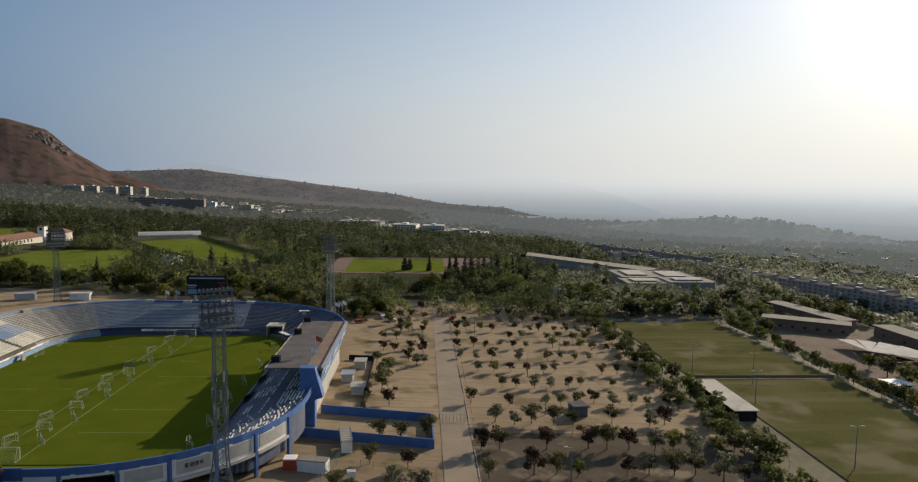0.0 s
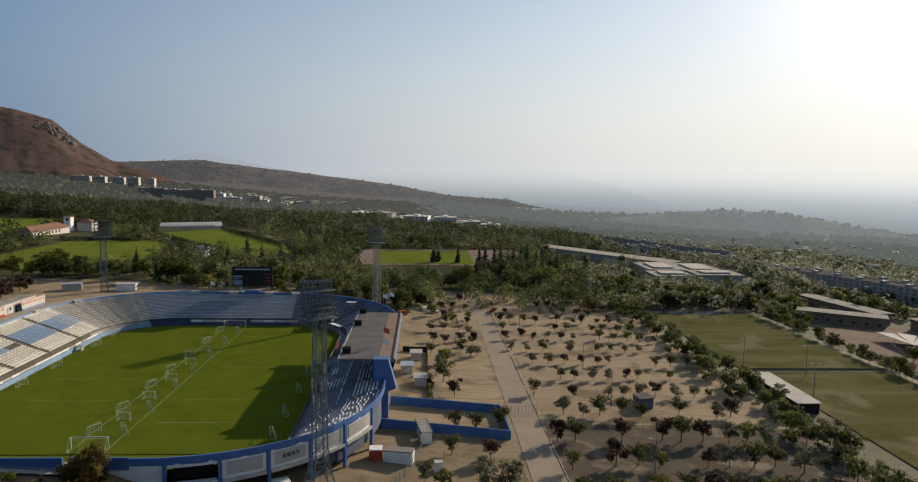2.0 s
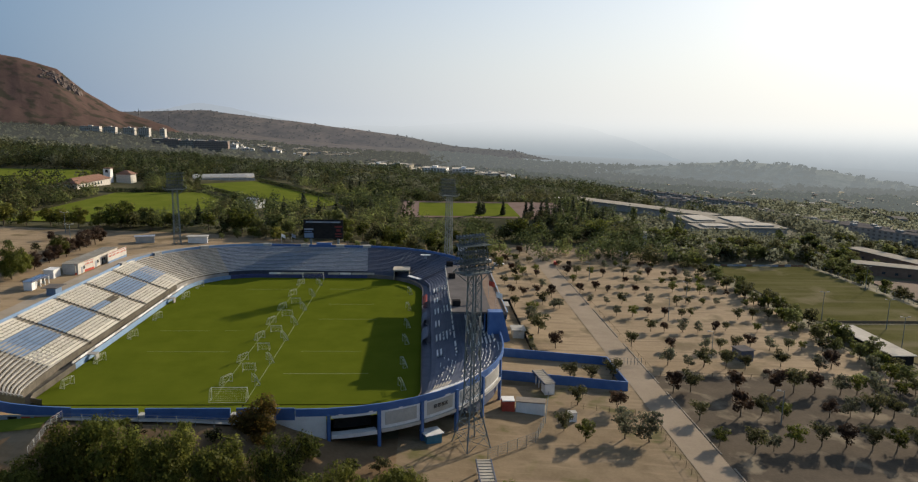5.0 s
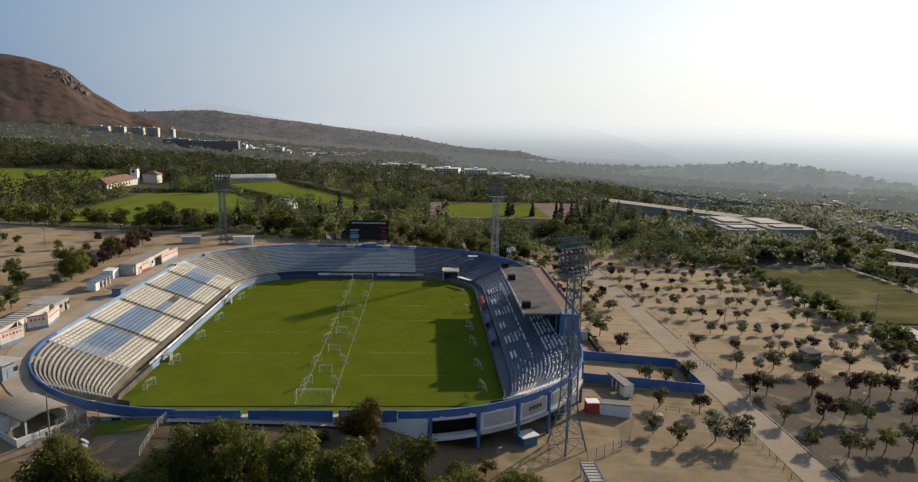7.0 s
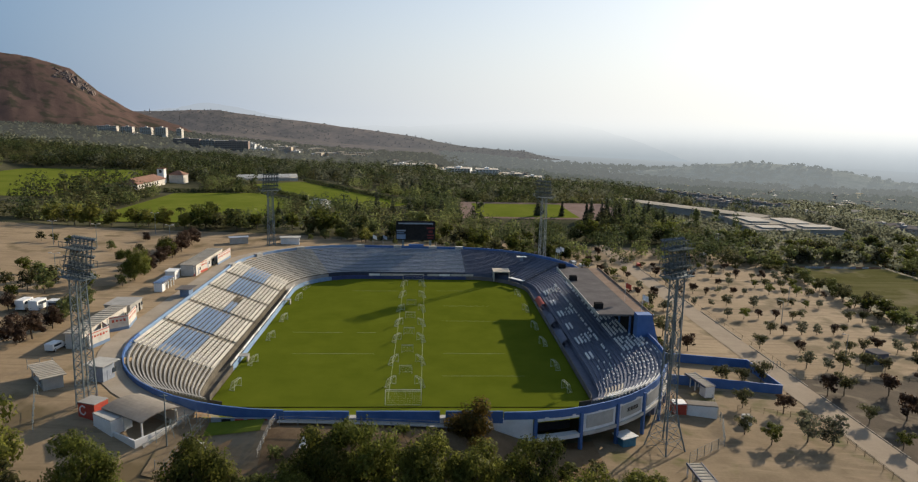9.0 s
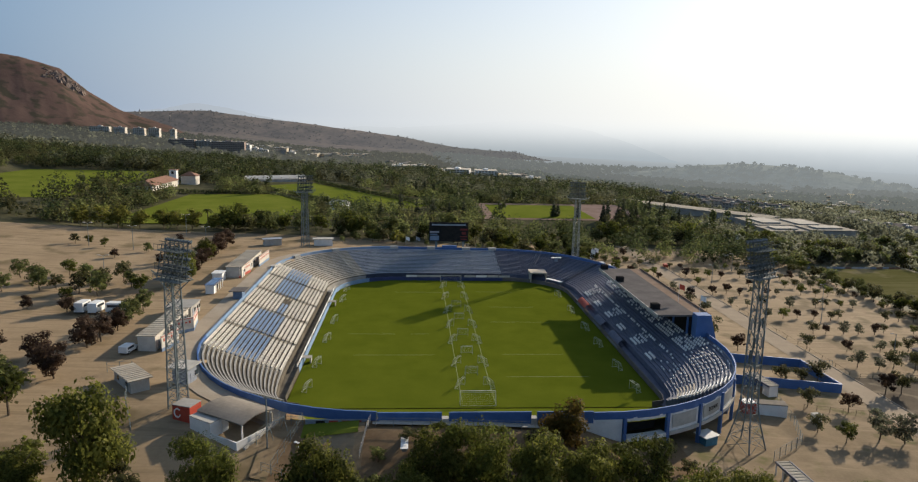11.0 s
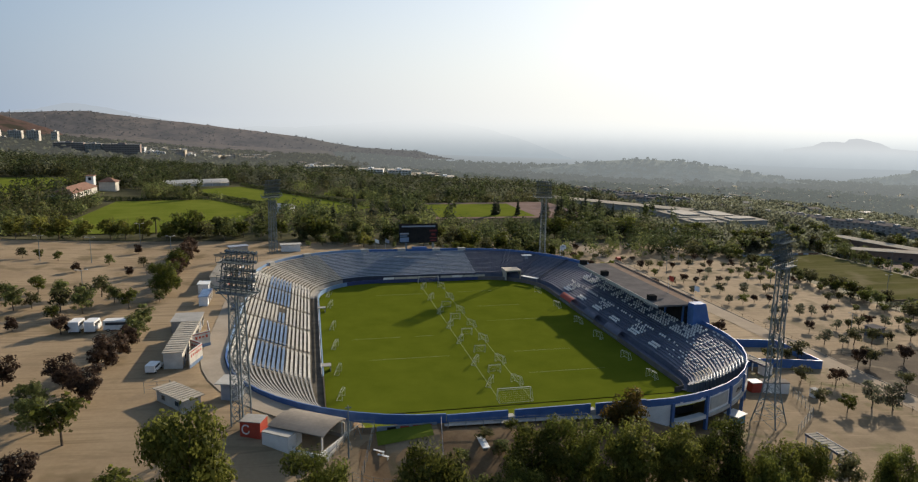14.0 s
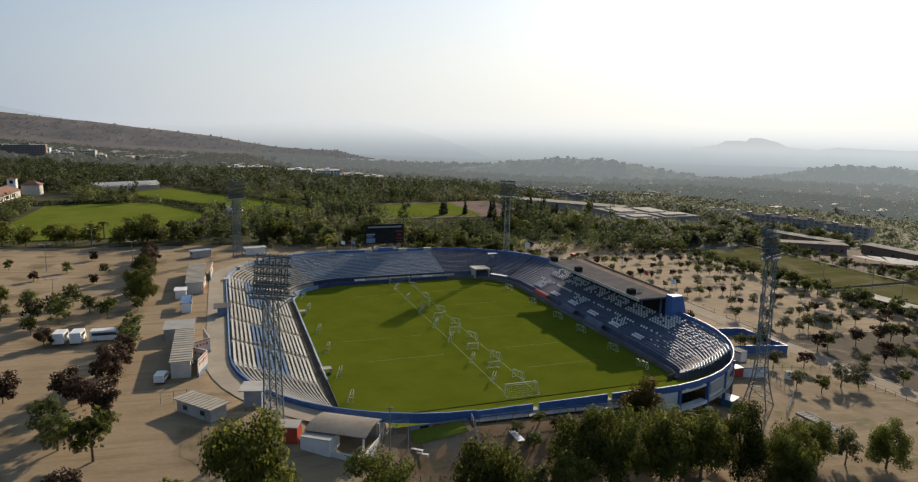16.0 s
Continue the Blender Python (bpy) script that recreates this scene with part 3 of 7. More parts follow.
for x, y, z, h_ in ((-1105, 2640, 16, 62), (-1010, 2700, 20, 46)):
    relay = thing("relay_mast", "thin relay mast on the saddle of the hills", "mast", at=pose(x, y, z))
    bm = bmesh.new()
    beam(bm, (0, 0, -10), (0, 0, h_), 1.3)
    part("pole", bm, ROOF, relay)
    part("dish_drum", block(-1.6, -1.6, h_ * 0.7, 1.6, 1.6, h_ * 0.7 + 3), PALE, relay)

# curtain and mountains emit the pale light that haze would scatter
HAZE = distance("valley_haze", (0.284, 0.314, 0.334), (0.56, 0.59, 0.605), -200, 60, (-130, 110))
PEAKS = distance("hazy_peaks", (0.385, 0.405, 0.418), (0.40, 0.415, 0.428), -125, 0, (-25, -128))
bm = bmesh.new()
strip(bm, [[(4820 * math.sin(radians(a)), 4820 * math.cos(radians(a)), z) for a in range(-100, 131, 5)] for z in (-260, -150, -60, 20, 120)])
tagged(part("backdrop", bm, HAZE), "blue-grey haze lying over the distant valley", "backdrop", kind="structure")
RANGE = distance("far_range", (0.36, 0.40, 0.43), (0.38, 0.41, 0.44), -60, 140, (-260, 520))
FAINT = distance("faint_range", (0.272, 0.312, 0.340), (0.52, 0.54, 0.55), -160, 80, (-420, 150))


def far_range(points, low, material, label, rough, seed):
    """A silhouette of far mountains 4.7 km off: points of (bearing in degrees, height of the crest)."""
    bm = bmesh.new()
    crest = []
    for i in range(8 * (len(points) - 1) + 1):
        k = min(i // 8, len(points) - 2)
        u = i / 8 - k
        b_, h_ = (points[k][j] + (points[k + 1][j] - points[k][j]) * u for j in (0, 1))
        crest.append((4700 * math.sin(radians(b_)), 4700 * math.cos(radians(b_)), h_ + rough * noise.noise((b_ * 1.7, seed, 0)) + rough * 0.5 * noise.noise((b_ * 5.1, seed, 3))))
    strip(bm, [[(x, y, low) for x, y, z in crest], crest])
    tagged(part("backdrop", bm, material), label, "backdrop", kind="structure")


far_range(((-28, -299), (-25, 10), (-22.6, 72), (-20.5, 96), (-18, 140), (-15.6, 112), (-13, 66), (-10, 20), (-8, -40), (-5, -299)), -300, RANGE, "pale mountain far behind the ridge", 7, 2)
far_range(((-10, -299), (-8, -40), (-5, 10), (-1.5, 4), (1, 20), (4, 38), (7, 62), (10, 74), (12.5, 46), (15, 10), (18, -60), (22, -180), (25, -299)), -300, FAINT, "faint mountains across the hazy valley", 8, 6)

bm = bmesh.new()
peak = [(2832, 3525, -78), (2955, 3426, -53), (2988, 3398, -30), (3020, 3370, -24), (3062, 3335, -25), (3082, 3318, -31), (3096, 3304, -8), (3130, 3272, -3), (3166, 3238, -8), (3190, 3215, -20), (3220, 3187, -30), (3257, 3150, -58), (3380, 3023, -67), (3442, 2955, -50), (3580, 2794, -56), (3800, 2500, -60)]
crest = []
for p, q in zip(peak, peak[1:]):
    for i in range(8):
        v = Vector(p).lerp(Vector(q), i / 8)
        crest.append(v + Vector((0, 0, 4.5 * noise.noise((v.x * 0.021, 4.0, 0)) + 2.5 * noise.noise((v.x * 0.07, 9.0, 0)))))
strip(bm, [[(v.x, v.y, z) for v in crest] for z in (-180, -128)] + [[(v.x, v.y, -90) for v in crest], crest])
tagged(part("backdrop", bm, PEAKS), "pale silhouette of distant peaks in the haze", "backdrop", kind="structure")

# ---- the stadium: pitch, bowl, stands ----
bm = bmesh.new()
ring = [p * 0.997 for p in INNER]
c = bm.verts.new((0, 0, 0))
vs = [bm.verts.new((p.x, p.y, 0)) for p in ring]
for i in range(len(vs)):
    bm.faces.new((c, vs[i], vs[(i + 1) % len(vs)]))
tagged(part("pitch", bm, TURF), "mown green football turf inside the stadium bowl", "football pitch", kind="structure")

STEPS, F0, F1, Z0 = 18, 0.13, 0.965, 1.7


def step_f(k):
    return F0 + (F1 - F0) * k / STEPS


def step_z(i, k):
    return Z0 + (rim(OUTER[i % 96].x) - 1.0 - Z0) * k / STEPS


def stand(a, b, material, label, walk_material=CONCRETE):
    """Terraces between two stations of the bowl."""
    top = thing("grandstand", label, "grandstand")
    idx = range(a, b + 1)
    for k in range(STEPS):
        bm = bmesh.new()
        strip(bm, [[bowl(i, step_f(k), step_z(i, k)) for i in idx], [bowl(i, step_f(k), step_z(i, k + 1)) for i in idx], [bowl(i, step_f(k + 1), step_z(i, k + 1)) for i in idx]])
        part("terrace_step", bm, material, top)
    bm = bmesh.new()
    strip(bm, [[bowl(i, 0.012, 0.5) for i in idx], [bowl(i, F0, 0.5) for i in idx], [bowl(i, F0, Z0) for i in idx]])
    part("walkway", bm, walk_material, top)
    bm = bmesh.new()
    strip(bm, [[bowl(i, F1, step_z(i, STEPS)) for i in idx], [bowl(i, 1.0, step_z(i, STEPS)) for i in idx]])
    part("gangway", bm, walk_material, top)
    return top


west = stand(48, 60, STEP, "long open grandstand with ivory and faded blue benches", STEP)
bend2 = stand(40, 48, STEP, "curved bare concrete terraces at the bend of the bowl")
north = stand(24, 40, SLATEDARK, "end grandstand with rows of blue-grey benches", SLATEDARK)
curve = stand(12, 24, NAVY, "curved dark blue terraces beside the roofed stand", NAVY)
east = stand(0, 12, NAVY, "main grandstand with dark blue terraces under a flat roof", NAVY)


def curved_bench(a, b, k, material, parent, name="bench", wide=0.5, h=0.42):
    """A bench that follows the bend of the bowl along one step."""
    g = (F1 - F0) / STEPS
    f0, f1 = step_f(k) + g * 0.3, step_f(k) + g * (0.3 + wide)
    idx = range(a, b + 1)
    bm = bmesh.new()
    rows_ = [[bowl(i, f, step_z(i, k + 1) + z) for i in idx] for f, z in ((f0, 0), (f0, h), (f1, h), (f1, 0))]
    strip(bm, rows_)
    part(name, bm, material, parent)


for k in range(STEPS):
    curved_bench(36, 40, k, ROWBLUE, north, wide=0.24, h=0.3), curved_bench(40, 44, k, PALE, bend2, wide=0.22, h=0.34), curved_bench(44, 48, k, PALE, bend2, wide=0.22, h=0.34)
    curved_bench(24, 27, k, ROWBLUE, north, wide=0.24, h=0.3), curved_bench(27, 30, k, ROWBLUE, north, wide=0.24, h=0.3), curved_bench(30, 33, k, ROWBLUE, north, wide=0.24, h=0.3), curved_bench(33, 36, k, ROWBLUE, north, wide=0.24, h=0.3)
    curved_bench(18, 24, k, NAVY, curve, wide=0.3)



def aisle(s, parent, material=BEIGE, cap=True):
    """Steps running up through the terraces at one station of the bowl, between two rails, with a pale landing on the parapet."""
    i = round(s)
    bm, rails = bmesh.new(), bmesh.new()
    a, b = bowl_at(s, 0, 0), bowl_at(s, 1, 0)
    d = (b - a).normalized()
    turn = math.degrees(math.atan2(d.y, d.x))
    for k in range(STEPS):
        for q in (0, 1):
            f = step_f(k) + (step_f(k + 1) - step_f(k)) * q / 2
            p = bowl_at(s, f, 0)
            box(bm, 0, -0.6, step_z(i, k) - 0.1, 0.6, 0.6, step_z(i, k + 1) + 0.2 - 0.16 * (1 - q), pose(p.x, p.y, 0, 0, 0, turn))
    part("stairs", bm, material, parent)
    w = Vector((-d.y, d.x, 0)) * 0.75
    for e in (-1, 1):
        beam(rails, bowl_at(s, F0, Z0 + 1.2) + w * e, bowl_at(s, F1, step_z(i, STEPS) + 1.2) + w * e, 0.05)
    part("handrail", rails, STEEL, parent)
    if cap:
        p = bowl_at(s, 0.985, 0)
        part("landing", block(-0.7, -1.5, -0.7, 0.9, 1.5, 0.3, m=pose(p.x, p.y, rim(p.x) - 0.1, 0, 0, turn)), PALE, parent)


for s, owner in ((40.8, bend2), (44.4, bend2), (47.9, bend2), (36.3, north), (31.9, north), (27.5, north), (24.2, north), (20.5, curve), (15.5, curve)):
    aisle(s, owner, CONCRETE if s > 40 else NAVY if s > 24 else SLATEDARK, s > 24)

BENCH = {}


def bench(side, k, y0, y1, material, parent, h=0.4, d=0.46):
    """One straight bench with a low back rail, on a step of a straight side."""
    key = (round((y1 - y0) * 5), material.name)
    if key not in BENCH:
        bm = bmesh.new()
        w = key[0] / 10
        box(bm, -d / 2, -w, 0.14, d / 2, w, h)
        for e in (-1, 1):
            box(bm, -d / 3, e * (w - 0.25) - 0.06, -0.02, d / 3, e * (w - 0.25) + 0.06, 0.14)
        box(bm, d / 2 - 0.08, -w, h, d / 2 + 0.04, w, h + 0.2)
        BENCH[key] = finish("bench", bm, material)
    f = step_f(k) + (F1 - F0) / STEPS * 0.55
    x = side * 39.0 * (1 - f) + (side * 58.6 - 0.8) * f
    ob = part("bench", BENCH[key], material, parent)
    ob.matrix_basis = pose(x, (y0 + y1) / 2, step_z(54 if side < 0 else 6, k + 1), 0, 0, 180 if side < 0 else 0)


def dashes(y0, y1, n, share, rnd, keep=0.94):
    """n benches between y0 and y1, with gaps."""
    w = (y1 - y0) / n
    return [(y0 + i * w, y0 + i * w + w * share) for i in range(n) if rnd.random() < keep]


rnd = random.Random(5)
AISLES = (-41.5, -23.5, -5.8, 10.8, 28.0, 44.5)
for s in range(5):
    y0, y1 = AISLES[s] + 0.9, AISLES[s + 1] - 0.9
    upper = []
    for k in range(STEPS):
        if s == 2:
            spans, m_ = ([(y0, y1 - 6)], SKYBLUE) if k in (7, 8) else ([(y0, y1)], CREAMSEAT) if k < 2 else (dashes(y0, y1, 9, 0.76, rnd, 1.0), CREAMSEAT)
        elif 6 <= k <= 12:
            spans, m_ = [(y0, (y0 + y1) / 2 - 0.05), ((y0 + y1) / 2 + 0.05, y1)], SKYBLUE
        elif k < 2 or k == STEPS - 1:
            spans, m_ = [(y0, y1)], CREAMSEAT
        elif k > 12:
            upper += [(k, a, b) for a, b in dashes(y0, y1, 11, 0.76, rnd, 1.0)]
            continue
        else:
            spans, m_ = dashes(y0, y1, 10, 0.78, rnd, 1.0), CREAMSEAT
        for a, b in spans:
            bench(-1, k, a, b, m_, west)
    if upper:
        bm = bmesh.new()
        for k, a, b in upper:
            f = step_f(k) + (F1 - F0) / STEPS * 0.55
            x, z = -39.0 * (1 - f) - 59.4 * f, step_z(54, k + 1)
            box(bm, x - 0.23, a, z + 0.14, x + 0.23, b, z + 0.4)
            box(bm, x - 0.27, a, z + 0.4, x - 0.15, b, z + 0.6)
        tagged(part("bench", bm, CREAMSEAT, west), kind="stuff")
for y in AISLES:
    bm = bmesh.new()
    for k in range(STEPS):
        f, g = step_f(k), step_f(k + 1)
        for q in (0, 1):
            ff = f + (g - f) * q / 2
            x = -39.0 * (1 - ff) - 59.4 * ff
            box(bm, x - 0.55, y - 0.88, step_z(54, k), x, y + 0.88, step_z(54, k + 1) + 0.1 - 0.16 * (1 - q))
    for e in (-0.85, 0.85):
        beam(bm, (-41.8, y + e, Z0 + 0.9), (-58.6, y + e, step_z(54, STEPS) + 0.9), 0.07)
    part("stairs", bm, BEIGE, west)

# white seats in blocks on the roofed side
EAISLES = (-36, -25, -13, -1, 11, 23, 35)
for s in range(6):
    y0, y1 = EAISLES[s] + 0.8, EAISLES[s + 1] - 0.8
    for k in range(1, STEPS - 1):
        if 7 <= k <= 9:
            continue
        if k < 3:
            spans = [(y0 + 1, y0 + (y1 - y0) * 0.55)]
        elif k < 6:
            spans = dashes(y0 + 1, y1 - 3, 6, 0.42, rnd, 0.7) if s % 2 else []
        else:
            spans = dashes(y0, y1, 8, 0.5, rnd, 0.8)
        for a, b in spans:
            bench(1, k, a, b, WHITE, east, 0.36, 0.34)



def cut_stand(fixed, ends, material, label):
    """Curved terraces whose rows run out one after another against the parapet: ends(k) is the station where row k stops."""
    top = thing("grandstand", label, "grandstand")

    def stations(k):
        n = 8
        return [fixed + (ends(k) - fixed) * i / n for i in range(n + 1)]

    def level(k):
        return Z0 + (rim(OUTER[round(fixed) % 96].x) - 1.0 - Z0) * k / STEPS

    for k in range(STEPS):
        bm = bmesh.new()
        f0, f1, zz = step_f(k), step_f(k + 1), level(k + 1)
        S = stations(k)
        strip(bm, [[bowl_at(s, f0, level(k)) for s in S], [bowl_at(s, f0, zz) for s in S], [bowl_at(s, f1, zz) for s in S], [bowl_at(s, f1, -0.2) for s in S]])
        bm.faces.new([bm.verts.new(bowl_at(S[-1], f, z)) for f, z in ((f0, -0.2), (f1, -0.2), (f1, zz), (f0, zz))])
        part("terrace_step", bm, material, top)
    bm = bmesh.new()
    S = stations(0)
    strip(bm, [[bowl_at(s, 0.012, 0.5) for s in S], [bowl_at(s, F0, 0.5) for s in S], [bowl_at(s, F0, Z0) for s in S]])
    part("walkway", bm, material, top)
    bm = bmesh.new()
    S = stations(STEPS - 1)
    strip(bm, [[bowl_at(s, F1, level(STEPS)) for s in S], [bowl_at(s, 1.0, level(STEPS)) for s in S]])
    part("gangway", bm, CONCRETE, top)

    def row_bench(k, s0, s1, mat, wide, h=0.42):
        g = (F1 - F0) / STEPS
        f0, f1 = step_f(k) + g * 0.3, step_f(k) + g * (0.3 + wide)
        bm = bmesh.new()
        S = [s0 + (s1 - s0) * i / 6 for i in range(7)]
        strip(bm, [[bowl_at(s, f, level(k + 1) + z) for s in S] for f, z in ((f0, 0), (f0, h), (f1, h), (f1, 0))])
        for s in (s0, s1):
            bm.faces.new([bm.verts.new(bowl_at(s, f, level(k + 1) + z)) for f, z in ((f0, 0), (f0, h), (f1, h), (f1, 0))])
        part("bench", bm, mat, top)

    return top, row_bench


def west_end(k):
    return 66.4


def east_end(k):
    return 89.6 + 1.7 * (k / (STEPS - 1)) ** 2


bend, row_bench = cut_stand(60, west_end, STEP, "curved terraces of bare pale concrete benches")
for k in range(STEPS):
    m_ = (60 + west_end(k)) / 2
    row_bench(k, 60, m_, CONCRETE, 0.38, 0.38), row_bench(k, m_, west_end(k), CONCRETE, 0.38, 0.38)
pale, row_bench = cut_stand(96, east_end, NAVY, "curved dark blue end terraces with benches painted sunlit white at the rim")
seat_rnd = random.Random(55)
for k in range(2, STEPS):
    if k > 3:
        # sunlight on the last stretch of each row is painted as white benches
        row_bench(k, east_end(k), east_end(k) + 0.78, WHITE, 0.3)
    if k < 8:
        row_bench(k, east_end(k) + (0.8 if k > 3 else 0.0), east_end(k) + 2.0, BEIGE, 0.55, 0.14)
    if k not in (7, 8):
        for j in range(10):
            if seat_rnd.random() < (0.62 if k > 8 else 0.45):
                q = 92.1 + 0.4 * j
                row_bench(k, q, q + 0.2, WHITE, 0.18, 0.26)

# the blue parapet all round, and the low blue wall round the turf
parapet = thing("parapet_wall", "blue painted concrete parapet round the stadium bowl", "wall")
for a, b in ((0, 12), (12, 24), (24, 36), (36, 48), (48, 60), (60, 72), (84, 96)):
    bm = bmesh.new()
    idx = range(a, b + 1)
    low = {84: 1.35, 60: 1.8}.get(a, 2.2 if a != 0 else 1.4)
    rows_ = []
    for f, dz in ((1.0, -low), (1.0, 0), (1 - 0.016, 0), (1 - 0.016, -low)):
        rows_.append([bowl(i, f, rim(bowl(i, 1).x) + dz + 0.1 * max(0.0, 1 - abs(i - 67) / 5)) for i in idx])
    strip(bm, rows_ + [rows_[0]])
    part("wall_section", bm, PALEBLUE if a in (36, 48) else BLUE, parapet)
for x0, x1 in ((-19.3, -8.4), (-7.2, 6.9), (7.9, 17.7)):
    part("wall_section", block(x0, -76.2, 6.2, x1, -75.9, rim(0)), BLUE, parapet)
for x in (-8.4, 6.9):
    part("steps", block(x, -76.3, 5.6, x + 1.2 if x < 0 else x + 1.0, -75.0, 7.2), PALE, parapet)
lowwall = thing("pitch_wall", "low painted wall between the turf and the stands", "wall")
for a, b in ((0, 24), (24, 40), (40, 60), (60, 67), (89, 96)):
    bm = bmesh.new()
    idx = range(a, b + 1)
    rows_ = [[bowl(i, f, z) for i in idx] for f, z in ((0, -0.1), (0, 1.25), (0.012, 1.25), (0.012, -0.1))]
    strip(bm, rows_ + [rows_[0]])
    part("wall_section", bm, {0: ROOF, 24: NAVYPAINT, 40: PALEBLUE, 60: STEP, 89: ROOF}.get(a, BLUE), lowwall)
bm = bmesh.new()
strip(bm, [[bowl(i, f, -0.05 + (rim(0) - 2.2) * f ** 1.6) for i in range(66, 91)] for f in (0.01, 0.25, 0.5, 0.75, 0.985)])
tagged(part("bank", bm, TURF), "grass bank below the parapet at the open end", "bank", kind="structure")

# facade at the rounded corner by the service yard: white panels between blue columns
facade = thing("facade", "white panelled facade with blue columns under the terraces", "facade")


def at_corner(deg, f=1.0):
    """A place on the rounded outer corner: 0 looks to the right, 90 to the open end."""
    a = radians(deg)
    p = Vector((58.6 - 40 - 0.8, -76.2 + 40)) + Vector((math.cos(a), -math.sin(a))) * (40 * f)
    return p


def corner_panel(a, b, z0, z1, material, name, f0=0.998, f1=0.99, n=6, z0b=None):
    bm = bmesh.new()
    rows_ = []
    for f, top in ((f0, 0), (f0, 1), (f1, 1), (f1, 0)):
        row = []
        for i in range(n + 1):
            p = at_corner(a + (b - a) * i / n, f)
            zz = z1 if top else (z0 if z0b is None else z0 + (z0b - z0) * i / n)
            row.append((p.x, p.y, zz))
        rows_.append(row)
    strip(bm, rows_ + [rows_[0]])
    return part(name, bm, material, facade)


COLS = (82.0, 69.5, 57.5, 45.5, 33.0, 18.0)
corner_panel(97, 82.6, 4.8, 6.9, WHITE, "wall_panel", z0b=1.2)
for a, b in zip(COLS[1:], COLS[2:]):
    corner_panel(a - 0.6, b + 0.6, 3.3, 6.75, WHITE, "wall_panel")
    corner_panel(a - 0.6, b + 0.6, 2.7, 3.3, PALE, "ledge", 1.008, 0.99)
    corner_panel(a - 1.6, b + 1.6, 3.9, 6.3, PALE, "inset", 1.001, 0.9985)
corner_panel(81.4, 70.1, 2.6, 3.3, WHITE, "ledge", 1.008, 0.97)
corner_panel(81.4, 70.1, 6.2, 6.9, WHITE, "ledge")
# black panel in place of the shade inside the gap
corner_panel(80.8, 70.7, 3.3, 6.2, DARK, "opening", 0.94, 0.935)
for d in COLS:
    p = at_corner(d, 1.0)
    bm = block(-0.28, -0.3, land(p.x, p.y) - 0.6, 0.28, 0.3, 7.0, m=pose(p.x, p.y, 0, 0, 0, 90 - d))
    part("column", bm, BLUE, facade)
# a sign of dark bars on one panel, over a thin line of smaller ones
for u, w in ((0, 0.62), (0.85, 0.7), (1.75, 0.65), (2.6, 0.6)):
    for dz in (0.0, 0.26, 0.52):
        q0, q1 = (at_corner(51.5 + 2.4 - g * 1.45, 1.0065) for g in (u, u + w))
        bm = bmesh.new()
        beam(bm, (q0.x, q0.y, 5.05 + dz), (q1.x, q1.y, 5.05 + dz), 0.05, 0.13)
        part("sign_bar", bm, DARK, facade, "dark lettering bar")
for u, w in ((0.3, 0.9), (1.35, 1.3)):
    q0, q1 = (at_corner(51.5 + 2.4 - g * 1.45, 1.0065) for g in (u, u + w))
    bm = bmesh.new()
    beam(bm, (q0.x, q0.y, 4.72), (q1.x, q1.y, 4.72), 0.05, 0.07)
    part("sign_bar", bm, CONCRETE, facade, "small grey lettering bar")

# ---- roof, tower and rear block of the main stand ----
main = thing("stand_roof", "flat grey felt roof over the main grandstand with a pale rear terrace", "roof")
part("roof_slab", block(46.3, -27.2, 10.9, 55.9, 26.0, 11.35), ROOF, main)
part("fascia", block(46.1, -27.35, 10.6, 46.32, 26.1, 11.45), PALE, main)
part("rear_terrace", block(55.9, -27.2, 10.5, 59.6, 26.0, 11.2), ROOFTAN, main)
part("rear_parapet", block(59.35, -27.2, 11.2, 59.6, 26.0, 11.6), ROOFTAN, main)
bm = bmesh.new()
strip(bm, [[(57.8, -27, 3.4), (57.8, 26, 3.4)], [(60.0, -27, 11.2), (60.0, 26, 11.2)], [(59.6, -27, 11.2), (59.6, 26, 11.2)], [(57.4, -27, 3.4), (57.4, 26, 3.4)], [(57.8, -27, 3.4), (57.8, 26, 3.4)]])
part("rear_facade", bm, PALEBLUE, main, "light blue painted rear wall")
for j in range(9):
    y = -24 + j * 6
    bm = bmesh.new()
    strip(bm, [[(58.75, y, 6.6), (58.75, y + 3.4, 6.6)], [(59.35, y, 8.7), (59.35, y + 3.4, 8.7)]])
    bmesh.ops.translate(bm, vec=(0.05, 0, 0), verts=bm.verts[:])
    part("window", bm, WHITE if j % 3 else SKYBLUE, main)
part("rear_wall", block(56.6, -27, -3.2, 57.4, 26, 10.5), PALE, main)
part("support_wall", block(54.6, -27.2, 5.5, 55.0, 26.0, 10.9), DARK, main)
for y in range(-26, 27, 9):
    part("roof_post", block(54.2, y - 0.2, 6.0, 54.6, y + 0.2, 10.9), BLUE, main)
for y in (-21.5, 8.5, 25.2):
    part("roof_unit", block(46.6, y - 0.9, 11.35, 48.6, y + 0.9, 12.7), DARK, main)
tower = thing("stair_tower", "plain bright blue stair tower at the end of the main stand", "tower")
part("shaft", block(54.9, -30.2, -3.4, 58.4, -27.4, 12.1), BLUE, tower)
bm = bmesh.new()
strip(bm, [[(58.4, -30.2, 11.9), (58.4, -27.4, 11.9)], [(60.3, -30.2, 5.0), (60.3, -27.4, 5.0)], [(58.4, -30.2, 4.4), (58.4, -27.4, 4.4)]])
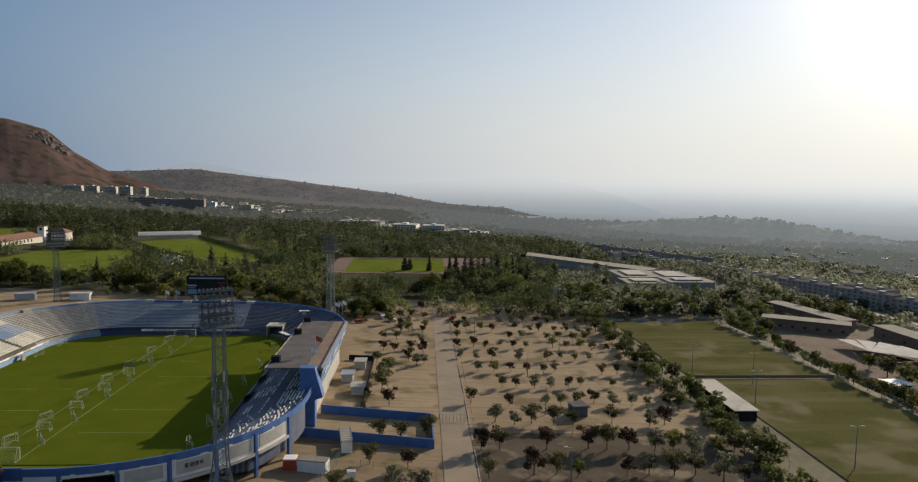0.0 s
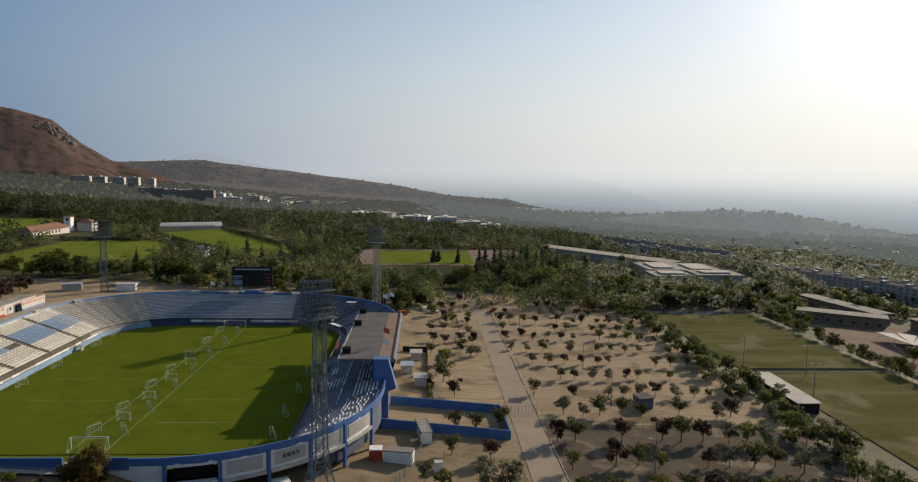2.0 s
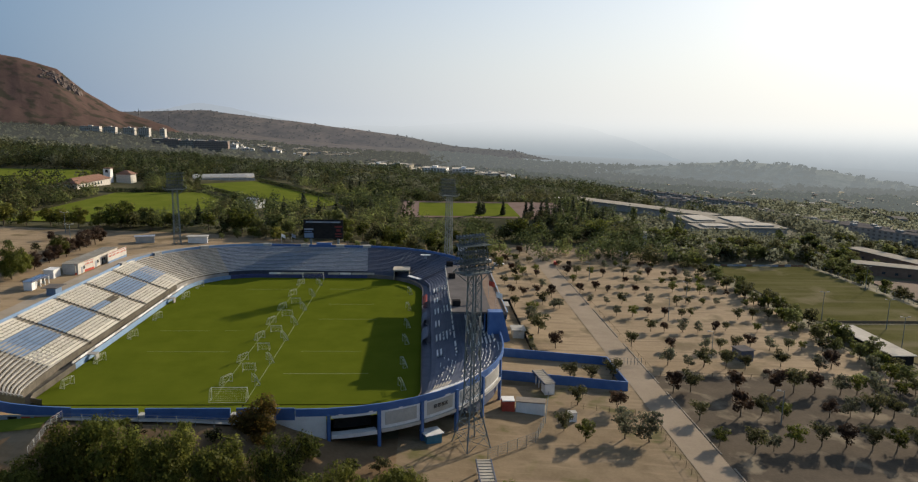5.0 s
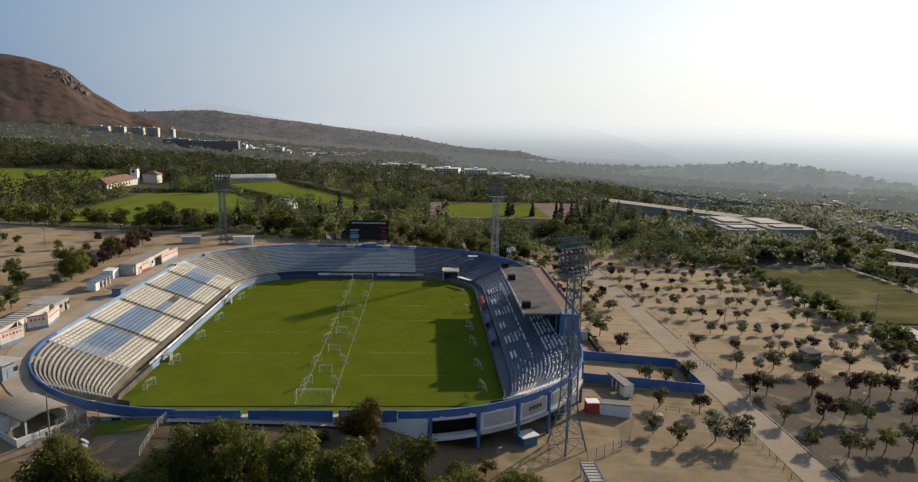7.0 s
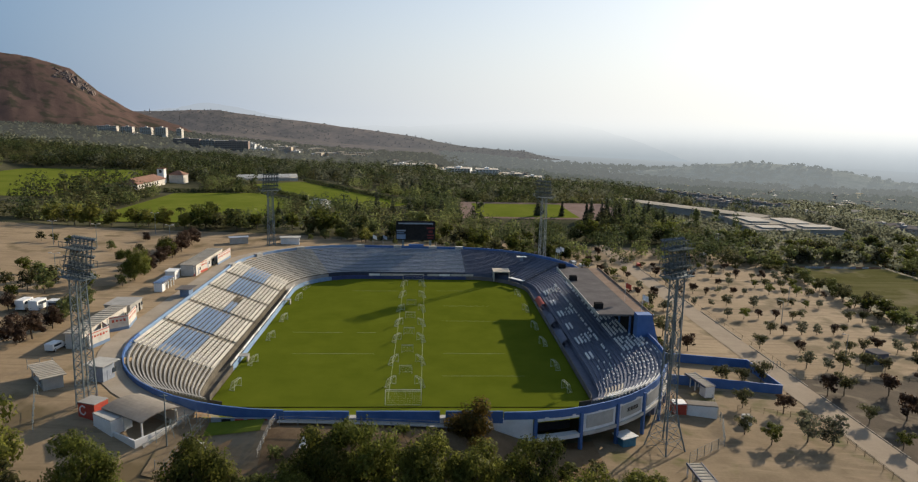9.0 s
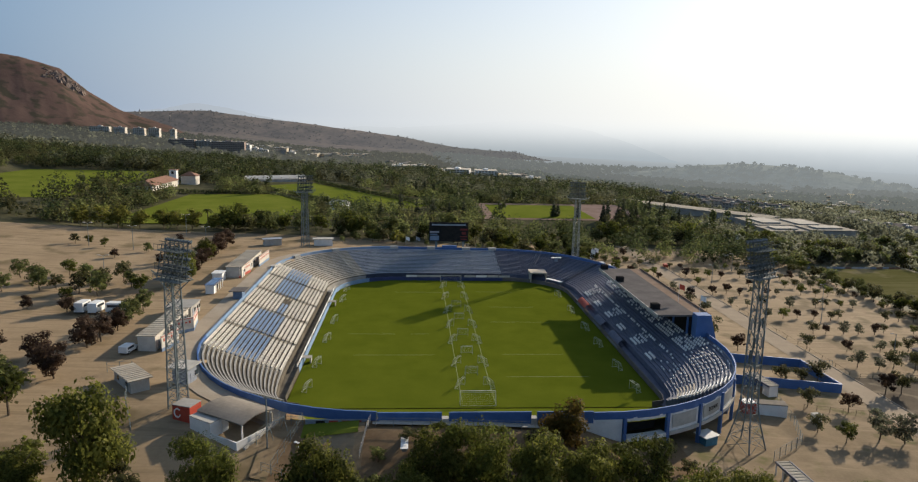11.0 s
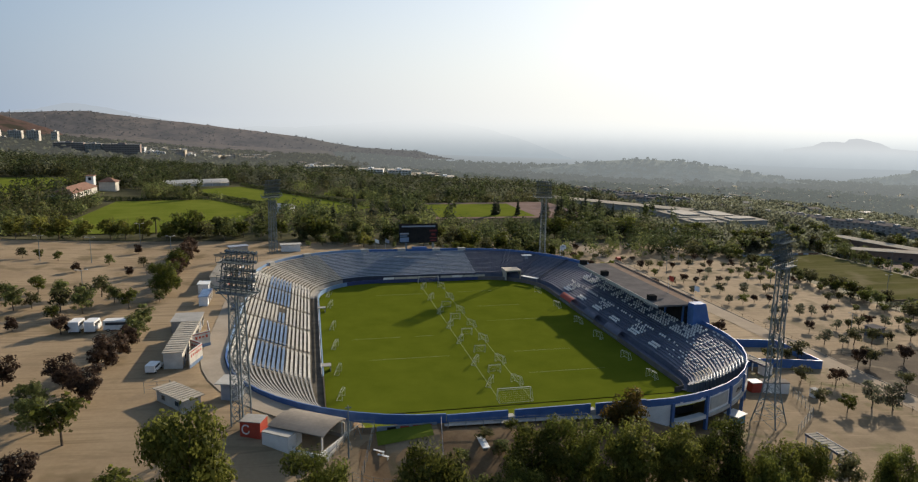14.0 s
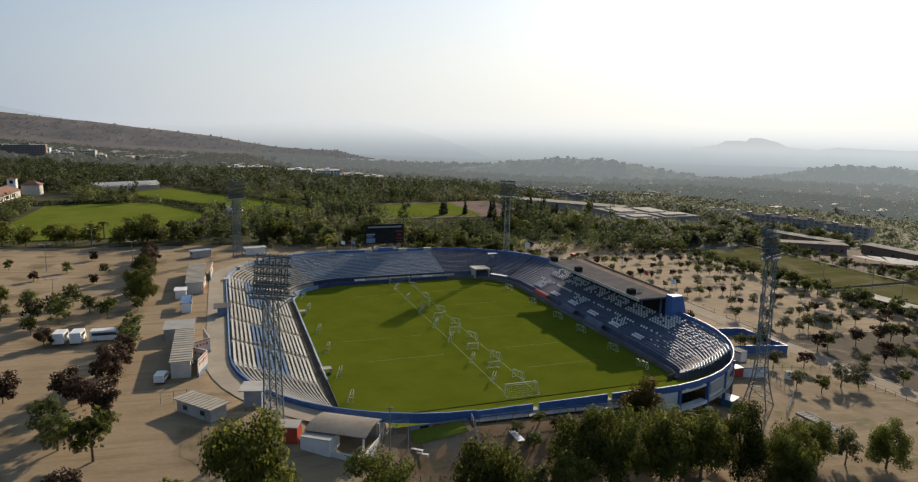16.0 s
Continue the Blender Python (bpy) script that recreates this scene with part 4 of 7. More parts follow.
for y in (-30.2, -27.4):
    bm.faces.new([bm.verts.new((x, y, z)) for x, z in ((58.4, 11.9), (60.3, 5.0), (58.4, 4.4))])
part("fin", bm, BLUE, tower)

# ---- floodlight masts ----


def mast(x, y, z0, z1, flare, turn, label):
    """A four-legged lattice tower with a rack of floodlights and a service deck."""
    top = thing("floodlight_mast", label, "floodlight mast", "masts at the corners of the bowl", pose(x, y, z0, 0, 0, turn))
    h = z1 - z0
    body = h - 6.2

    def half(z):
        return 1.15 - 0.3 * z / body + flare * max(0, 1 - z / (0.3 * body)) ** 1.6

    zs = [body * i / 14 for i in range(15)]
    for sx, sy in ((-1, -1), (1, -1), (1, 1), (-1, 1)):
        bm = bmesh.new()
        strip(bm, [[(sx * half(a) + px, sy * half(a) + py, a - (0.4 if a == 0 else 0)) for px, py in ((-0.1, -0.1), (0.1, -0.1), (0.1, 0.1), (-0.1, 0.1), (-0.1, -0.1))] for a in zs])
        part("leg", bm, STEEL, top)
    bm = bmesh.new()
    cs = ((-1, -1), (1, -1), (1, 1), (-1, 1))
    for a, b in zip(zs, zs[1:]):
        for i in range(4):
            p, q = cs[i], cs[(i + 1) % 4]
            beam(bm, (p[0] * half(a), p[1] * half(a), a), (q[0] * half(b), q[1] * half(b), b), 0.07)
            beam(bm, (q[0] * half(a), q[1] * half(a), a), (p[0] * half(b), p[1] * half(b), b), 0.07)
            beam(bm, (p[0] * half(b), p[1] * half(b), b), (q[0] * half(b), q[1] * half(b), b), 0.07)
    part("bracing", bm, STEEL, top)
    bm = bmesh.new()
    box(bm, -3.6, -1.5, body - 0.1, 3.6, 1.5, body + 0.1)
    for s in (-1, 1):
        beam(bm, (-3.6, s * 1.5, body + 1.1), (3.6, s * 1.5, body + 1.1), 0.09)
        for i in range(7):
            beam(bm, (-3.6 + i * 1.2, s * 1.5, body), (-3.6 + i * 1.2, s * 1.5, body + 1.1), 0.07)
    beam(bm, (-5.2, 0, body + 0.4), (5.2, 0, body + 0.4), 0.2)
    for s in (-1, 1):
        beam(bm, (s * 5.2, -0.6, body + 0.4), (s * 5.2, 0.6, body + 1.2), 0.2)
        beam(bm, (s * 5.0, 0, body + 0.4), (s * 0.9, 0, body - 2.2), 0.14)
    part("service_deck", bm, STEEL, top)
    bm = bmesh.new()
    for i in range(6):
        xx = -3.2 + i * 1.28
        beam(bm, (xx, -0.5, body + 0.2), (xx, -1.5, h), 0.17)
        beam(bm, (xx, 0.9, body + 0.2), (xx, -0.6, h - 0.6), 0.14)
        for k in range(4):
            zz = body + 1.2 + k * 1.45
            beam(bm, (xx, 0.7 - 0.25 * k, zz), (xx, -0.7 - 0.25 * k, zz + 0.3), 0.11)
    for k in range(5):
        zz, yy = body + 0.6 + k * 1.4, -0.55 - 0.24 * k
        beam(bm, (-3.5, yy, zz), (3.5, yy, zz), 0.17)
        beam(bm, (-3.5, yy + 1.3, zz), (3.5, yy + 1.3, zz), 0.12)
    part("lamp_rack", bm, MATTE, top)
    for k in (1, 3):
        zz = body + 0.2 + k * 1.55
        bm = bmesh.new()
        box(bm, -3.7, -1.9, zz - 0.06, 3.7, 0.9, zz)
        for s in (-1.9, 0.9):
            beam(bm, (-3.7, s, zz + 1.0), (3.7, s, zz + 1.0), 0.07)
            for i in range(7):
                beam(bm, (-3.7 + i * 1.233, s, zz), (-3.7 + i * 1.233, s, zz + 1.0), 0.06)
        part("lamp_deck", bm, MATTE, top)
    lamp = bmesh.new()
    m = pose(0, 0, 0, 62, 0, 0)
    bmesh.ops.create_cone(lamp, cap_ends=True, segments=10, radius1=0.33, radius2=0.16, depth=0.45, matrix=m)
    me_ = finish("floodlight", lamp, MATTE)
    lens = bmesh.new()
    bmesh.ops.create_cone(lens, cap_ends=True, segments=10, radius1=0.28, radius2=0.28, depth=0.05, matrix=m @ pose(0, 0, -0.27))
    lens_ = finish("lens", lens, SLATE)
    for k in range(5):
        for i in range(9):
            o = part("floodlight", me_, STEEL, top)
            o.location = (-3.4 + i * 0.85, -0.8 - 0.24 * k, body + 0.75 + k * 1.4)
            part("lens", lens_, SLATE, o, "pale glass lens")
    for ob in top.children:
        if ob.name.split(".")[0] in ("service_deck", "lamp_rack", "lamp_deck"):
            ob.scale = (0.8, 0.9, 1.0)
        elif ob.name.startswith("floodlight"):
            ob.location.x *= 0.8
    return top


mast(-53.0, -72.6, 8.2, 36.4, 0.0, 150, "grey lattice floodlight mast standing on the promenade")
aerials = mast(48.3, -70.2, -1.6, 37.0, 1.5, -150, "grey lattice floodlight mast with splayed feet and antenna panels")
for k, z in enumerate((17.5, 20.6, 23.8)):
    for j in range(6):
        an = 2 * math.pi * (j + 0.4 * k) / 6
        part("antenna_panel", block(-0.16, -0.08, -0.95, 0.16, 0.08, 0.95, m=pose(1.35 * math.cos(an), 1.35 * math.sin(an), z, 0, 0, math.degrees(an) + 90)), (CONCRETE if j % 2 else MATTE), aerials)
mast(-54.8, 75.0, 8.4, 35.4, 0.0, 30, "grey lattice floodlight mast behind the far terraces")
mast(48.8, 69.6, -1.6, 35.0, 0.3, -30, "slender lattice floodlight mast behind the roofed stand")

# ---- scoreboard ----
sb = thing("scoreboard", "black electronic scoreboard on a frame behind the end stand", "scoreboard")
part("screen", block(-7.4, 77.40, 10.5, 7.85, 78.20, 17.95), DARK, sb)
part("header", block(-6.4, 77.30, 16.75, 6.9, 77.40, 17.35), SLATE, sb)
part("advert_panel", block(-7.1, 77.28, 10.9, -3.6, 77.40, 12.7), SKYBLUE, sb, "pale blue advert panel")
for x0, x1, z0, z1, m_ in ((-7.1, -3.6, 13.9, 14.5, SLATE), (-7.0, -4.2, 13.1, 13.5, SKYBLUE), (4.6, 7.5, 14.9, 15.6, DARKRED), (5.3, 6.9, 13.3, 14.3, DARKRED), (4.7, 7.4, 12.2, 12.7, DARKRED), (4.9, 7.2, 11.2, 11.6, DARKRED)):
    part("advert_bar", block(x0, 77.30, z0, x1, 77.40, z1), m_, sb, "plain printed bar")
for x in (-4.6, 6.0):
    part("post", block(x - 0.4, 77.5, 6.0, x + 0.4, 78.0, 10.5), STEEL, sb)
part("plinth", block(-2.4, 76.25, 6.5, 3.4, 77.3, 9.0), BLUE, sb, "blue block")

# ---- goals ----


def goal(w, h, d, label):
    top = thing("goal", label, "goal", "training goals on the pitch")
    bm = bmesh.new()
    for s in (-1, 1):
        beam(bm, (s * w / 2, 0, 0), (s * w / 2, 0, h), 0.1 if w > 6 else 0.07)
    beam(bm, (-w / 2, 0, h), (w / 2, 0, h), 0.1 if w > 6 else 0.07)
    part("goal_frame", bm, GALV if w > 6 else NETTING, top)
    bm = bmesh.new()
    for s in (-1, 1):
        beam(bm, (s * w / 2, 0, 0.04), (s * w / 2, d, 0.04), 0.06)
        beam(bm, (s * w / 2, 0, h), (s * w / 2, d * 0.45, h), 0.06)
        beam(bm, (s * w / 2, d * 0.45, h), (s * w / 2, d, 0), 0.06)
    beam(bm, (-w / 2, d, 0.04), (w / 2, d, 0.04), 0.06)
    beam(bm, (-w / 2, d * 0.45, h), (w / 2, d * 0.45, h), 0.06)
    part("rear_frame", bm, NETTING, top)
    bm = bmesh.new()
    n = max(6, int(w / 0.45))
    for i in range(n + 1):
        x = -w / 2 + w * i / n
        beam(bm, (x, d * 0.45, h), (x, d, 0), 0.012)
    for k in range(1, 6):
        q = k / 6
        beam(bm, (-w / 2, d * 0.45 + d * 0.55 * q, h * (1 - q)), (w / 2, d * 0.45 + d * 0.55 * q, h * (1 - q)), 0.012)
        for s in (-1, 1):
            beam(bm, (s * w / 2, d * 0.45 + d * 0.55 * q, h * (1 - q)), (s * w / 2, 0, h * (1 - q)), 0.012)
    part("net", bm, NETTING, top)
    return top


big = goal(7.32, 2.44, 2.0, "full-size white goal with a net")
big.matrix_basis = pose(0, -52.6, 0, 0, 0, 180)
copy_thing(big, pose(0, 52.6, 0))
small = goal(2.8, 1.9, 1.2, "small portable white training goal on the turf")
small.matrix_basis = pose(0.0, -37.5, 0)
for y in (-23.3, -8.8, 6.2, 19.8):
    copy_thing(small, pose(0, y, 0))
for y in (-44.7, -31.0, -14.4, -0.8, 13.8, 30.2, 45.0):
    copy_thing(small, pose(-2.6, y, 0, 0, 0, 62))
    copy_thing(small, pose(2.8, y, 0, 0, 0, -62))
for y in (-46.0, -31.4, -13.3, 3.3, 26.3, 40.0):
    copy_thing(small, pose(-35.2, y, 0, 0, 0, 75))
for y in (-47.1, -33.9, -17.0, -3.0, 14.6, 33.6):
    copy_thing(small, pose(34.4, y, 0, 0, 0, -75))
bm = bmesh.new()
for p, q in (((-3.2, -51.5), (-3.2, 51.5)), ((3.6, -52), (3.9, 51.5))):
    beam(bm, (*p, 0.006), (*q, 0.006), 0.16, 0.012)
for x0, x1, y in ((-31, -18, -7.3), (-14, -9, -7.2), (8, 27, -38.6), (-28, -8, -24), (9, 24, -23.6), (10, 24, 20), (-20, -3, 38.2), (8, 20, 39), (9, 26, 4)):
    beam(bm, (x0, y, 0.006), (x1, y, 0.006), 0.1, 0.012)
tagged(part("pitch_lines", bm, CHALK), "faint white training lines marked on the turf", "line marking", kind="structure")

# ---- trees ----


def trunk_mesh(rnd, h, r, spread_, limbs):
    """A tapered, slightly bent trunk with limbs up into the crown."""
    bm = bmesh.new()

    def limb(p, q, r0, r1, n=6):
        d = (q - p).normalized()
        s = d.cross(Vector((0.3, 1, 0.1))).normalized()
        u = s.cross(d)
        rows_ = []
        for t in (0, 0.5, 1):
            c_ = p.lerp(q, t) + s * (0.06 * h * math.sin(t * 3.1) * (rnd.random() - 0.5))
            rad = r0 + (r1 - r0) * t
            rows_.append([c_ + (s * math.cos(a) + u * math.sin(a)) * rad for a in [2 * math.pi * i / n for i in range(n + 1)]])
        strip(bm, rows_)

    fork = Vector((rnd.uniform(-0.1, 0.1), rnd.uniform(-0.1, 0.1), h * 0.42))
    limb(Vector((0, 0, -0.3)), fork, r, r * 0.72)
    for i in range(limbs):
        a = 2 * math.pi * (i + rnd.random() * 0.6) / limbs
        tip = Vector((math.cos(a) * spread_ * 0.6, math.sin(a) * spread_ * 0.6, h * rnd.uniform(0.65, 0.9)))
        limb(fork - Vector((0, 0, 0.1)), tip, r * 0.5, r * 0.12, 5)
    return finish("trunk", bm, BARK)


def clumps(rng, lobes, n, size, inner=0.3):
    """Leaf clumps: bent quads on and inside ellipsoids (x, y, z, rx, rz). Returns points, faces and normals that lean outwards."""
    w = np.array([l[3] ** 2 for l in lobes])
    pick = rng.choice(len(lobes), n, p=w / w.sum())
    L = np.array(lobes)[pick]
    d = rng.normal(size=(n, 3))
    d /= np.linalg.norm(d, axis=1)[:, None]
    rad = rng.uniform(inner, 1.12, n) ** 0.75
    c_ = L[:, :3] + d * rad[:, None] * np.stack([L[:, 3], L[:, 3], L[:, 4]], 1)
    nrm = d + rng.normal(size=(n, 3)) * 0.55 + np.array([0, 0, 0.35])
    nrm /= np.linalg.norm(nrm, axis=1)[:, None]
    t = np.cross(nrm, rng.normal(size=(n, 3)))
    t /= np.linalg.norm(t, axis=1)[:, None] + 1e-9
    b = np.cross(nrm, t)
    s = size * rng.uniform(0.55, 1.3, n)[:, None]
    k = rng.uniform(0.5, 0.9, n)[:, None]
    pts = np.stack([c_ - t * s, c_ - b * s * k + nrm * s * 0.25, c_ + t * s, c_ + b * s * k + nrm * s * 0.2], 1).reshape(-1, 3)
    lean = d * 1.0 + nrm * 0.3 + np.array([0, 0, 0.15])
    lean /= np.linalg.norm(lean, axis=1)[:, None]
    return pts, np.arange(4 * n).reshape(n, 4), np.repeat(lean, 4, axis=0)


def mesh_of(name, pts, quads, material, lean):
    me_ = bpy.data.meshes.new(name)
    me_.from_pydata(pts.tolist(), [], quads.tolist())
    me_.polygons.foreach_set("use_smooth", [True] * len(quads))
    me_.normals_split_custom_set_from_vertices(lean.tolist())
    me_.materials.append(material)
    return me_


def lobes_of(rnd, h, r, base, n, flat=0.75):
    """An uneven crown: a core and many lobes of different sizes and heights."""
    out = [(0, 0, base + (h - base) * 0.5, r * 0.66, (h - base) * 0.44)]
    for i in range(n):
        a, q = 2 * math.pi * (i + rnd.random()) / n * 2.4, rnd.uniform(0.3, 0.8)
        s = rnd.uniform(0.2, 0.46) * r
        out.append((math.cos(a) * r * q, math.sin(a) * r * q, base + (h - base) * rnd.uniform(0.12, 0.92) * (1.1 - 0.35 * q), s, s * flat * rnd.uniform(0.7, 1.2)))
    return out


def tree_kind(name, label, category, seed, h, r, base, material, n, size, lobes=8, trunk=0.16, limbs=4, group="", cone=False):
    """One tree at the origin, to be copied."""
    rnd = random.Random(seed)
    rng = np.random.default_rng(seed)
    top = thing(name, label, category, group)
    part("trunk", trunk_mesh(rnd, h, trunk, r, limbs), BARK, top)
    if cone:
        shape = []
        for i in range(3 * lobes):
            t = (i + 0.5) / (3 * lobes)
            a, q = i * 2.4, r * (1 - t) ** 0.85
            shape.append((math.cos(a) * q * 0.4, math.sin(a) * q * 0.4, base + (h - base) * t, max(0.25, q * rnd.uniform(0.5, 0.75)), (h - base) / lobes * 0.42))
    else:
        shape = lobes_of(rnd, h, r, base, lobes)
    pts, quads, lean = clumps(rng, shape, n, size)
    part("crown", mesh_of("crown", pts, quads, material, lean), material, top)
    return top


USED = set()


def plant(kind, x, y, scale=1.0, turn=0.0, z=None, tall=1.0):
    m = pose(x, y, land(x, y) if z is None else z, 0, 0, turn)
    if kind.name not in USED:
        USED.add(kind.name)
        ob = kind
        ob.matrix_basis = m
    else:
        ob = copy_thing(kind, m)
    ob.scale = (scale, scale, scale * tall)
    return ob


GRP = "young trees in the car park"
orch = [tree_kind("orchard_tree", "small green round-headed tree in a sandy car park", "tree", 11 + i, 4.1, 2.0, 1.15, m_, 700, 0.21, 9 + i, 0.11, 4, GRP) for i, m_ in enumerate((LEAFY, LEAF, LEAFY, LEAFM))]
orchd = [tree_kind("orchard_tree", "small dark purple-leaved tree in a sandy car park", "tree", 21 + i, 3.9, 1.85, 1.1, LEAFR, 700, 0.21, 8 + i, 0.11, 4, GRP) for i in range(3)]
rnd = random.Random(77)
ROWS_Y = (-68, -54, -40, -24, -9, 7, 22, 37, 53, 66, 80, 95, 109)
for j, ry in enumerate(ROWS_Y):
    for i in range(13):
        x = 96.9 + 4.93 * i
        if rnd.random() < (0.22 if j > 2 else 0.12) or x > 160 - 0.02 * ry:
            continue
        dark = rnd.random() < (0.24 if j > 3 else 0.2)
        k = rnd.choice(orchd if dark else orch)
        plant(k, x + rnd.uniform(-0.6, 0.6), ry + rnd.uniform(-1.6, 1.6), rnd.uniform(0.72, 1.2) * (1.26 if j in (1, 2) else 1.1 if j < 4 else 0.92), rnd.uniform(0, 360))
for ry in (30, 45, 60, 72, 85, 100, 118):
    for x in (70, 74.5, 79, 84):
        if rnd.random() < 0.7:
            plant(rnd.choice(orch + orchd), x + rnd.uniform(-1, 1), ry + rnd.uniform(-3, 3), rnd.uniform(0.8, 1.25), rnd.uniform(0, 360))

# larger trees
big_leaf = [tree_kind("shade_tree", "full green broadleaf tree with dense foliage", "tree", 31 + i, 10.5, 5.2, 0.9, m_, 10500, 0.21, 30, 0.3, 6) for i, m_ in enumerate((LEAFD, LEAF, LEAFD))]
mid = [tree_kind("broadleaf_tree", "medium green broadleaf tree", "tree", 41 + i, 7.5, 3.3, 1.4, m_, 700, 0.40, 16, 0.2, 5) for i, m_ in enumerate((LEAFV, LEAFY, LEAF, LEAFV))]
fresh = [tree_kind("ash_tree", "light yellow-green tree along the edge of the car park", "tree", 46 + i, 8.5, 3.4, 1.2, LEAFL, 900, 0.38, 16, 0.2, 5) for i in range(2)]
tall_leaf = [tree_kind("broadleaf_tree", "tall green broadleaf tree behind the stadium", "tree", 81 + i, 10.5, 5.2, 1.6, m_, 1700, 0.48, 22, 0.3, 5) for i, m_ in enumerate((LEAFV, LEAF))]
spire = [tree_kind("conifer", "dark narrow conifer behind the stadium", "tree", 51 + i, 14, 2.9, 0.6, LEAFC, 1100, 0.42, 6, 0.2, 3, cone=True) for i in range(2)]
plum = [tree_kind("plum_tree", "dark purple-leaved tree at the edge of the sandy lot", "tree", 71 + i, 6.4, 3.0, 1.2, LEAFR, 1900, 0.25, 14, 0.18, 5) for i in range(2)]
rust = tree_kind("broadleaf_tree", "round tree with rust-tinged dry top leaves", "tree", 61, 9.5, 4.2, 1.0, LEAFO, 6000, 0.22, 18, 0.25, 5)
plant(rust, 12.1, -79.4, 0.98, 40, 2.8)
for n, (x, y, top_, r_, t) in enumerate(((-57, -95.5, 20.6, 5.9, 33), (-41, -98.5, 14.6, 4.7, 10), (-26.3, -98, 14.3, 4.8, 70), (-10.5, -95.5, 13.6, 4.8, 200), (-3.6, -96, 15.2, 5.0, 20), (4.2, -97, 14.4, 4.5, 160),
                                         (11.7, -97, 12.7, 4.3, 80), (19.6, -97, 12.8, 4.9, 260), (27.6, -100, 10.3, 3.9, 190), (37, -95.5, 7.3, 3.8, 10), (49.8, -99.5, 7.2, 3.6, 70), (-66.5, -97, 12.0, 4.6, 12), (-14.5, -100, 11.0, 3.8, 140), (24, -103, 9.6, 3.8, 300))):
    s = (top_ - land(x, y)) / 9.3
    plant(big_leaf[n % len(big_leaf)], x, y, r_ / 5.2, t, tall=s / (r_ / 5.2))
for x, y, top_, r_, k in ((-52, -98.5, 11.6, 3.4, 1), (-19, -98, 9.8, 2.6, 0), (-33.5, -99.5, 9.0, 2.5, 3), (31.5, -97.5, 7.8, 2.4, 2), (43, -97, 6.0, 2.5, 1), (-46, -101, 8.6, 2.4, 0), (8, -90, 7.6, 2.6, 2), (16, -90, 6.8, 2.5, 2), (-1, -88, 7.4, 2.2, 1)):
    s = (top_ - land(x, y)) / 7.5
    plant(mid[k], x, y, r_ / 3.3, x * 9, tall=s / (r_ / 3.3))
# trees along the edges of the left-hand car park
for kinds, places in ((plum, ((-79, -61.5, 1.0), (-83.5, -56, 0.9), (-85.8, -52.8, 0.9), (-79.8, -40.4, 1.0), (-80.8, -44.6, 1.0), (-79.5, -33, 0.8), (-96.3, -20.7, 0.75), (-96.1, -51.5, 0.95), (-80.5, -87.3, 0.9), (-107.3, -17.5, 0.55), (-112.3, 43.6, 0.6), (-96, 38.7, 0.5), (-101.3, 74.5, 0.6), (-84, 31, 0.8), (-82, 36, 0.8))),
                      (mid, ((-78.7, -76.1, 1.15), (-84, -72, 0.9), (-86.2, -66.6, 1.0), (-79.5, -29.7, 0.8), (-79.9, -17.1, 0.75), (-80, -24, 0.75), (-113.4, -0.2, 0.8), (-113.7, 16.7, 0.7), (-102.4, -2, 0.8), (-96.7, -4, 0.9), (-96.9, 12.8, 0.8), (-87, -0.1, 0.75), (-109.9, 1.4, 0.6), (-134.9, 64.8, 0.5), (-129.9, 64.1, 0.5), (-122.7, 60.2, 0.5), (-105.8, 54.9, 0.5), (-94.9, 52.4, 0.5), (-84, -93, 0.8), (-68, -92, 0.9), (-81, 6, 0.5), (-118, 7, 0.75), (-121.5, -3, 0.7), (-106, 10, 0.8), (-92, 6, 0.7), (-101, -11, 0.65), (-125, 12, 0.75), (-131, -1, 0.7), (-98.5, 3, 0.85)))):
    for x, y, s in places:
        plant(rnd.choice(kinds), x, y, s * rnd.uniform(0.92, 1.08), rnd.uniform(0, 360))
for x, y, s in ((-80.6, 13.4, 1.0), (-82, 21, 0.75), (-83, 44, 0.8)):
    plant(rnd.choice(big_leaf), x, y, s * 0.8, rnd.uniform(0, 360), tall=1.25)
for x, y, s in ((-81, 26, 0.8), (-82.3, 40, 0.85), (-81.6, 46, 0.8), (-83, 51, 0.9), (-82.4, 57, 0.95), (-83, 63, 1.05), (-82.6, 69, 1.1), (-84, 75, 1.0)):
    plant(rnd.choice(plum), x, y, s, rnd.uniform(0, 360))
# shrubs and young trees against the outside of the end stand
for i in range(40):
    x, y = -44 + i * 2.7 + rnd.uniform(-1, 1), rnd.uniform(83.5, 100)
    if not (-9 < x < 9 and y < 86):
        plant(rnd.choice(mid + fresh), x, y, rnd.uniform(0.45, 0.8) * (0.6 if y < 89 else 1.0), rnd.uniform(0, 360))
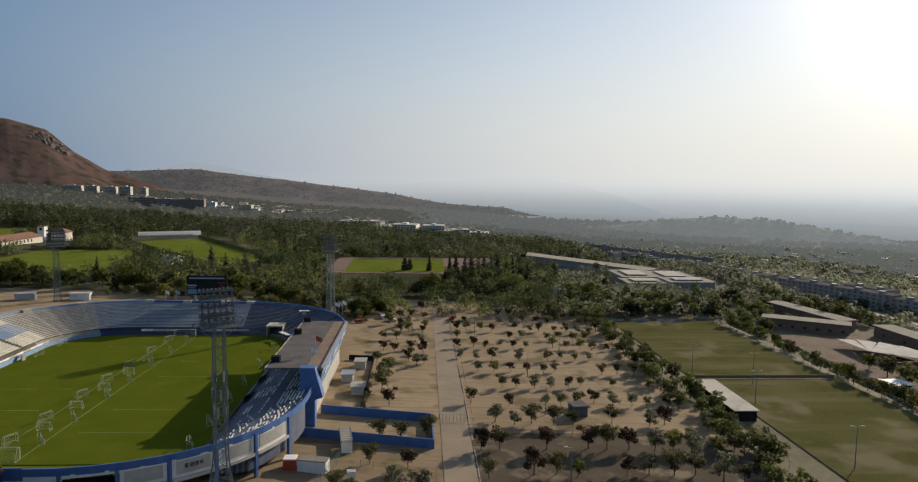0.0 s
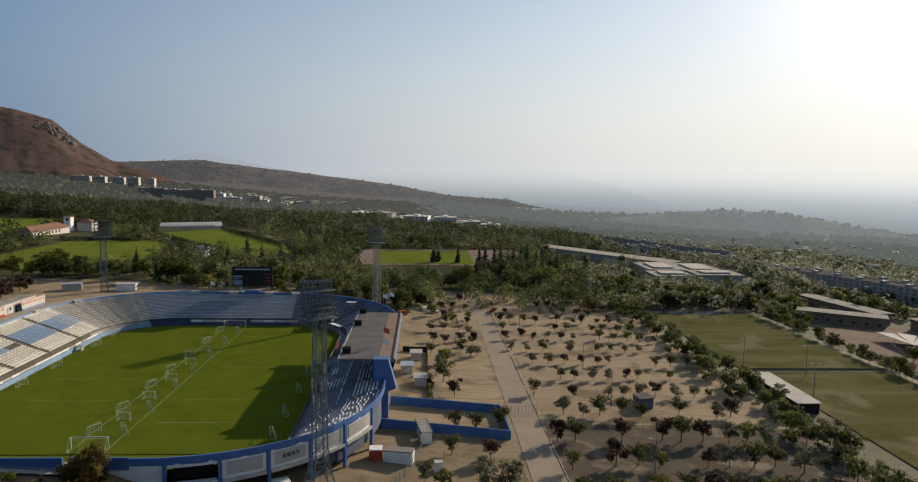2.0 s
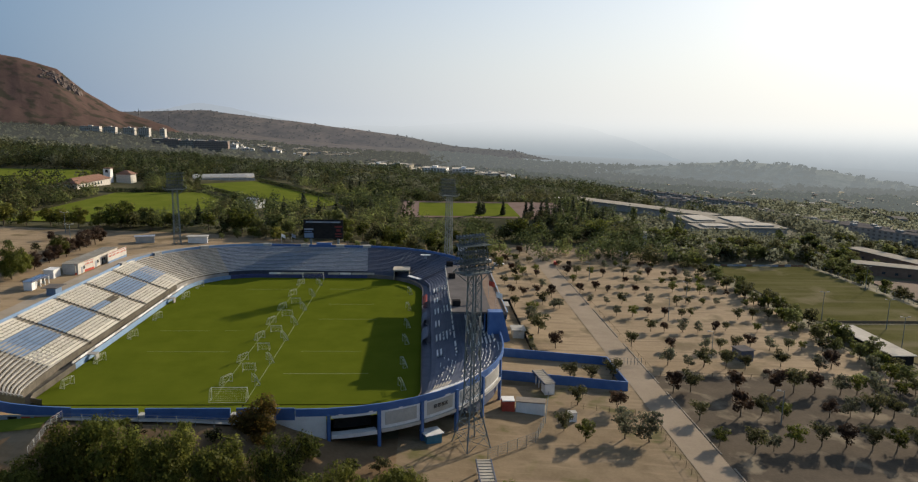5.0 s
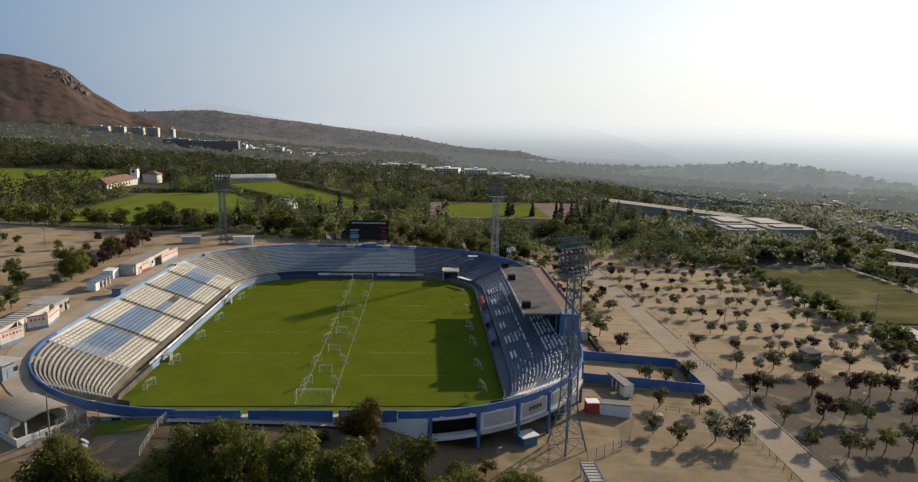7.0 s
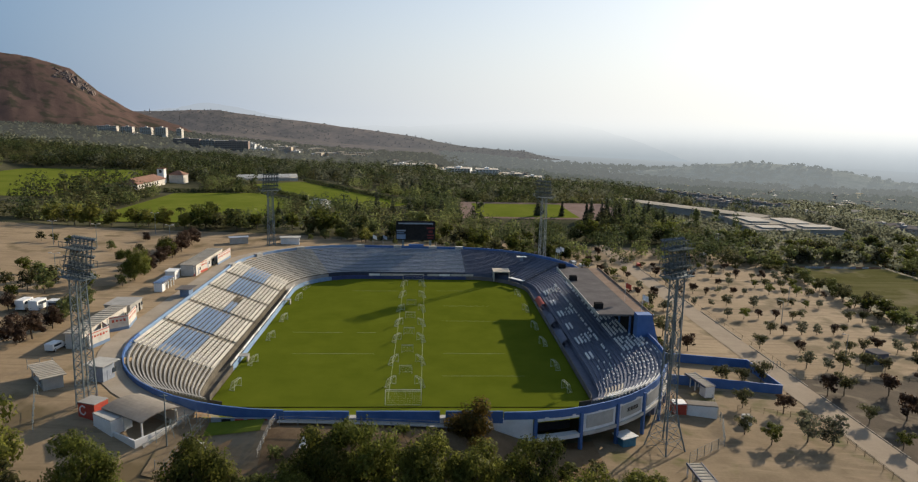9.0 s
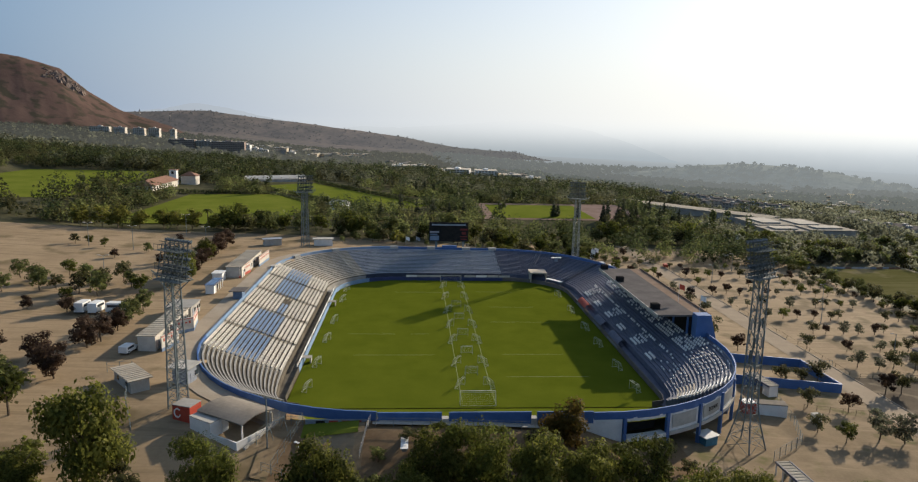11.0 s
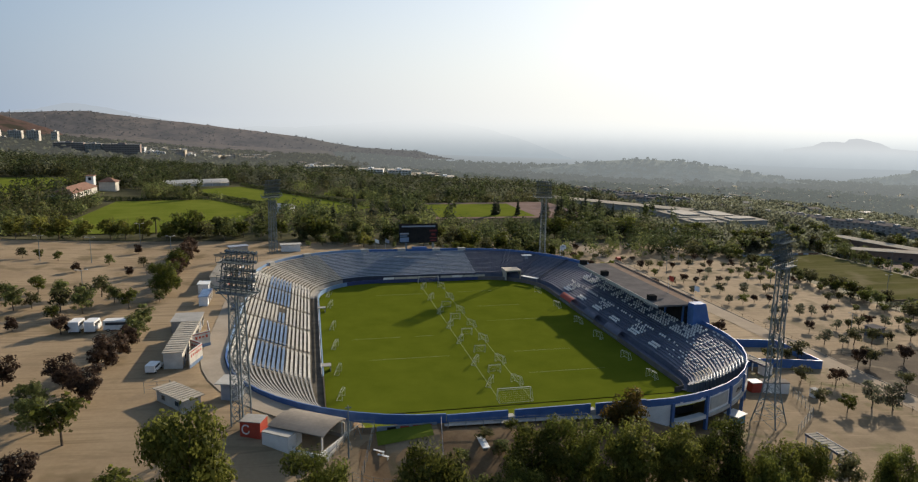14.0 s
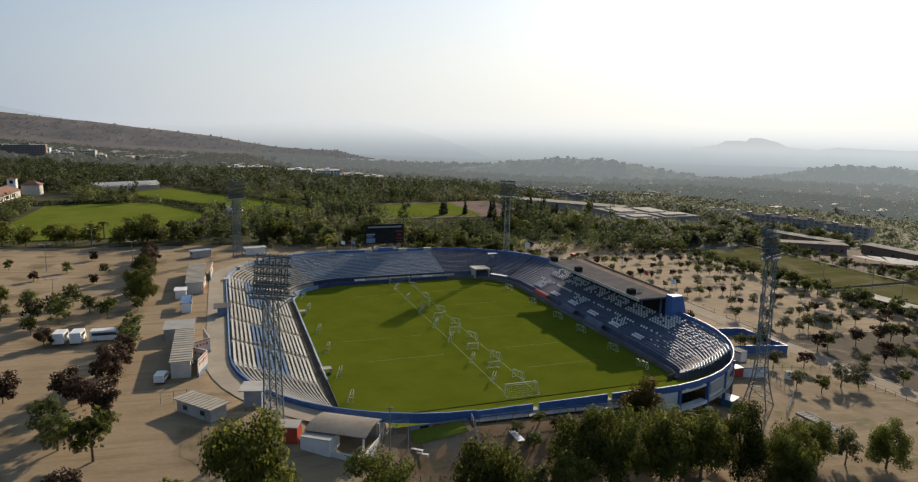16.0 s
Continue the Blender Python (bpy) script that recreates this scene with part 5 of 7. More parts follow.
# service yard and enclosure
for x, y, s, d in ((78.7, -64.5, 1.5, 0), (83.2, -65.7, 1.5, 0), (70.5, -66.5, 1.1, 0), (67.1, -62.4, 1.0, 0), (80.8, -51.5, 1.2, 1), (72.8, -49.3, 1.1, 0), (75.1, -12.2, 1.3, 1), (74, -36, 1.2, 0), (79, -36, 1.1, 0), (85, -33, 1.3, 0), (72.3, 0, 1.5, 0), (72, 10, 1.3, 0), (73, 18, 1.2, 0), (82, 27, 1.0, 0), (92, -92, 1.2, 1), (70, -92, 1.2, 1)):
    plant(rnd.choice(orchd if d else orch), x, y, s, rnd.uniform(0, 360))
# hedge of trees between the car park and the sports ground
for i in range(44):
    y = -120 + i * 5.6
    for q in range(2):
        plant(rnd.choice(mid if rnd.random() < 0.75 else orch), 157 + 5 * q + rnd.uniform(-2.5, 2.5), y + rnd.uniform(-2, 2), rnd.uniform(0.6, 0.95), rnd.uniform(0, 360))
# trees between the fields and the school yard
for i in range(46):
    y = -118 + i * 5.0
    for q in range(2):
        if rnd.random() < 0.8:
            plant(rnd.choice(mid), 224 + 6 * q + max(0, 30 - y) * 0.04 + rnd.uniform(-2.5, 2.5), y + rnd.uniform(-2, 2), rnd.uniform(0.5, 0.95), rnd.uniform(0, 360))
for x0, y0, x1, y1, n in ((224, 112, 248, 185, 26), (252, 136, 274, 200, 18), (288, 128, 335, 220, 30), (246, 14, 258, 60, 7)):
    for i in range(n):
        plant(rnd.choice(mid), rnd.uniform(x0, x1), rnd.uniform(y0, y1), rnd.uniform(0.7, 1.3), rnd.uniform(0, 360))
for i in range(40):
    plant(rnd.choice(mid), rnd.uniform(160, 240), rnd.uniform(119, 165), rnd.uniform(0.8, 1.3), rnd.uniform(0, 360))
# belt behind the stadium
for i in range(46):
    x = -150 + i * 7.4 + rnd.uniform(-1.5, 1.5)
    if x < 170:
        plant(rnd.choice(fresh if x < -95 else mid + tall_leaf), x, (104 if x < 60 else 158) + rnd.uniform(-3, 5), rnd.uniform(0.85, 1.25) * (1.15 if x < -95 else 1.0), rnd.uniform(0, 360))
for i in range(16):
    plant(rnd.choice(tall_leaf), 60 + rnd.uniform(-6, 14), 96 + rnd.uniform(0, 60), rnd.uniform(0.5, 0.8), rnd.uniform(0, 360))

for x, y, sc in ((-62, 122, 0.9), (-20, 150, 1.2), (-12, 146, 1.0), (-4, 152, 1.1), (4, 147, 0.9), (-30, 152, 0.9), (97, 199, 0.8), (105, 206, 0.7), (112, 203, 0.9), (120, 200, 0.8), (128, 196, 0.8), (12, 160, 1.0), (22, 170, 0.9), (100, 214, 1.2), (104, 219, 1.35), (109, 213, 1.25), (113, 217, 1.45), (117, 212, 1.3), (121, 218, 1.4), (125, 213, 1.2), (129, 217, 1.45), (134, 212, 1.3), (138, 216, 1.4), (142, 212, 1.25), (147, 215, 1.35), (152, 211, 1.2), (88, 228, 1.1), (73, 229, 1.3), (76, 232, 1.15), (-22, 288, 1.3), (-17, 292, 1.5), (-12, 287, 1.35), (-6, 296, 1.5), (0, 299, 1.4), (5, 294, 1.3), (9, 303, 1.4)):
    plant(rnd.choice(spire), x, y, sc * (0.95 if y < 200 else 0.72), rnd.uniform(0, 360))

# ---- woods ----
CLEAR = ((-152, 118, -66, 243), (22, 214, 134, 300), (-345, 200, -200, 405), (-38, 300, 6, 362), (165, -140, 222, 116), (238, -10, 308, 182), (205, 218, 290, 296), (168, 302, 258, 398), (-800, 1400, -575, 1530), (-500, 1040, -325, 1180), (-400, 1190, -180, 1400), (-60, 745, 195, 950), (-185, 236, -140, 285), (-135, 300, -95, 365), (-64, 172, -46, 202), (22, 168, 100, 216), (-345, 142, -192, 205), (-192, 226, -150, 322), (-158, 345, -66, 424), (284, 392, 318, 430), (304, 340, 334, 395), (320, 285, 350, 340), (332, 232, 362, 285), (344, 186, 376, 235), (300, 590, 400, 650))
FIELD = (Vector((-66, 270)), radians(34))


def open_ground(x, y):
    if any(a < x < c_ and b < y < d for a, b, c_, d in CLEAR):
        return True
    u = Matrix.Rotation(-FIELD[1], 2) @ (Vector((x, y)) - FIELD[0])
    return abs(u.x) < 36 and abs(u.y) < 88


def woods(name, label, seed, places, kinds, per, size, h, r, kind="stuff"):
    """Many trees as one mesh; kinds: one leaf material, or three that stand in groves (tall and deep green, middling, light)."""
    rng = np.random.default_rng(seed)
    rnd_ = random.Random(seed)
    P, n0, Q, N, M = [], 0, [], [], []
    for x, y in places:
        if open_ground(x, y):
            continue
        hh, rr_ = h * rnd_.uniform(0.6, 1.3), r * rnd_.uniform(0.7, 1.25)
        k = 0
        if len(kinds) > 1:
            v = noise.noise((x * 0.018, y * 0.018, seed)) + rnd_.uniform(-0.45, 0.45)
            k = 0 if v < -0.16 else 1 if v < 0.24 else 2
            hh *= (1.28, 1.0, 0.86)[k]
        lob = [(0, 0, hh * 0.5, rr_ * 0.8, hh * 0.45)] + [(rnd_.uniform(-0.6, 0.6) * rr_, rnd_.uniform(-0.6, 0.6) * rr_, hh * rnd_.uniform(0.35, 0.8), rr_ * 0.5, rr_ * 0.45) for _ in range(4)]
        pts, quads, lean = clumps(rng, lob, per, size, 0.68)
        pts += np.array((x, y, land(x, y)))
        P.append(pts), Q.append(quads + n0), N.append(lean), M.append(np.full(per, k))
        n0 += len(pts)
    me_ = mesh_of(name, np.concatenate(P), np.concatenate(Q), kinds[0], np.concatenate(N))
    for m_ in kinds[1:]:
        me_.materials.append(m_)
    me_.polygons.foreach_set("material_index", np.concatenate(M).astype(np.int32))
    return tagged(new(name, me_), label, "trees" if kind == "stuff" else "backdrop", kind=kind)


def scatter(seed, n, x0, y0, x1, y1):
    r_ = random.Random(seed)
    return [(r_.uniform(x0, x1), r_.uniform(y0, y1)) for _ in range(n)]


woods("woodland", "dense green trees on the slope behind the stadium", 1, scatter(1, 1350, -170, 106, 175, 330), (WOODD, WOODV, WOODY), 150, 0.52, 8.5, 4.5)
woods("woodland", "dense dark trees beyond the training pitches", 2, scatter(2, 2300, -330, 300, 260, 700), (WOODD, WOODM, WOODY), 88, 0.90, 11.5, 6.4)
woods("woodland", "olive green scattered trees on the hillside", 3, scatter(3, 2300, -520, 112, -155, 640), (WOODD, WOODY, WOODV), 105, 0.78, 10.5, 6.2)
woods("woodland", "clusters of tall dark conifers behind the stadium", 10, [(x + q * 3.1, y + (q * 37 % 11)) for x, y in scatter(10, 42, -290, 150, 230, 420) for q in range(3)], (LEAFB,), 150, 0.75, 15.0, 3.2)
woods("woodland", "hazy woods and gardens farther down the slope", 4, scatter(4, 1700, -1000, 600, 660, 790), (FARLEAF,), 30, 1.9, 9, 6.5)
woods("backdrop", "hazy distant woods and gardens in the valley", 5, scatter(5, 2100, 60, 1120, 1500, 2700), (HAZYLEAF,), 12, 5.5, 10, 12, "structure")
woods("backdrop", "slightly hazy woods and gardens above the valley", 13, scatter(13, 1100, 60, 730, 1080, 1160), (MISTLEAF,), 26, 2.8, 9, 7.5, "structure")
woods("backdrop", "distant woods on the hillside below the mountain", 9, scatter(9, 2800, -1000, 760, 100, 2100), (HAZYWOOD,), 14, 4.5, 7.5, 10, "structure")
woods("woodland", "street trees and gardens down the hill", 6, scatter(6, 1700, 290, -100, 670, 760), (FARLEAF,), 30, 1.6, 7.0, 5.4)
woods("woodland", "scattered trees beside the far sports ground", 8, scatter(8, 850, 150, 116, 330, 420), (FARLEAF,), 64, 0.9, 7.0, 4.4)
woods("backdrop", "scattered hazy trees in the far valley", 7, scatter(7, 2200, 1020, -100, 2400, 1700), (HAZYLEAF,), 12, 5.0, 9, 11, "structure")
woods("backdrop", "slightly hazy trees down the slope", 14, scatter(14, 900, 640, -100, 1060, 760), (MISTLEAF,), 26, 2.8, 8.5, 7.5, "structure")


def wooded(hill_, seed, n, material, label, small=5.0, large=11.0, per=10):
    """Clumps of trees over the whole of a far hill."""
    rnd_, rng = random.Random(seed), np.random.default_rng(seed)
    faces_ = hill_.data.polygons
    P, Q, N, n0 = [], [], [], 0
    for _ in range(n):
        a_, b_, e_, d_ = (hill_.data.vertices[v].co for v in faces_[rnd_.randrange(len(faces_))].vertices)
        u = rnd_.random()
        c_ = a_.lerp(b_, u).lerp(d_.lerp(e_, u), rnd_.random())
        rr_ = rnd_.uniform(small, large)
        pts, quads, lean = clumps(rng, [(0, 0, 2.5, rr_, min(4.0, rr_ * 0.6))], per, min(5.0, rr_ * 0.7))
        P.append(pts + np.array((c_.x, c_.y, c_.z))), Q.append(quads + n0), N.append(lean)
        n0 += len(pts)
    tagged(new("backdrop", mesh_of("backdrop", np.concatenate(P), np.concatenate(Q), material, np.concatenate(N))), label, "backdrop", kind="structure")


# trees on the far hills carry the same emitted haze
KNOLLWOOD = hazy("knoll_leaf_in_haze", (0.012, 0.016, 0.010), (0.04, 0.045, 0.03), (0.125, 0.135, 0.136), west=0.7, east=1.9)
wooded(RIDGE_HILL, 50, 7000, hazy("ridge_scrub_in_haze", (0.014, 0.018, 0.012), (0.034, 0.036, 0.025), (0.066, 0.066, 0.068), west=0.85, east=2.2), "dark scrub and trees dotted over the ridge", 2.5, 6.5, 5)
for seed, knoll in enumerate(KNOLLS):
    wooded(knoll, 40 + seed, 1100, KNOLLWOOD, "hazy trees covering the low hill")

# ---- sports grounds ----


def lawn(corners, z, material, label, category="training pitch", name="pitch"):
    """A level field between four corners."""
    a, b, c_, d = [Vector(p) for p in corners]
    bm = bmesh.new()
    rows_ = []
    for j in range(9):
        e, f = a.lerp(d, j / 8), b.lerp(c_, j / 8)
        rows_.append([(*e.lerp(f, i / 8), z) for i in range(9)])
    strip(bm, rows_)
    return tagged(part(name, bm, material), label, category, kind="structure")


lawn(((-150, 122), (-78, 122), (-66, 200), (-100, 244)), 9.35, LAWN, "bright green training pitch among trees")
lawn(((-150, 122), (-150, 240), (-104, 246), (-100, 243)), 9.33, LAWN, "bright green edge of the training pitch")
lawn(((-30, 186), (-5, 216), (-92, 350), (-128, 318)), 7.35, LAWN, "green training pitch beyond a hedge")
lawn(((-340, 205), (-208, 205), (-208, 400), (-340, 400)), 10.35, LAWN, "large green field on the hillside")
lawn(((-30, 305), (0, 305), (0, 355), (-30, 355)), 1.85, LAWN, "small bright green pitch among trees")
lawn(((25, 216), (132, 216), (132, 297), (25, 297)), -0.3, surf("red_track", (0.19, 0.135, 0.112), (0.27, 0.20, 0.17), 9, 0.95, world_space=True), "red clay running track round a lawn", "running track", "track")
lawn(((36, 222), (98, 222), (98, 288), (36, 288)), -0.2, LAWN, "lawn inside the running track")
lawn(((172, 27), (219, 27), (217, 114), (169, 114)), -7.05, WORN, "worn patchy football field", "football field")
lawn(((176, -120), (226, -120), (220, 23), (176, 23)), -7.05, WORN, "worn patchy football field beside a long shed", "football field")


def house(name, label, category, x0, y0, x1, y1, z, h, wall, roof, eave=0.4, pitch=0.0, openings=0, turn=0.0):
    """A plain building: walls, a slab or gabled roof, and windows and doors along its long sides."""
    cx, cy = (x0 + x1) / 2, (y0 + y1) / 2
    top = thing(name, label, category, at=pose(cx, cy, z, 0, 0, turn))
    a, b = (x1 - x0) / 2, (y1 - y0) / 2
    part("wall", block(-a, -b, -9.0 if name == "house" else -3.0, a, b, h), wall, top)
    bm = bmesh.new()
    if pitch:
        e = eave
        pr = [(-a - e, h), (0, h + pitch), (a + e, h), (a + e, h - 0.18), (-a - e, h - 0.18), (-a - e, h)]
        strip(bm, [[(px, -b - e, pz) for px, pz in pr], [(px, b + e, pz) for px, pz in pr]])
        for s in (-1, 1):
            bm.faces.new([bm.verts.new((px, s * (b + e), pz)) for px, pz in pr[:5]])
    else:
        box(bm, -a - eave, -b - eave, h, a + eave, b + eave, h + 0.22)
    part("roof", bm, roof, top)
    for i in range(openings):
        y = -b + (2 * b) * (i + 0.5) / openings
        for s in (-1, 1):
            part("window", block(s * a - 0.03, y - 0.7, 1.0, s * a + 0.03, y + 0.7, 2.2), GLASS, top)
    return top


# ---- service yard on the right ----
yard = thing("boundary_wall", "blue painted enclosure wall beside the service yard", "wall")
for x0, y0, x1, y1 in ((58.4, -20.6, 86, -23.4), (86, -23.4, 86.4, -40.2), (86.4, -40.2, 56, -36.4)):
    bm = bmesh.new()
    a, b = Vector((x0, y0, 0)), Vector((x1, y1, 0))
    za, zb = land(x0, y0), land(x1, y1)
    beam(bm, (x0, y0, za + 0.5), (x1, y1, zb + 0.5), 0.3, 3.4)
    part("wall_section", bm, BLUE, yard)
house("container", "red shipping container in the yard", "container", 55.8, -54.6, 58.4, -52.2, -2.4, 2.5, RED, WHITE, 0.0)
house("container", "white site container with windows in the yard", "container", 58.8, -55.2, 64.8, -52.8, -2.5, 2.5, WHITE, SHEET, 0.05, 0, 0, -12)


def gate_portal(label, x, y, z, turn, half, booth, roof=TIN):
    """A long narrow entrance gate: a ribbed roof with a dark edge on white posts, turnstiles between them, a booth at one end."""
    top = thing("gatehouse", label, "gatehouse", at=pose(x, y, z, 0, 0, turn))
    part("roof", block(-1.25, -half, 2.45, 1.25, half, 2.62), roof, top)
    for e in (-1, 1):
        part("roof_edge", block(e * 1.25 - 0.09, -half, 2.3, e * 1.25 + 0.09, half, 2.72), NAVY, top, "dark blue roof edge")
    n = round(half / 0.5)
    for i in range(n):
        yy = -half + 2 * half * (i + 0.5) / n
        part("rib", block(-1.16, yy - 0.06, 2.62, 1.16, yy + 0.06, 2.7), roof, top)
    m_ = 5
    for i in range(m_):
        yy = -half + 0.15 + (2 * half - 0.3) * i / (m_ - 1)
        for xx in (-1.1, 1.0):
            part("post", block(xx, yy - 0.15, -0.3, xx + 0.14, yy + 0.15, 2.45), WHITE, top)
        if i < m_ - 1:
            part("turnstile", block(-0.15, yy + half * 0.2, -0.3, 0.15, yy + half * 0.3, 1.1), STEEL, top)
    if booth:
        part("booth", block(-1.08, -half + 0.1, -0.3, 1.08, -half + 1.9, 2.4), WHITE, top)


gate_portal("narrow gate portal with a ribbed dusty roof", 66.8, -40.5, -2.6, 10, 4.2, True)
gate_portal("long entrance gate with a ribbed tan roof on white posts", 49.8, -84.6, -1.65, 1.5, 4.3, False)

# ---- beyond ----
# closed box: its dark walls stand for the shade in the open front
house("spectator_shed", "long low open-fronted shed with a pale roof beside the field", "shed", 168.0, -14.5, 174.0, 13, -7.2, 2.9, DARK, ROOFPALE, 0.5)

# halls, school and houses down the hill
# walls a darker grey in place of the open shade under the roof
house("hall", "long low hall with a dusty grey sheet roof", "hall", -8, -67, 8, 67, -13, 5.2, CONCRETE, TIN, 1.2).matrix_basis = pose(210, 349, -13, 0, 0, 38)
for x0, y0, x1, y1, h in ((213, 227, 239, 249, 6.0), (239.5, 226, 268, 247, 6.9), (216, 250, 240, 284, 6.6), (241, 248.5, 266, 284, 6.0)):
    house("hall", "wide grey sports hall with a pale flat roof", "hall", x0, y0, x1, y1, -13.2, h, CONCRETE, TIN, 0.7)
    house("roof_house", "low pale raised roof light on the sports hall", "roof light", x0 + 5, y0 + 5, x1 - 6, y1 - 6, -13.2 + h + 0.22 + 3.0, 0.9 - 3.0 - 0.2, CONCRETE, ROOFPALE, 0.4)
house("hall", "low white building beside the long hall", "hall", 138, 384, 168, 394, -12, 5.0, WHITE, WHITE, 0.3)
BRICKS = surf("brown_brick", (0.19, 0.125, 0.09), (0.27, 0.185, 0.135), 2, 0.9, world_space=True)
for x, y, half, turn, h in ((268, 124.5, 18.5, 58, 4.9), (283, 148, 26, 11, 4.9), (299, 66, 46, 1, 4.9)):
    house("school_wing", "brown school wing with a pale flat roof", "school", x - 4.5, y - half, x + 4.5, y + half, -13.4, h, BRICKS, TIN, 0.8, 0, 7, turn)
lawn(((238, 5), (294, 5), (290, 112), (246, 112)), -13.0, CLAY, "bare brown clay school yard", "yard", "yard")
fan = thing("yard_canopy", "low fan of ribbed pale sheet roofing over the school yard", "canopy", at=pose(271, 77, -13.0))
for i in range(6):
    bm = bmesh.new()
    a0, a1 = radians(-30 + 20 * i), radians(-12 + 20 * i)
    strip(bm, [[(-9, -9, 3.6), (-9, -9, 3.5)], [(-9 + 24 * math.cos(a0), -9 + 24 * math.sin(a0), 2.7), (-9 + 24 * math.cos(a0), -9 + 24 * math.sin(a0), 2.6)], [(-9 + 24 * math.cos(a1), -9 + 24 * math.sin(a1), 3.1), (-9 + 24 * math.cos(a1), -9 + 24 * math.sin(a1), 3.0)], [(-9, -9, 3.6), (-9, -9, 3.5)]])
    bm.faces.new([bm.verts.new(p) for p in ((-9, -9, 3.6), (-9 + 24 * math.cos(a0), -9 + 24 * math.sin(a0), 2.7), (-9 + 24 * math.cos(a1), -9 + 24 * math.sin(a1), 3.1))])
    part("roof_sheet", bm, CONCRETE, fan)
    p = (-9 + 22 * math.cos(a0), -9 + 22 * math.sin(a0))
    part("post", block(p[0] - 0.12, p[1] - 0.12, 0, p[0] + 0.12, p[1] + 0.12, 2.7), GALV, fan)
house("shelter", "small square shelter with a white flat roof", "shelter", 242, 27, 249, 33, -13, 2.6, DARK, WHITE, 0.8)
bm = bmesh.new()
strip(bm, [[(x - 16, y, land(x - 16, y) + 0.6), (x - 7, y, land(x - 7, y) + 0.6), (x + 3, y, land(x + 3, y) + 0.6)] for x, y in ((300, 390), (318, 345), (332, 310), (340, 285), (350, 255), (358, 225), (364, 195), (370, 160), (376, 110), (380, 60))])
tagged(part("road", bm, APRON), "pale road and parking strip below the apartment blocks", "road", kind="structure")
rnd = random.Random(9)
slab = house("apartment_block", "long grey four-storey apartment block down the hill", "apartment building", -14, -5.5, 14, 5.5, 0, 11, CONCRETE, ROOF, 0.3)
pane = finish("window", block(-0.75, -0.06, -0.65, 0.75, 0.06, 0.65), ROOF)
for k in range(4):
    for s in (-1, 1):
        part("floor_band", block(-14.05, s * 5.5 - 0.12, k * 2.7 - 0.12, 14.05, s * 5.5 + 0.12, k * 2.7 + 0.16), CONCRETE, slab)
        for i in range(8):
            part("window", pane, ROOF, slab).location = (-12 + i * 3.4, s * 5.5, 1.6 + k * 2.7)
for x in (-6.5, 6.5):
    part("stair_tower", block(x - 1.5, -1.8, 11.2, x + 1.5, 1.8, 12.7), CONCRETE, slab)
slab.matrix_basis = pose(293, 436, land(293, 436), 0, 0, -56)
for x, y, t in ((313, 407, -56), (334, 374, -70), (345, 340, -72), (356, 306, -72), (367, 272, -70), (379, 240, -68), (392, 208, -66), (262, 470, -50), (388, 330, -70), (410, 285, -70), (350, 430, -50), (300, 500, -40),
                (310, 664, -42), (334, 642, -42), (358, 621, -42), (382, 600, -42), (405, 579, -42)):
    o = copy_thing(slab, pose(x, y, land(x, y), 0, 0, t))
    o.scale = (1.26, 1.0, 0.95)


def far_block(label, x0, x1, z0, z1, y=1500, deep=14, wall=LIME, bays=6, turn=0.0, name="apartment_block", category="apartment building", roof=PALE):
    """A block of flats or offices with a flat roof, its stair tower and a window for each bay and storey on the side to the valley."""
    w, h = x1 - x0, z1 - z0
    top = thing(name, label, category, at=pose((x0 + x1) / 2, y, z0, 0, 0, turn))
    part("wall", block(-w / 2, 0, -14, w / 2, deep, h), wall, top)
    part("roof", block(-w / 2 - 0.4, -0.4, h, w / 2 + 0.4, deep + 0.4, h + 0.5), roof, top)
    part("stair_tower", block(-w * 0.1, deep * 0.3, h + 0.5, w * 0.1, deep * 0.7, h + 2.8), wall, top)
    floors = max(2, round(h / 3.4))
    # panes lighter than glass, paled to stand for haze
    me_ = finish("window", block(-w / bays * 0.34, -0.25, -0.85, w / bays * 0.34, 0.1, 0.85), STEP)
    for k in range(floors):
        part("floor_slab", block(-w / 2 - 0.15, -0.7, h * k / floors - 0.2, w / 2 + 0.15, 0, h * k / floors + 0.25), roof, top)
        for i in range(bays):
            o = part("window", me_, STEP, top)
            o.location = (-w / 2 + w * (i + 0.5) / bays, 0, h * (k + 0.55) / floors)
    return top


# brown lifted paler: the hillside's haze is put into the colour
BRICKDARK = surf("brown_facade_hazed", (0.26, 0.205, 0.18), (0.34, 0.275, 0.24), 6, 0.9, world_space=True)
for x0, x1, z0, z1, bays in ((-783, -738, 5, 26, 9), (-728, -701, 5, 25, 6), (-683, -657, 3, 24, 6), (-647, -622, 8, 24.5, 5), (-653, -631, -10, 7.5, 5), (-597, -585, 8, 22.5, 3)):
    far_block("white block of flats on the hillside", x0, x1, z0, z1, bays=bays)
far_block("small white house below the flats", -700, -686, 0, 10, bays=3)
for x0, x1, z0, z1, bays, wall, label in ((-480, -431, -7.2, 11, 12, BRICKDARK, "long brown office block on the hillside"), (-400, -338, -12.7, 8.5, 14, BRICKDARK, "long brown office block on the hillside"), (-429, -402, -5.6, 9, 5, CONCRETE, "grey block between two brown office blocks")):
    far_block(label, x0, x1, z0, z1, 1150, bays=bays, wall=wall, roof=CONCRETE)
rnd = random.Random(19)
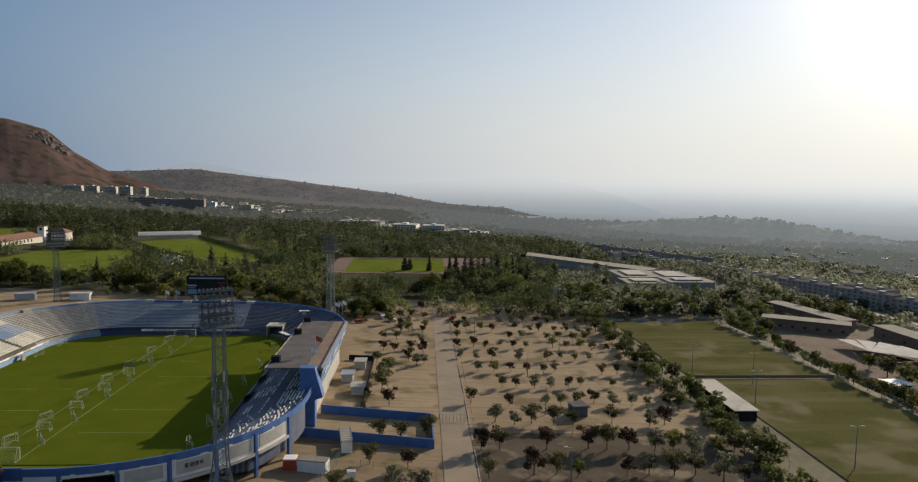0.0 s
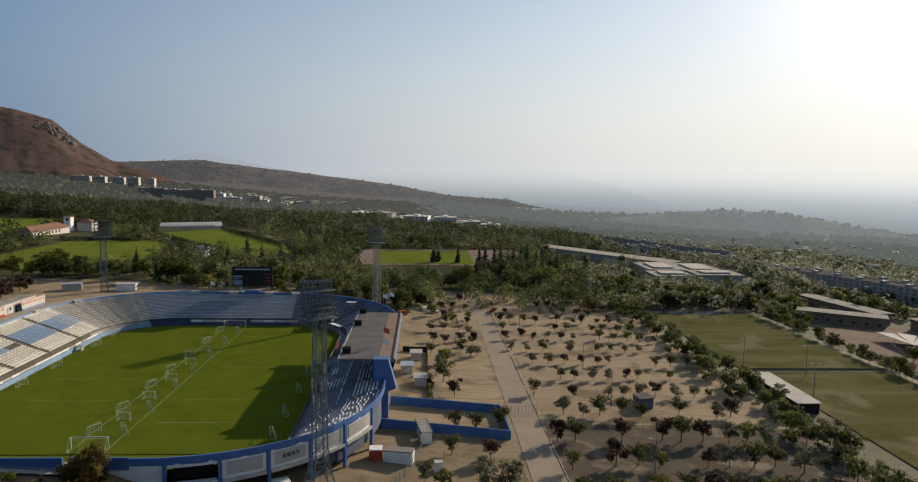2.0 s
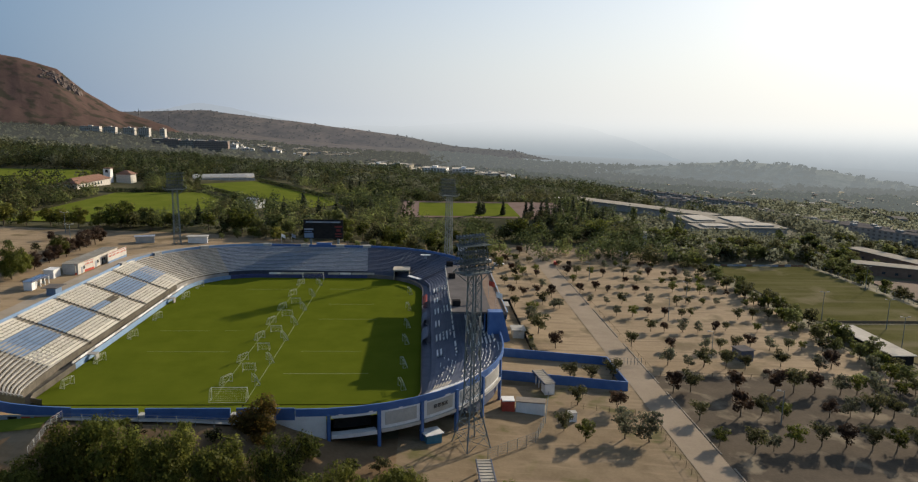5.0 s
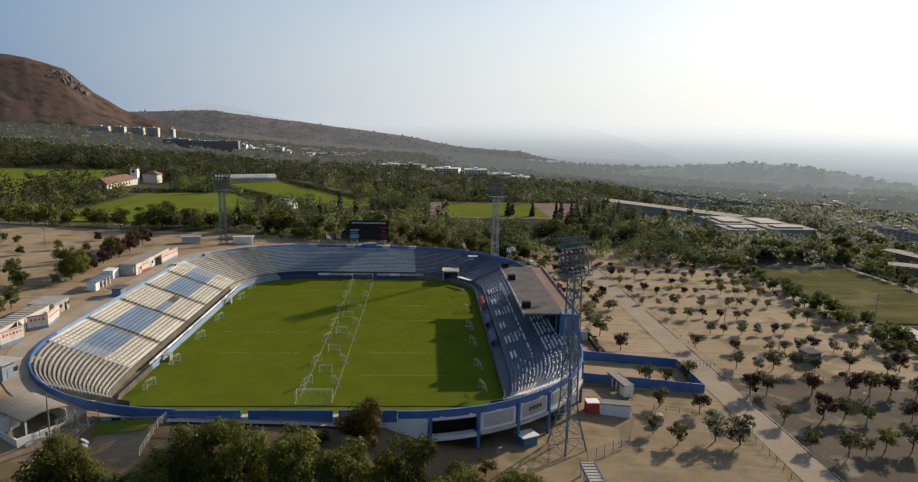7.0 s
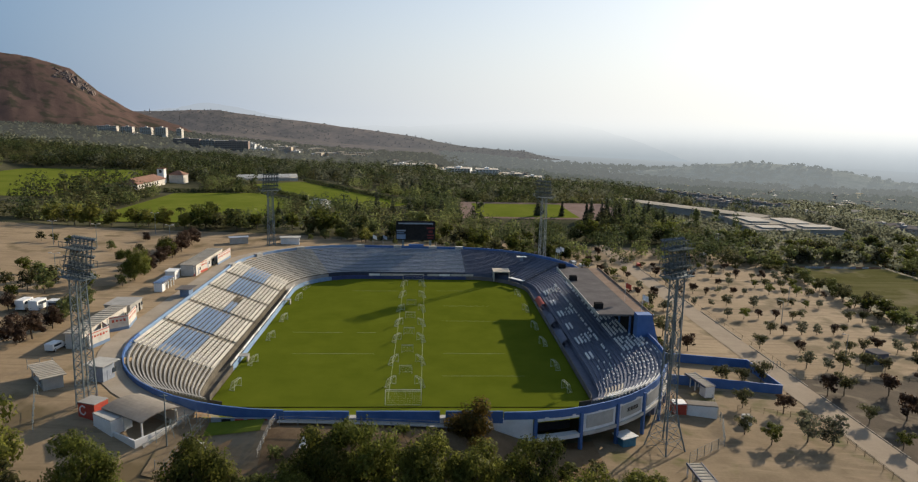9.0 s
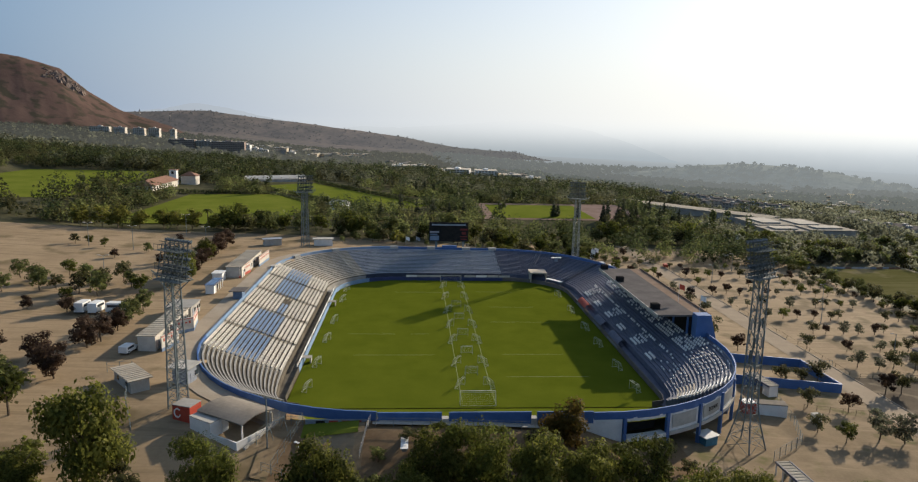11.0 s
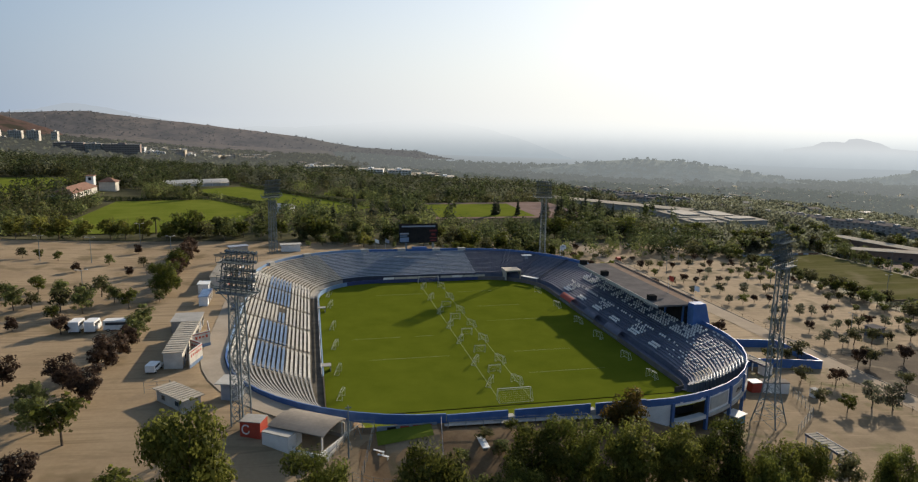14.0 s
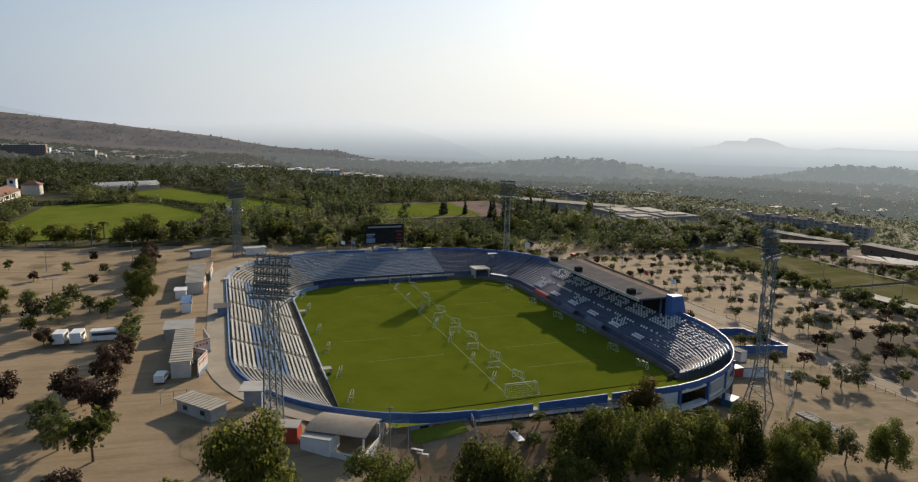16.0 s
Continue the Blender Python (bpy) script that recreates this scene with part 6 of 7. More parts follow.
for x0, x1, z0, z1 in ((-317, -289, -23.2, -8.2), (-351, -322, -21.4, -10.9), (-284, -267, -26.7, -15.3), (-259, -234, -37.3, -28.5), (-304, -286, -32.0, -23.2), (-365, -355, -17.9, -10.0), (-251, -224, -30.2, -22.3), (-220, -193, -35.5, -27.6), (-387, -368, -10.9, -3.8), (-207, -180, -42.6, -34.6)):
    far_block("pale terraced housing at the foot of the ridge", x0, x1, z0, z1, 1300 + rnd.uniform(-30, 40), 16, rnd.choice((WHITE, WHITE, BEIGE)), max(3, round((x1 - x0) / 5)), rnd.uniform(-8, 8), "terraced_house", "house")
for x0, x1, z0, z1, wall in ((-50, -22, -25, -15, WHITE), (-18, 12, -26, -15, PALE), (34, 74, -28, -19, WHITE), (84, 120, -31, -20.5, WHITE), (132, 160, -38, -27, PALE), (158, 188, -42, -30, WHITE), (20, 34, -27, -21, BEIGE), (118, 134, -36, -28, BEIGE)):
    far_block("low wide building with a pale flat roof among trees", x0, x1, z0, z1, 900 + rnd.uniform(-15, 15), 34, wall, max(4, round((x1 - x0) / 5)), rnd.uniform(-14, 14), "school_building", "building", ROOFPALE)
hs = [house("house", "distant pale house among trees", "house", -7, -5, 7, 5, 0, 4.5, w_, r_, 0.5, p_) for w_, r_, p_ in ((BEIGE, TIN, 1.6), (PALE, CONCRETE, 0.0), (CONCRETE, SHEET, 1.2))]
for n, h_ in enumerate(hs):
    h_.matrix_basis = pose(60 + 40 * n, 1010 + 20 * n, land(60 + 40 * n, 1010 + 20 * n), 0, 0, 30 * n)
for i in range(150):
    if i < 50:
        x, y = rnd.uniform(-560, -120), rnd.uniform(1280, 1750)
    elif i < 85:
        x, y = rnd.uniform(-60, 220), rnd.uniform(900, 1120)
    else:
        x, y = rnd.uniform(420, 900), rnd.uniform(420, 1300)
    o = copy_thing(rnd.choice(hs), pose(x, y, land(x, y) + (4 if i < 50 else 1.5), 0, 0, rnd.uniform(0, 180)))
    o.scale = (rnd.uniform(0.7, 1.8) * (1.7 if i < 50 else 1.0), rnd.uniform(0.8, 1.4), rnd.uniform(0.8, 1.3))
house("house", "white house with a shallow pitched roof behind the pitch", "house", -58.5, 190, -50.5, 198, land(-54, 194), 4.2, WHITE, PALE, 0.5, 1.4, 0, 60)
# villa above the training pitch
villa = thing("villa", "white villa with low terracotta tiled roofs and a square tower", "villa", at=pose(-176, 265, land(-176, 265)))
for x0, y0, x1, y1, z, p_ in ((-7, -30, 6, 16, 3.2, 3.2), (0.6, 32, 12, 43, 4.2, 2.8)):
    part("wall", block(x0 + 0.8, y0 + 0.8, -2, x1 - 0.8, y1 - 0.8, z), LIME, villa)
    bm = bmesh.new()
    cx, cy = (x0 + x1) / 2, (y0 + y1) / 2
    dx, dy = (max(0, (x1 - x0) / 2 - 5), 0) if x1 - x0 > y1 - y0 else (0, max(0, (y1 - y0) / 2 - 5))
    base = [bm.verts.new(p) for p in ((x0, y0, z), (x1, y0, z), (x1, y1, z), (x0, y1, z))]
    ridge_ = [bm.verts.new((cx - dx, cy - dy - 0.01, z + p_)), bm.verts.new((cx + dx + 0.01, cy + dy, z + p_))]
    if dx:
        fs = ((0, 1, 5, 4), (1, 2, 5), (2, 3, 4, 5), (3, 0, 4))
    else:
        fs = ((0, 1, 4), (1, 2, 5, 4), (2, 3, 5), (3, 0, 4, 5))
    vv = base + ridge_
    for q in fs:
        bm.faces.new([vv[k] for k in q])
    bm.faces.new(base[::-1])
    part("roof", bm, TILE, villa)
part("tower", block(-4, 26, -2, 0.5, 30.5, 8.6), WHITE, villa)
part("tower_roof", block(-4.4, 25.6, 8.6, 0.9, 30.9, 9.0), TILE, villa)
# black patch painted for the shade inside the belfry
part("belfry_shade", block(-2.6, 25.95, 6.0, -0.9, 26.0, 7.9), DARK, villa)
for i in range(8):
    part("window", block(5.18, -26.5 + i * 4.0, 0.6, 5.26, -25.0 + i * 4.0, 2.5), GLASS, villa)
for i in range(3):
    part("window", block(-4.4 + i * 3.4, -29.26, 0.8, -3.0 + i * 3.4, -29.18, 2.4), GLASS, villa)
tent = thing("marquee", "long white ridged marquee beside the pitch", "marquee", at=pose(-130, 398, land(-130, 398), 0, 0, 22))
TENTCLOTH = leaves("tent_fabric", (0.74, 0.73, 0.70), (0.80, 0.79, 0.76), 0.0, 0.5, 0.1)
for i in range(7):
    x = -24.5 + i * 7
    bm = bmesh.new()
    strip(bm, [[(x + 0.1, y_, z_ - 0.12) for y_, z_ in ((-7, 3.0), (-3.5, 4.5), (0, 5.4), (3.5, 4.5), (7, 3.0))], [(x + 3.5, y_, z_) for y_, z_ in ((-7, 3.0), (-3.5, 4.3), (0, 5.2), (3.5, 4.3), (7, 3.0))], [(x + 6.9, y_, z_ - 0.12) for y_, z_ in ((-7, 3.0), (-3.5, 4.5), (0, 5.4), (3.5, 4.5), (7, 3.0))]])
    part("canopy", bm, TENTCLOTH, tent)
    for y_ in (-6.9, 6.9):
        part("post", block(x + 0.1, y_ - 0.12, -1, x + 0.34, y_ + 0.12, 2.95), WHITE, tent)
part("wall", block(-24.4, -6.2, -1, 24.4, 6.2, 2.2), PALE, tent)

# ---- details: promenade on the left ----
bm = bmesh.new()
idx = list(range(40, 70))
rows_ = []
for off in (0.15, 1.5, 3.2, 4.8):
    row = []
    for i in idx:
        p, q = OUTER[i], INNER[i]
        o = p + (p - q).normalized() * off
        row.append((o.x, o.y, land(o.x, o.y) + 0.12))
    rows_.append(row)
strip(bm, rows_)
tagged(part("pavement", bm, APRON), "worn concrete walkway curving round the bowl", "walkway", kind="structure")


def slab_house(label, x0, y0, x1, y1, z, h, wall, roof, category="building", turn=0.0, ribs=0, doors=0, name="service_building", over=0.25):
    """A flat-roofed hut: four walls with a parapet, a ribbed roof sheet, doors and windows in recessed frames."""
    cx, cy, a, b = (x0 + x1) / 2, (y0 + y1) / 2, (x1 - x0) / 2, (y1 - y0) / 2
    top = thing(name, label, category, at=pose(cx, cy, z, 0, 0, turn))
    for p in ((-a, -b, -a + 0.18, b), (a - 0.18, -b, a, b), (-a + 0.18, -b, a - 0.18, -b + 0.18), (-a + 0.18, b - 0.18, a - 0.18, b)):
        part("wall", block(p[0], p[1], -1.2, p[2], p[3], h), wall, top)
    part("roof", block(-a - over, -b - over, h, a + over, b + over, h + 0.14), roof, top)
    for i in range(ribs):
        y = -b + 2 * b * (i + 0.5) / ribs
        part("roof_rib", block(-a - over, y - 0.09, h + 0.14, a + over, y + 0.09, h + 0.24), roof, top)
    for i in range(doors):
        y = -b + 2 * b * (i + 0.5) / doors
        dr = part("door", block(a - 0.02, y - 0.45, 0, a + 0.05, y + 0.45, 2.0), DARK if i % 2 else SLATE, top)
        part("handle", block(a + 0.05, y + 0.28, 0.95, a + 0.1, y + 0.36, 1.1), GALV, dr, "small metal handle")
        wd = part("window", block(a - 0.02, y + 0.9, 1.1, a + 0.04, y + 1.9, 2.0), GLASS, top)
        part("sill", block(a - 0.02, y + 0.85, 1.02, a + 0.12, y + 1.95, 1.1), PALE, wd, "pale sill")
        part("window", block(-a - 0.04, y - 0.5, 1.2, -a + 0.02, y + 0.5, 2.0), GLASS, top)
    return top


slab_house("long white service building with a ribbed dusty roof", -70.0, -46.0, -66.5, -25.0, 8.5, 3.4, LIME, TIN, ribs=14, doors=5)
slab_house("low grey shelter with a flat concrete roof", -72.8, -22.4, -66.8, -15.4, 8.6, 2.8, CONCRETE, CONCRETE, doors=2)
slab_house("long white service building with a ribbed dusty roof", -70.0, 21.0, -65.4, 48.0, 8.6, 3.3, LIME, TIN, ribs=16, doors=6)
gate_portal("open ticket gate under a pale blue roof on white posts", -69.2, 5.5, 8.6, 0, 4.4, True, PALEBLUE)
slab_house("small white hut beside the service building", -72.6, 15.5, -69.8, 19.5, 8.6, 2.5, WHITE, WHITE, category="hut", name="hut")
slab_house("pale-walled ticket kiosk with a dusty ribbed roof", -65.8, -68.0, -62.6, -59.6, 8.1, 2.7, PALE, TIN, "kiosk", 41, ribs=9, doors=2, name="kiosk", over=0.5)
slab_house("dark refreshment kiosk under a broad white slab roof", -57.0, -63.2, -54.0, -60.2, 8.2, 3.3, SLATE, PALE, "kiosk", -15, name="kiosk", over=0.8, doors=1)
slab_house("blue press cabin with a flat roof on top of the stand", -61.7, -3.6, -59.3, -0.4, 8.4, 2.3, SKYBLUE, ROOF, "cabin", 0, name="cabin", over=0.9)
red_kiosk = slab_house("small bright red kiosk at the foot of a mast", -52.6, -76.3, -49.2, -73.4, 7.2, 2.5, RED, CONCRETE, "kiosk", -20, name="kiosk", over=0.05)
bm = bmesh.new()
for i in range(10):
    a0, a1 = radians(40 + 30 * i), radians(40 + 30 * (i + 1))
    beam(bm, (-0.7 + 0.62 * math.cos(a0), -1.49, 1.3 + 0.75 * math.sin(a0)), (-0.7 + 0.62 * math.cos(a1), -1.49, 1.3 + 0.75 * math.sin(a1)), 0.06, 0.22)
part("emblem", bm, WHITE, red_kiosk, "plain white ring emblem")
slab_house("plain white-walled hut beside the pavilion", -48.9, -79.8, -43.9, -76.2, 5.9, 2.9, WHITE, PALE, "hut", -35, name="hut", over=0.05)
slab_house("white cabin with a long flat roof behind the terraces", -52.2, 78.6, -45.2, 81.6, 7.8, 2.8, WHITE, PALE, "cabin", 8, name="cabin", over=0.5, doors=2)
slab_house("white kiosk cluster behind the bend of the bowl", -70.8, 75.0, -64.3, 78.0, 8.6, 2.4, PALE, SLATE, "kiosk", 20, name="kiosk", over=0.4, doors=3)

# white advert walls in front of the service buildings, some with a red band
for label, pts in (("angled white advert wall with a plain face", ((-65.2, -46.2), (-63.6, -40.6), (-66.3, -37.6))), ("angled white advert wall", ((-66.3, -34.5), (-63.2, -32.0), (-64.6, -24.5))), ("white advert wall with a red band along the promenade", ((-63.8, 37.0), (-63.2, 49.5))), ("low white wall with a red foot", ((-66.0, 20.4), (-65.0, 30.0)))):
    w = thing("advert_wall", label, "wall")
    for p, q in zip(pts, pts[1:]):
        for zz, hh, m_, th, kind in ((10.2, 3.5, LIME, 0.2, "panel"), (8.85, 0.9, SKYBLUE, 0.26, "blue_foot"), (11.72, 0.16, RED, 0.26, "red_line")):
            bm = bmesh.new()
            beam(bm, (*p, zz), (*q, zz), th, hh)
            part(kind, bm, RED if kind == "blue_foot" and "red foot" in label else m_, w)
        p, q = Vector(p), Vector(q)
        n = max(3, round((q - p).length / 0.95))
        for i in range(n):
            a_, b_ = p.lerp(q, (i + 0.72) / (n + 1)), p.lerp(q, (i + 1.28) / (n + 1))
            bm = bmesh.new()
            beam(bm, (*a_, 10.9), (*b_, 10.9), 0.25, 0.62 - 0.14 * (i % 3))
            part("painted_bar", bm, RED, w, "plain red painted bar")

# pavilion with a vaulted roof and a white counter wall
pav = thing("pavilion", "open pavilion with a vaulted pale grey roof and white counter", "pavilion", at=pose(-42.4, -76.6, 5.9, 0, 0, -33))
bm = bmesh.new()
rows_ = []
for t in range(11):
    x = -5.2 + 10.4 * t / 10
    rows_.append([(x, y, 3.2 + 0.75 * math.cos(y / 3.6 * 1.35) + dz) for y, dz in [(-3.6 + 7.2 * k / 10, 0) for k in range(11)] + [(3.6 - 7.2 * k / 10, -0.14) for k in range(11)]])
strip(bm, rows_)
part("vaulted_roof", bm, SHEET, pav)
for x in (-4.6, 0, 4.6):
    for y in (-3.1, 3.1):
        part("post", block(x - 0.12, y - 0.12, -0.6, x + 0.12, y + 0.12, 3.4), WHITE, pav)
part("back_wall", block(-5.0, 3.0, -0.8, 5.0, 3.2, 2.8), BEIGE, pav)
part("counter", block(-1.0, -5.0, -0.6, 5.4, -4.75, 1.0), WHITE, pav)
part("counter", block(5.15, -4.75, -0.6, 5.4, 1.5, 1.0), WHITE, pav)
part("counter", block(-1.2, -5.0, -0.6, -1.0, -3.0, 1.0), WHITE, pav)

# small practice court below the parapet, dark screen wall, railings
sheet("court", -31.4, -80.2, -22.2, -76.5, LAWN, "small green artificial turf court", "court", 0.16, 1.0)
scr = thing("screen_wall", "dark painted screen wall with red panels at the court", "wall")
part("screen", block(-31.2, -76.35, 5.4, -21.0, -76.2, 7.3), SLATE, scr)
for i, x in enumerate((-29.5, -27.3, -25.2, -23.4)):
    part("red_panel", block(x, -76.42, 6.0, x + 1.5, -76.36, 7.1), RED if i else DARK, scr)


def fence(label, pts, h, gap, group="", wires=3, material=STEEL, name="fence", mesh_name="wire", post=0.08, up=0.0):
    """Posts on the ground along a line, with rails or wires between them."""
    top = thing(name, label, "fence", group)
    me_ = finish("post", block(-post / 2, -post / 2, -0.5, post / 2, post / 2, h), material)
    bm = bmesh.new()
    for p, q in zip(pts, pts[1:]):
        p, q = Vector(p), Vector(q)
        n = max(1, round((q - p).length / gap))
        last = None
        for i in range(n + 1):
            c_ = p.lerp(q, i / n)
            z = land(c_.x, c_.y) + up
            if i < n or q == Vector(pts[-1]):
                o = part("post", me_, material, top)
                o.location = (c_.x, c_.y, z)
            if last:
                for k in range(wires):
                    f = h * (k + 1) / wires - 0.05
                    beam(bm, (last[0], last[1], last[2] + f), (c_.x, c_.y, z + f), 0.035)
            last = (c_.x, c_.y, z)
    part(mesh_name, bm, material, top)
    return top


fence("pale railing beside the court steps", ((-20.4, -76.8), (-21.6, -85)), 1.3, 1.4, wires=4, material=PALE, name="railing", mesh_name="rail")
bm = bmesh.new()
strip(bm, [[(x, y, land(x, y) + 0.1) for x in range(-19, 12)] for y in (-76.25, -77.0, -77.8)])
tagged(part("pavement", bm, CONCRETE), "grey concrete walk along the foot of the parapet", "pavement", kind="structure")
fence("grey wire fence along the parapet walk", ((-19.5, -78.4), (11, -78.6)), 1.5, 3.0, wires=3)
fence("grey wire fence round the practice court", ((-38, -82), (-35.5, -76.2), (-31.6, -76.4), (-34.6, -88)), 2.2, 2.6)
fence("dark iron fence in front of the court", ((-36, -88), (-22, -90)), 1.8, 1.6)
fence("wire fence beside the ticket kiosk", ((-71, -58), (-66.8, -57), (-62, -72), (-58, -80)), 2.0, 2.5)
bm = bmesh.new()
strip(bm, [[(x, y, land(x, y) + 0.28) for x in range(-20, 13, 4)] for y in (-78.2, -77.2)])
tagged(part("pavement", bm, CONCRETE), "grey concrete kerb path below the parapet", "path", kind="structure")
sheet("pavement", -37.5, -89.5, -21.2, -76.9, DIRT, "trodden sandy yard round the practice court", "yard", 0.05, 1.5)
pole_ = thing("utility_pole", "tall thin grey pole beside the practice court", "pole", at=pose(-36.2, -82.5, land(-36.2, -82.5)))
bm = bmesh.new()
bmesh.ops.create_cone(bm, cap_ends=True, segments=8, radius1=0.14, radius2=0.09, depth=9.0, matrix=pose(0, 0, 4.2))
part("pole", bm, STEEL, pole_)
part("crossarm", block(-0.5, -0.05, 8.3, 0.5, 0.05, 8.45), STEEL, pole_)
swing = thing("swing_set", "steel A-frame swing set in the playground", "swing set", at=pose(-35.4, -79.0, land(-35.4, -79.0), 0, 0, 55))
for e in (-1.6, 1.6):
    for d in (-0.9, 0.9):
        bm = bmesh.new()
        beam(bm, (e, d, -0.2), (e, 0, 2.4), 0.08)
        part("leg", bm, STEEL, swing)
bm = bmesh.new()
beam(bm, (-1.75, 0, 2.4), (1.75, 0, 2.4), 0.09)
part("top_bar", bm, STEEL, swing)
for e in (-0.7, 0.7):
    bm = bmesh.new()
    for d in (-0.22, 0.22):
        beam(bm, (e + d, 0, 2.4), (e + d, 0, 0.55), 0.025)
    box(bm, e - 0.28, -0.12, 0.5, e + 0.28, 0.12, 0.55)
    part("swing_seat", bm, WOOD, swing)
rail_ = thing("kerb", "pale raised kerb along the playground", "kerb")
bm = bmesh.new()
beam(bm, (-39.6, -83.4, land(-39.6, -83.4) + 0.2), (-36.2, -76.4, land(-36.2, -76.4) + 0.25), 0.3, 0.6)
part("kerb_stone", bm, PALE, rail_)
for q, (x, y) in enumerate(((-31.4, -81.6), (-30.8, -82.7))):
    b_ = thing("bench", "plain white slatted bench on the court yard", "bench", at=pose(x, y, land(x, y) + 0.05, 0, 0, -38))
    for i in range(3):
        part("slat", block(-1.0, -0.2 + 0.15 * i, 0.4, 1.0, -0.09 + 0.15 * i, 0.45), WHITE, b_)
    for e in (-0.8, 0.8):
        part("leg", block(e - 0.06, -0.2, -0.1, e + 0.06, 0.2, 0.4), GALV, b_)
for x, y, k, sc in ((-14.1, -81.6, 1, 0.34), (-9, -80, 2, 0.3), (-18.6, -85.5, 0, 0.36), (-6.5, -81.8, 1, 0.38), (1, -80.6, 2, 0.32), (6, -82, 1, 0.36), (-12, -84.5, 3, 0.4), (21, -82.5, 2, 0.55), (27.5, -84, 2, 0.5), (32.5, -82, 1, 0.4)):
    plant(mid[k], x, y, sc * 1.3, x * 31, tall=0.7)
sl = thing("bench", "weathered white bench slab on the garden bank", "bench", at=pose(-14.6, -82.2, land(-14.6, -82.2), 0, 0, 0))
part("slab", block(-0.6, -2.8, 0.45, 0.6, 2.8, 0.6), WHITE, sl)
for y in (-2.2, 2.2):
    part("leg", block(-0.4, y - 0.1, -0.2, 0.4, y + 0.1, 0.45), CONCRETE, sl)

# ---- parked vehicles ----


def vehicle(kind_label, category, l, w, h, cab, body_mat, x, y, turn, name="truck"):
    """A simple van, truck, bus or car: body, windows, wheels."""
    top = thing(name, kind_label, category, at=pose(x, y, land(x, y) + 0.1, 0, 0, turn))
    bm = bmesh.new()
    prof = [(-l / 2, 0.35), (-l / 2, h * 0.96), (-l / 2 + 0.12, h), (l / 2 - cab, h), (l / 2 - cab * 0.55, h * (0.98 if cab < 0.6 else 0.6)), (l / 2, h * (0.9 if cab < 0.6 else 0.5)), (l / 2, 0.35)]
    strip(bm, [[(px, -w / 2, pz) for px, pz in prof], [(px, w / 2, pz) for px, pz in prof]])
    for s in (-1, 1):
        bm.faces.new([bm.verts.new((px, s * w / 2, pz)) for px, pz in prof])
    part("body", bm, body_mat, top)
    for s in (-1, 1):
        part("window", block(-l / 2 + 0.5, s * w / 2 - 0.02, h * 0.58, l / 2 - cab - 0.2, s * w / 2 + 0.02, h * 0.84), GLASS, top)
        for x_ in (-l * 0.32, l * 0.32):
            bm = bmesh.new()
            bmesh.ops.create_cone(bm, cap_ends=True, segments=14, radius1=0.36, radius2=0.36, depth=0.22, matrix=pose(x_, s * (w / 2 - 0.1), 0.3, 90))
            wh = part("wheel", bm, DARK, top)
            bm = bmesh.new()
            bmesh.ops.create_cone(bm, cap_ends=True, segments=10, radius1=0.2, radius2=0.18, depth=0.06, matrix=pose(x_, s * (w / 2 + 0.02), 0.3, 90))
            part("rim", bm, GALV, wh, "grey metal rim")
    return top


vehicle("white box truck parked under trees", "truck", 4.6, 2.2, 2.6, 0.9, WHITE, -93.6, -18.4, 86)
vehicle("white box truck parked under trees", "truck", 4.6, 2.2, 2.6, 0.9, WHITE, -90.3, -18.6, 86)
vehicle("long white coach parked beside trucks", "bus", 6.0, 2.3, 2.5, 0.4, WHITE, -84.9, -18.6, -3, "bus")
vehicle("small white pickup beside the service building", "pickup", 4.4, 1.8, 1.7, 1.6, WHITE, -71.6, -46.6, 80, "pickup")
for x, y, t, m_, lab in ((96.5, 100, 80, RED, "red"), (71, 92, 10, WHITE, "white"), (67, 97, 100, WHITE, "white"), (120, 134, 5, SLATE, "dark blue"), (136, 128, 95, WHITE, "white"), (58.5, 86, 30, RED, "red")):
    vehicle(lab + " car parked on the sandy ground", "car", 4.3, 1.75, 1.45, 1.5, m_, x, y, t, "car")

# ---- at the edge of the turf ----
ads = thing("advert_boards", "row of red and white advert boards above the pitch wall", "advert boards")
rnd = random.Random(31)
for i in range(21):
    y = -36 + i * 3.6
    part("board", block(-39.55, y, 1.27, -39.45, y + 3.4, 1.85), rnd.choice((PALE, WHITE, RED, WHITE, PALE, WHITE)), ads)
for y in (-29, 21.2):
    r_ = thing("ramp", "grey concrete access slab over the pitch wall", "ramp")
    part("slab", block(-39.8, y - 1.0, 1.3, -37.2, y + 1.0, 1.42), CONCRETE, r_)
    part("leg", block(-37.5, y - 0.9, 0, -37.25, y + 0.9, 1.3), CONCRETE, r_)
for y0, y1, m_ in ((14.5, 23.5, RED), (-4, 4, NAVY), (-20, -11, NAVY)):
    d_ = thing("dugout", "team bench shelter with a curved " + ("red and white" if m_ is RED else "dark blue") + " canopy", "dugout")
    bm = bmesh.new()
    strip(bm, [[(40.6 - 1.6 * math.cos(a), y, 0.6 + 1.9 * math.sin(a)) for a in [i * math.pi / 14 for i in range(8)]] for y in (y0, y1)])
    part("canopy", bm, m_, d_)
    part("seat", block(40.0, y0 + 0.2, 0.4, 40.5, y1 - 0.2, 0.85), NAVY, d_)
    part("front_rail", block(38.9, y0, 0.3, 39.0, y1, 0.8), STEEL, d_)
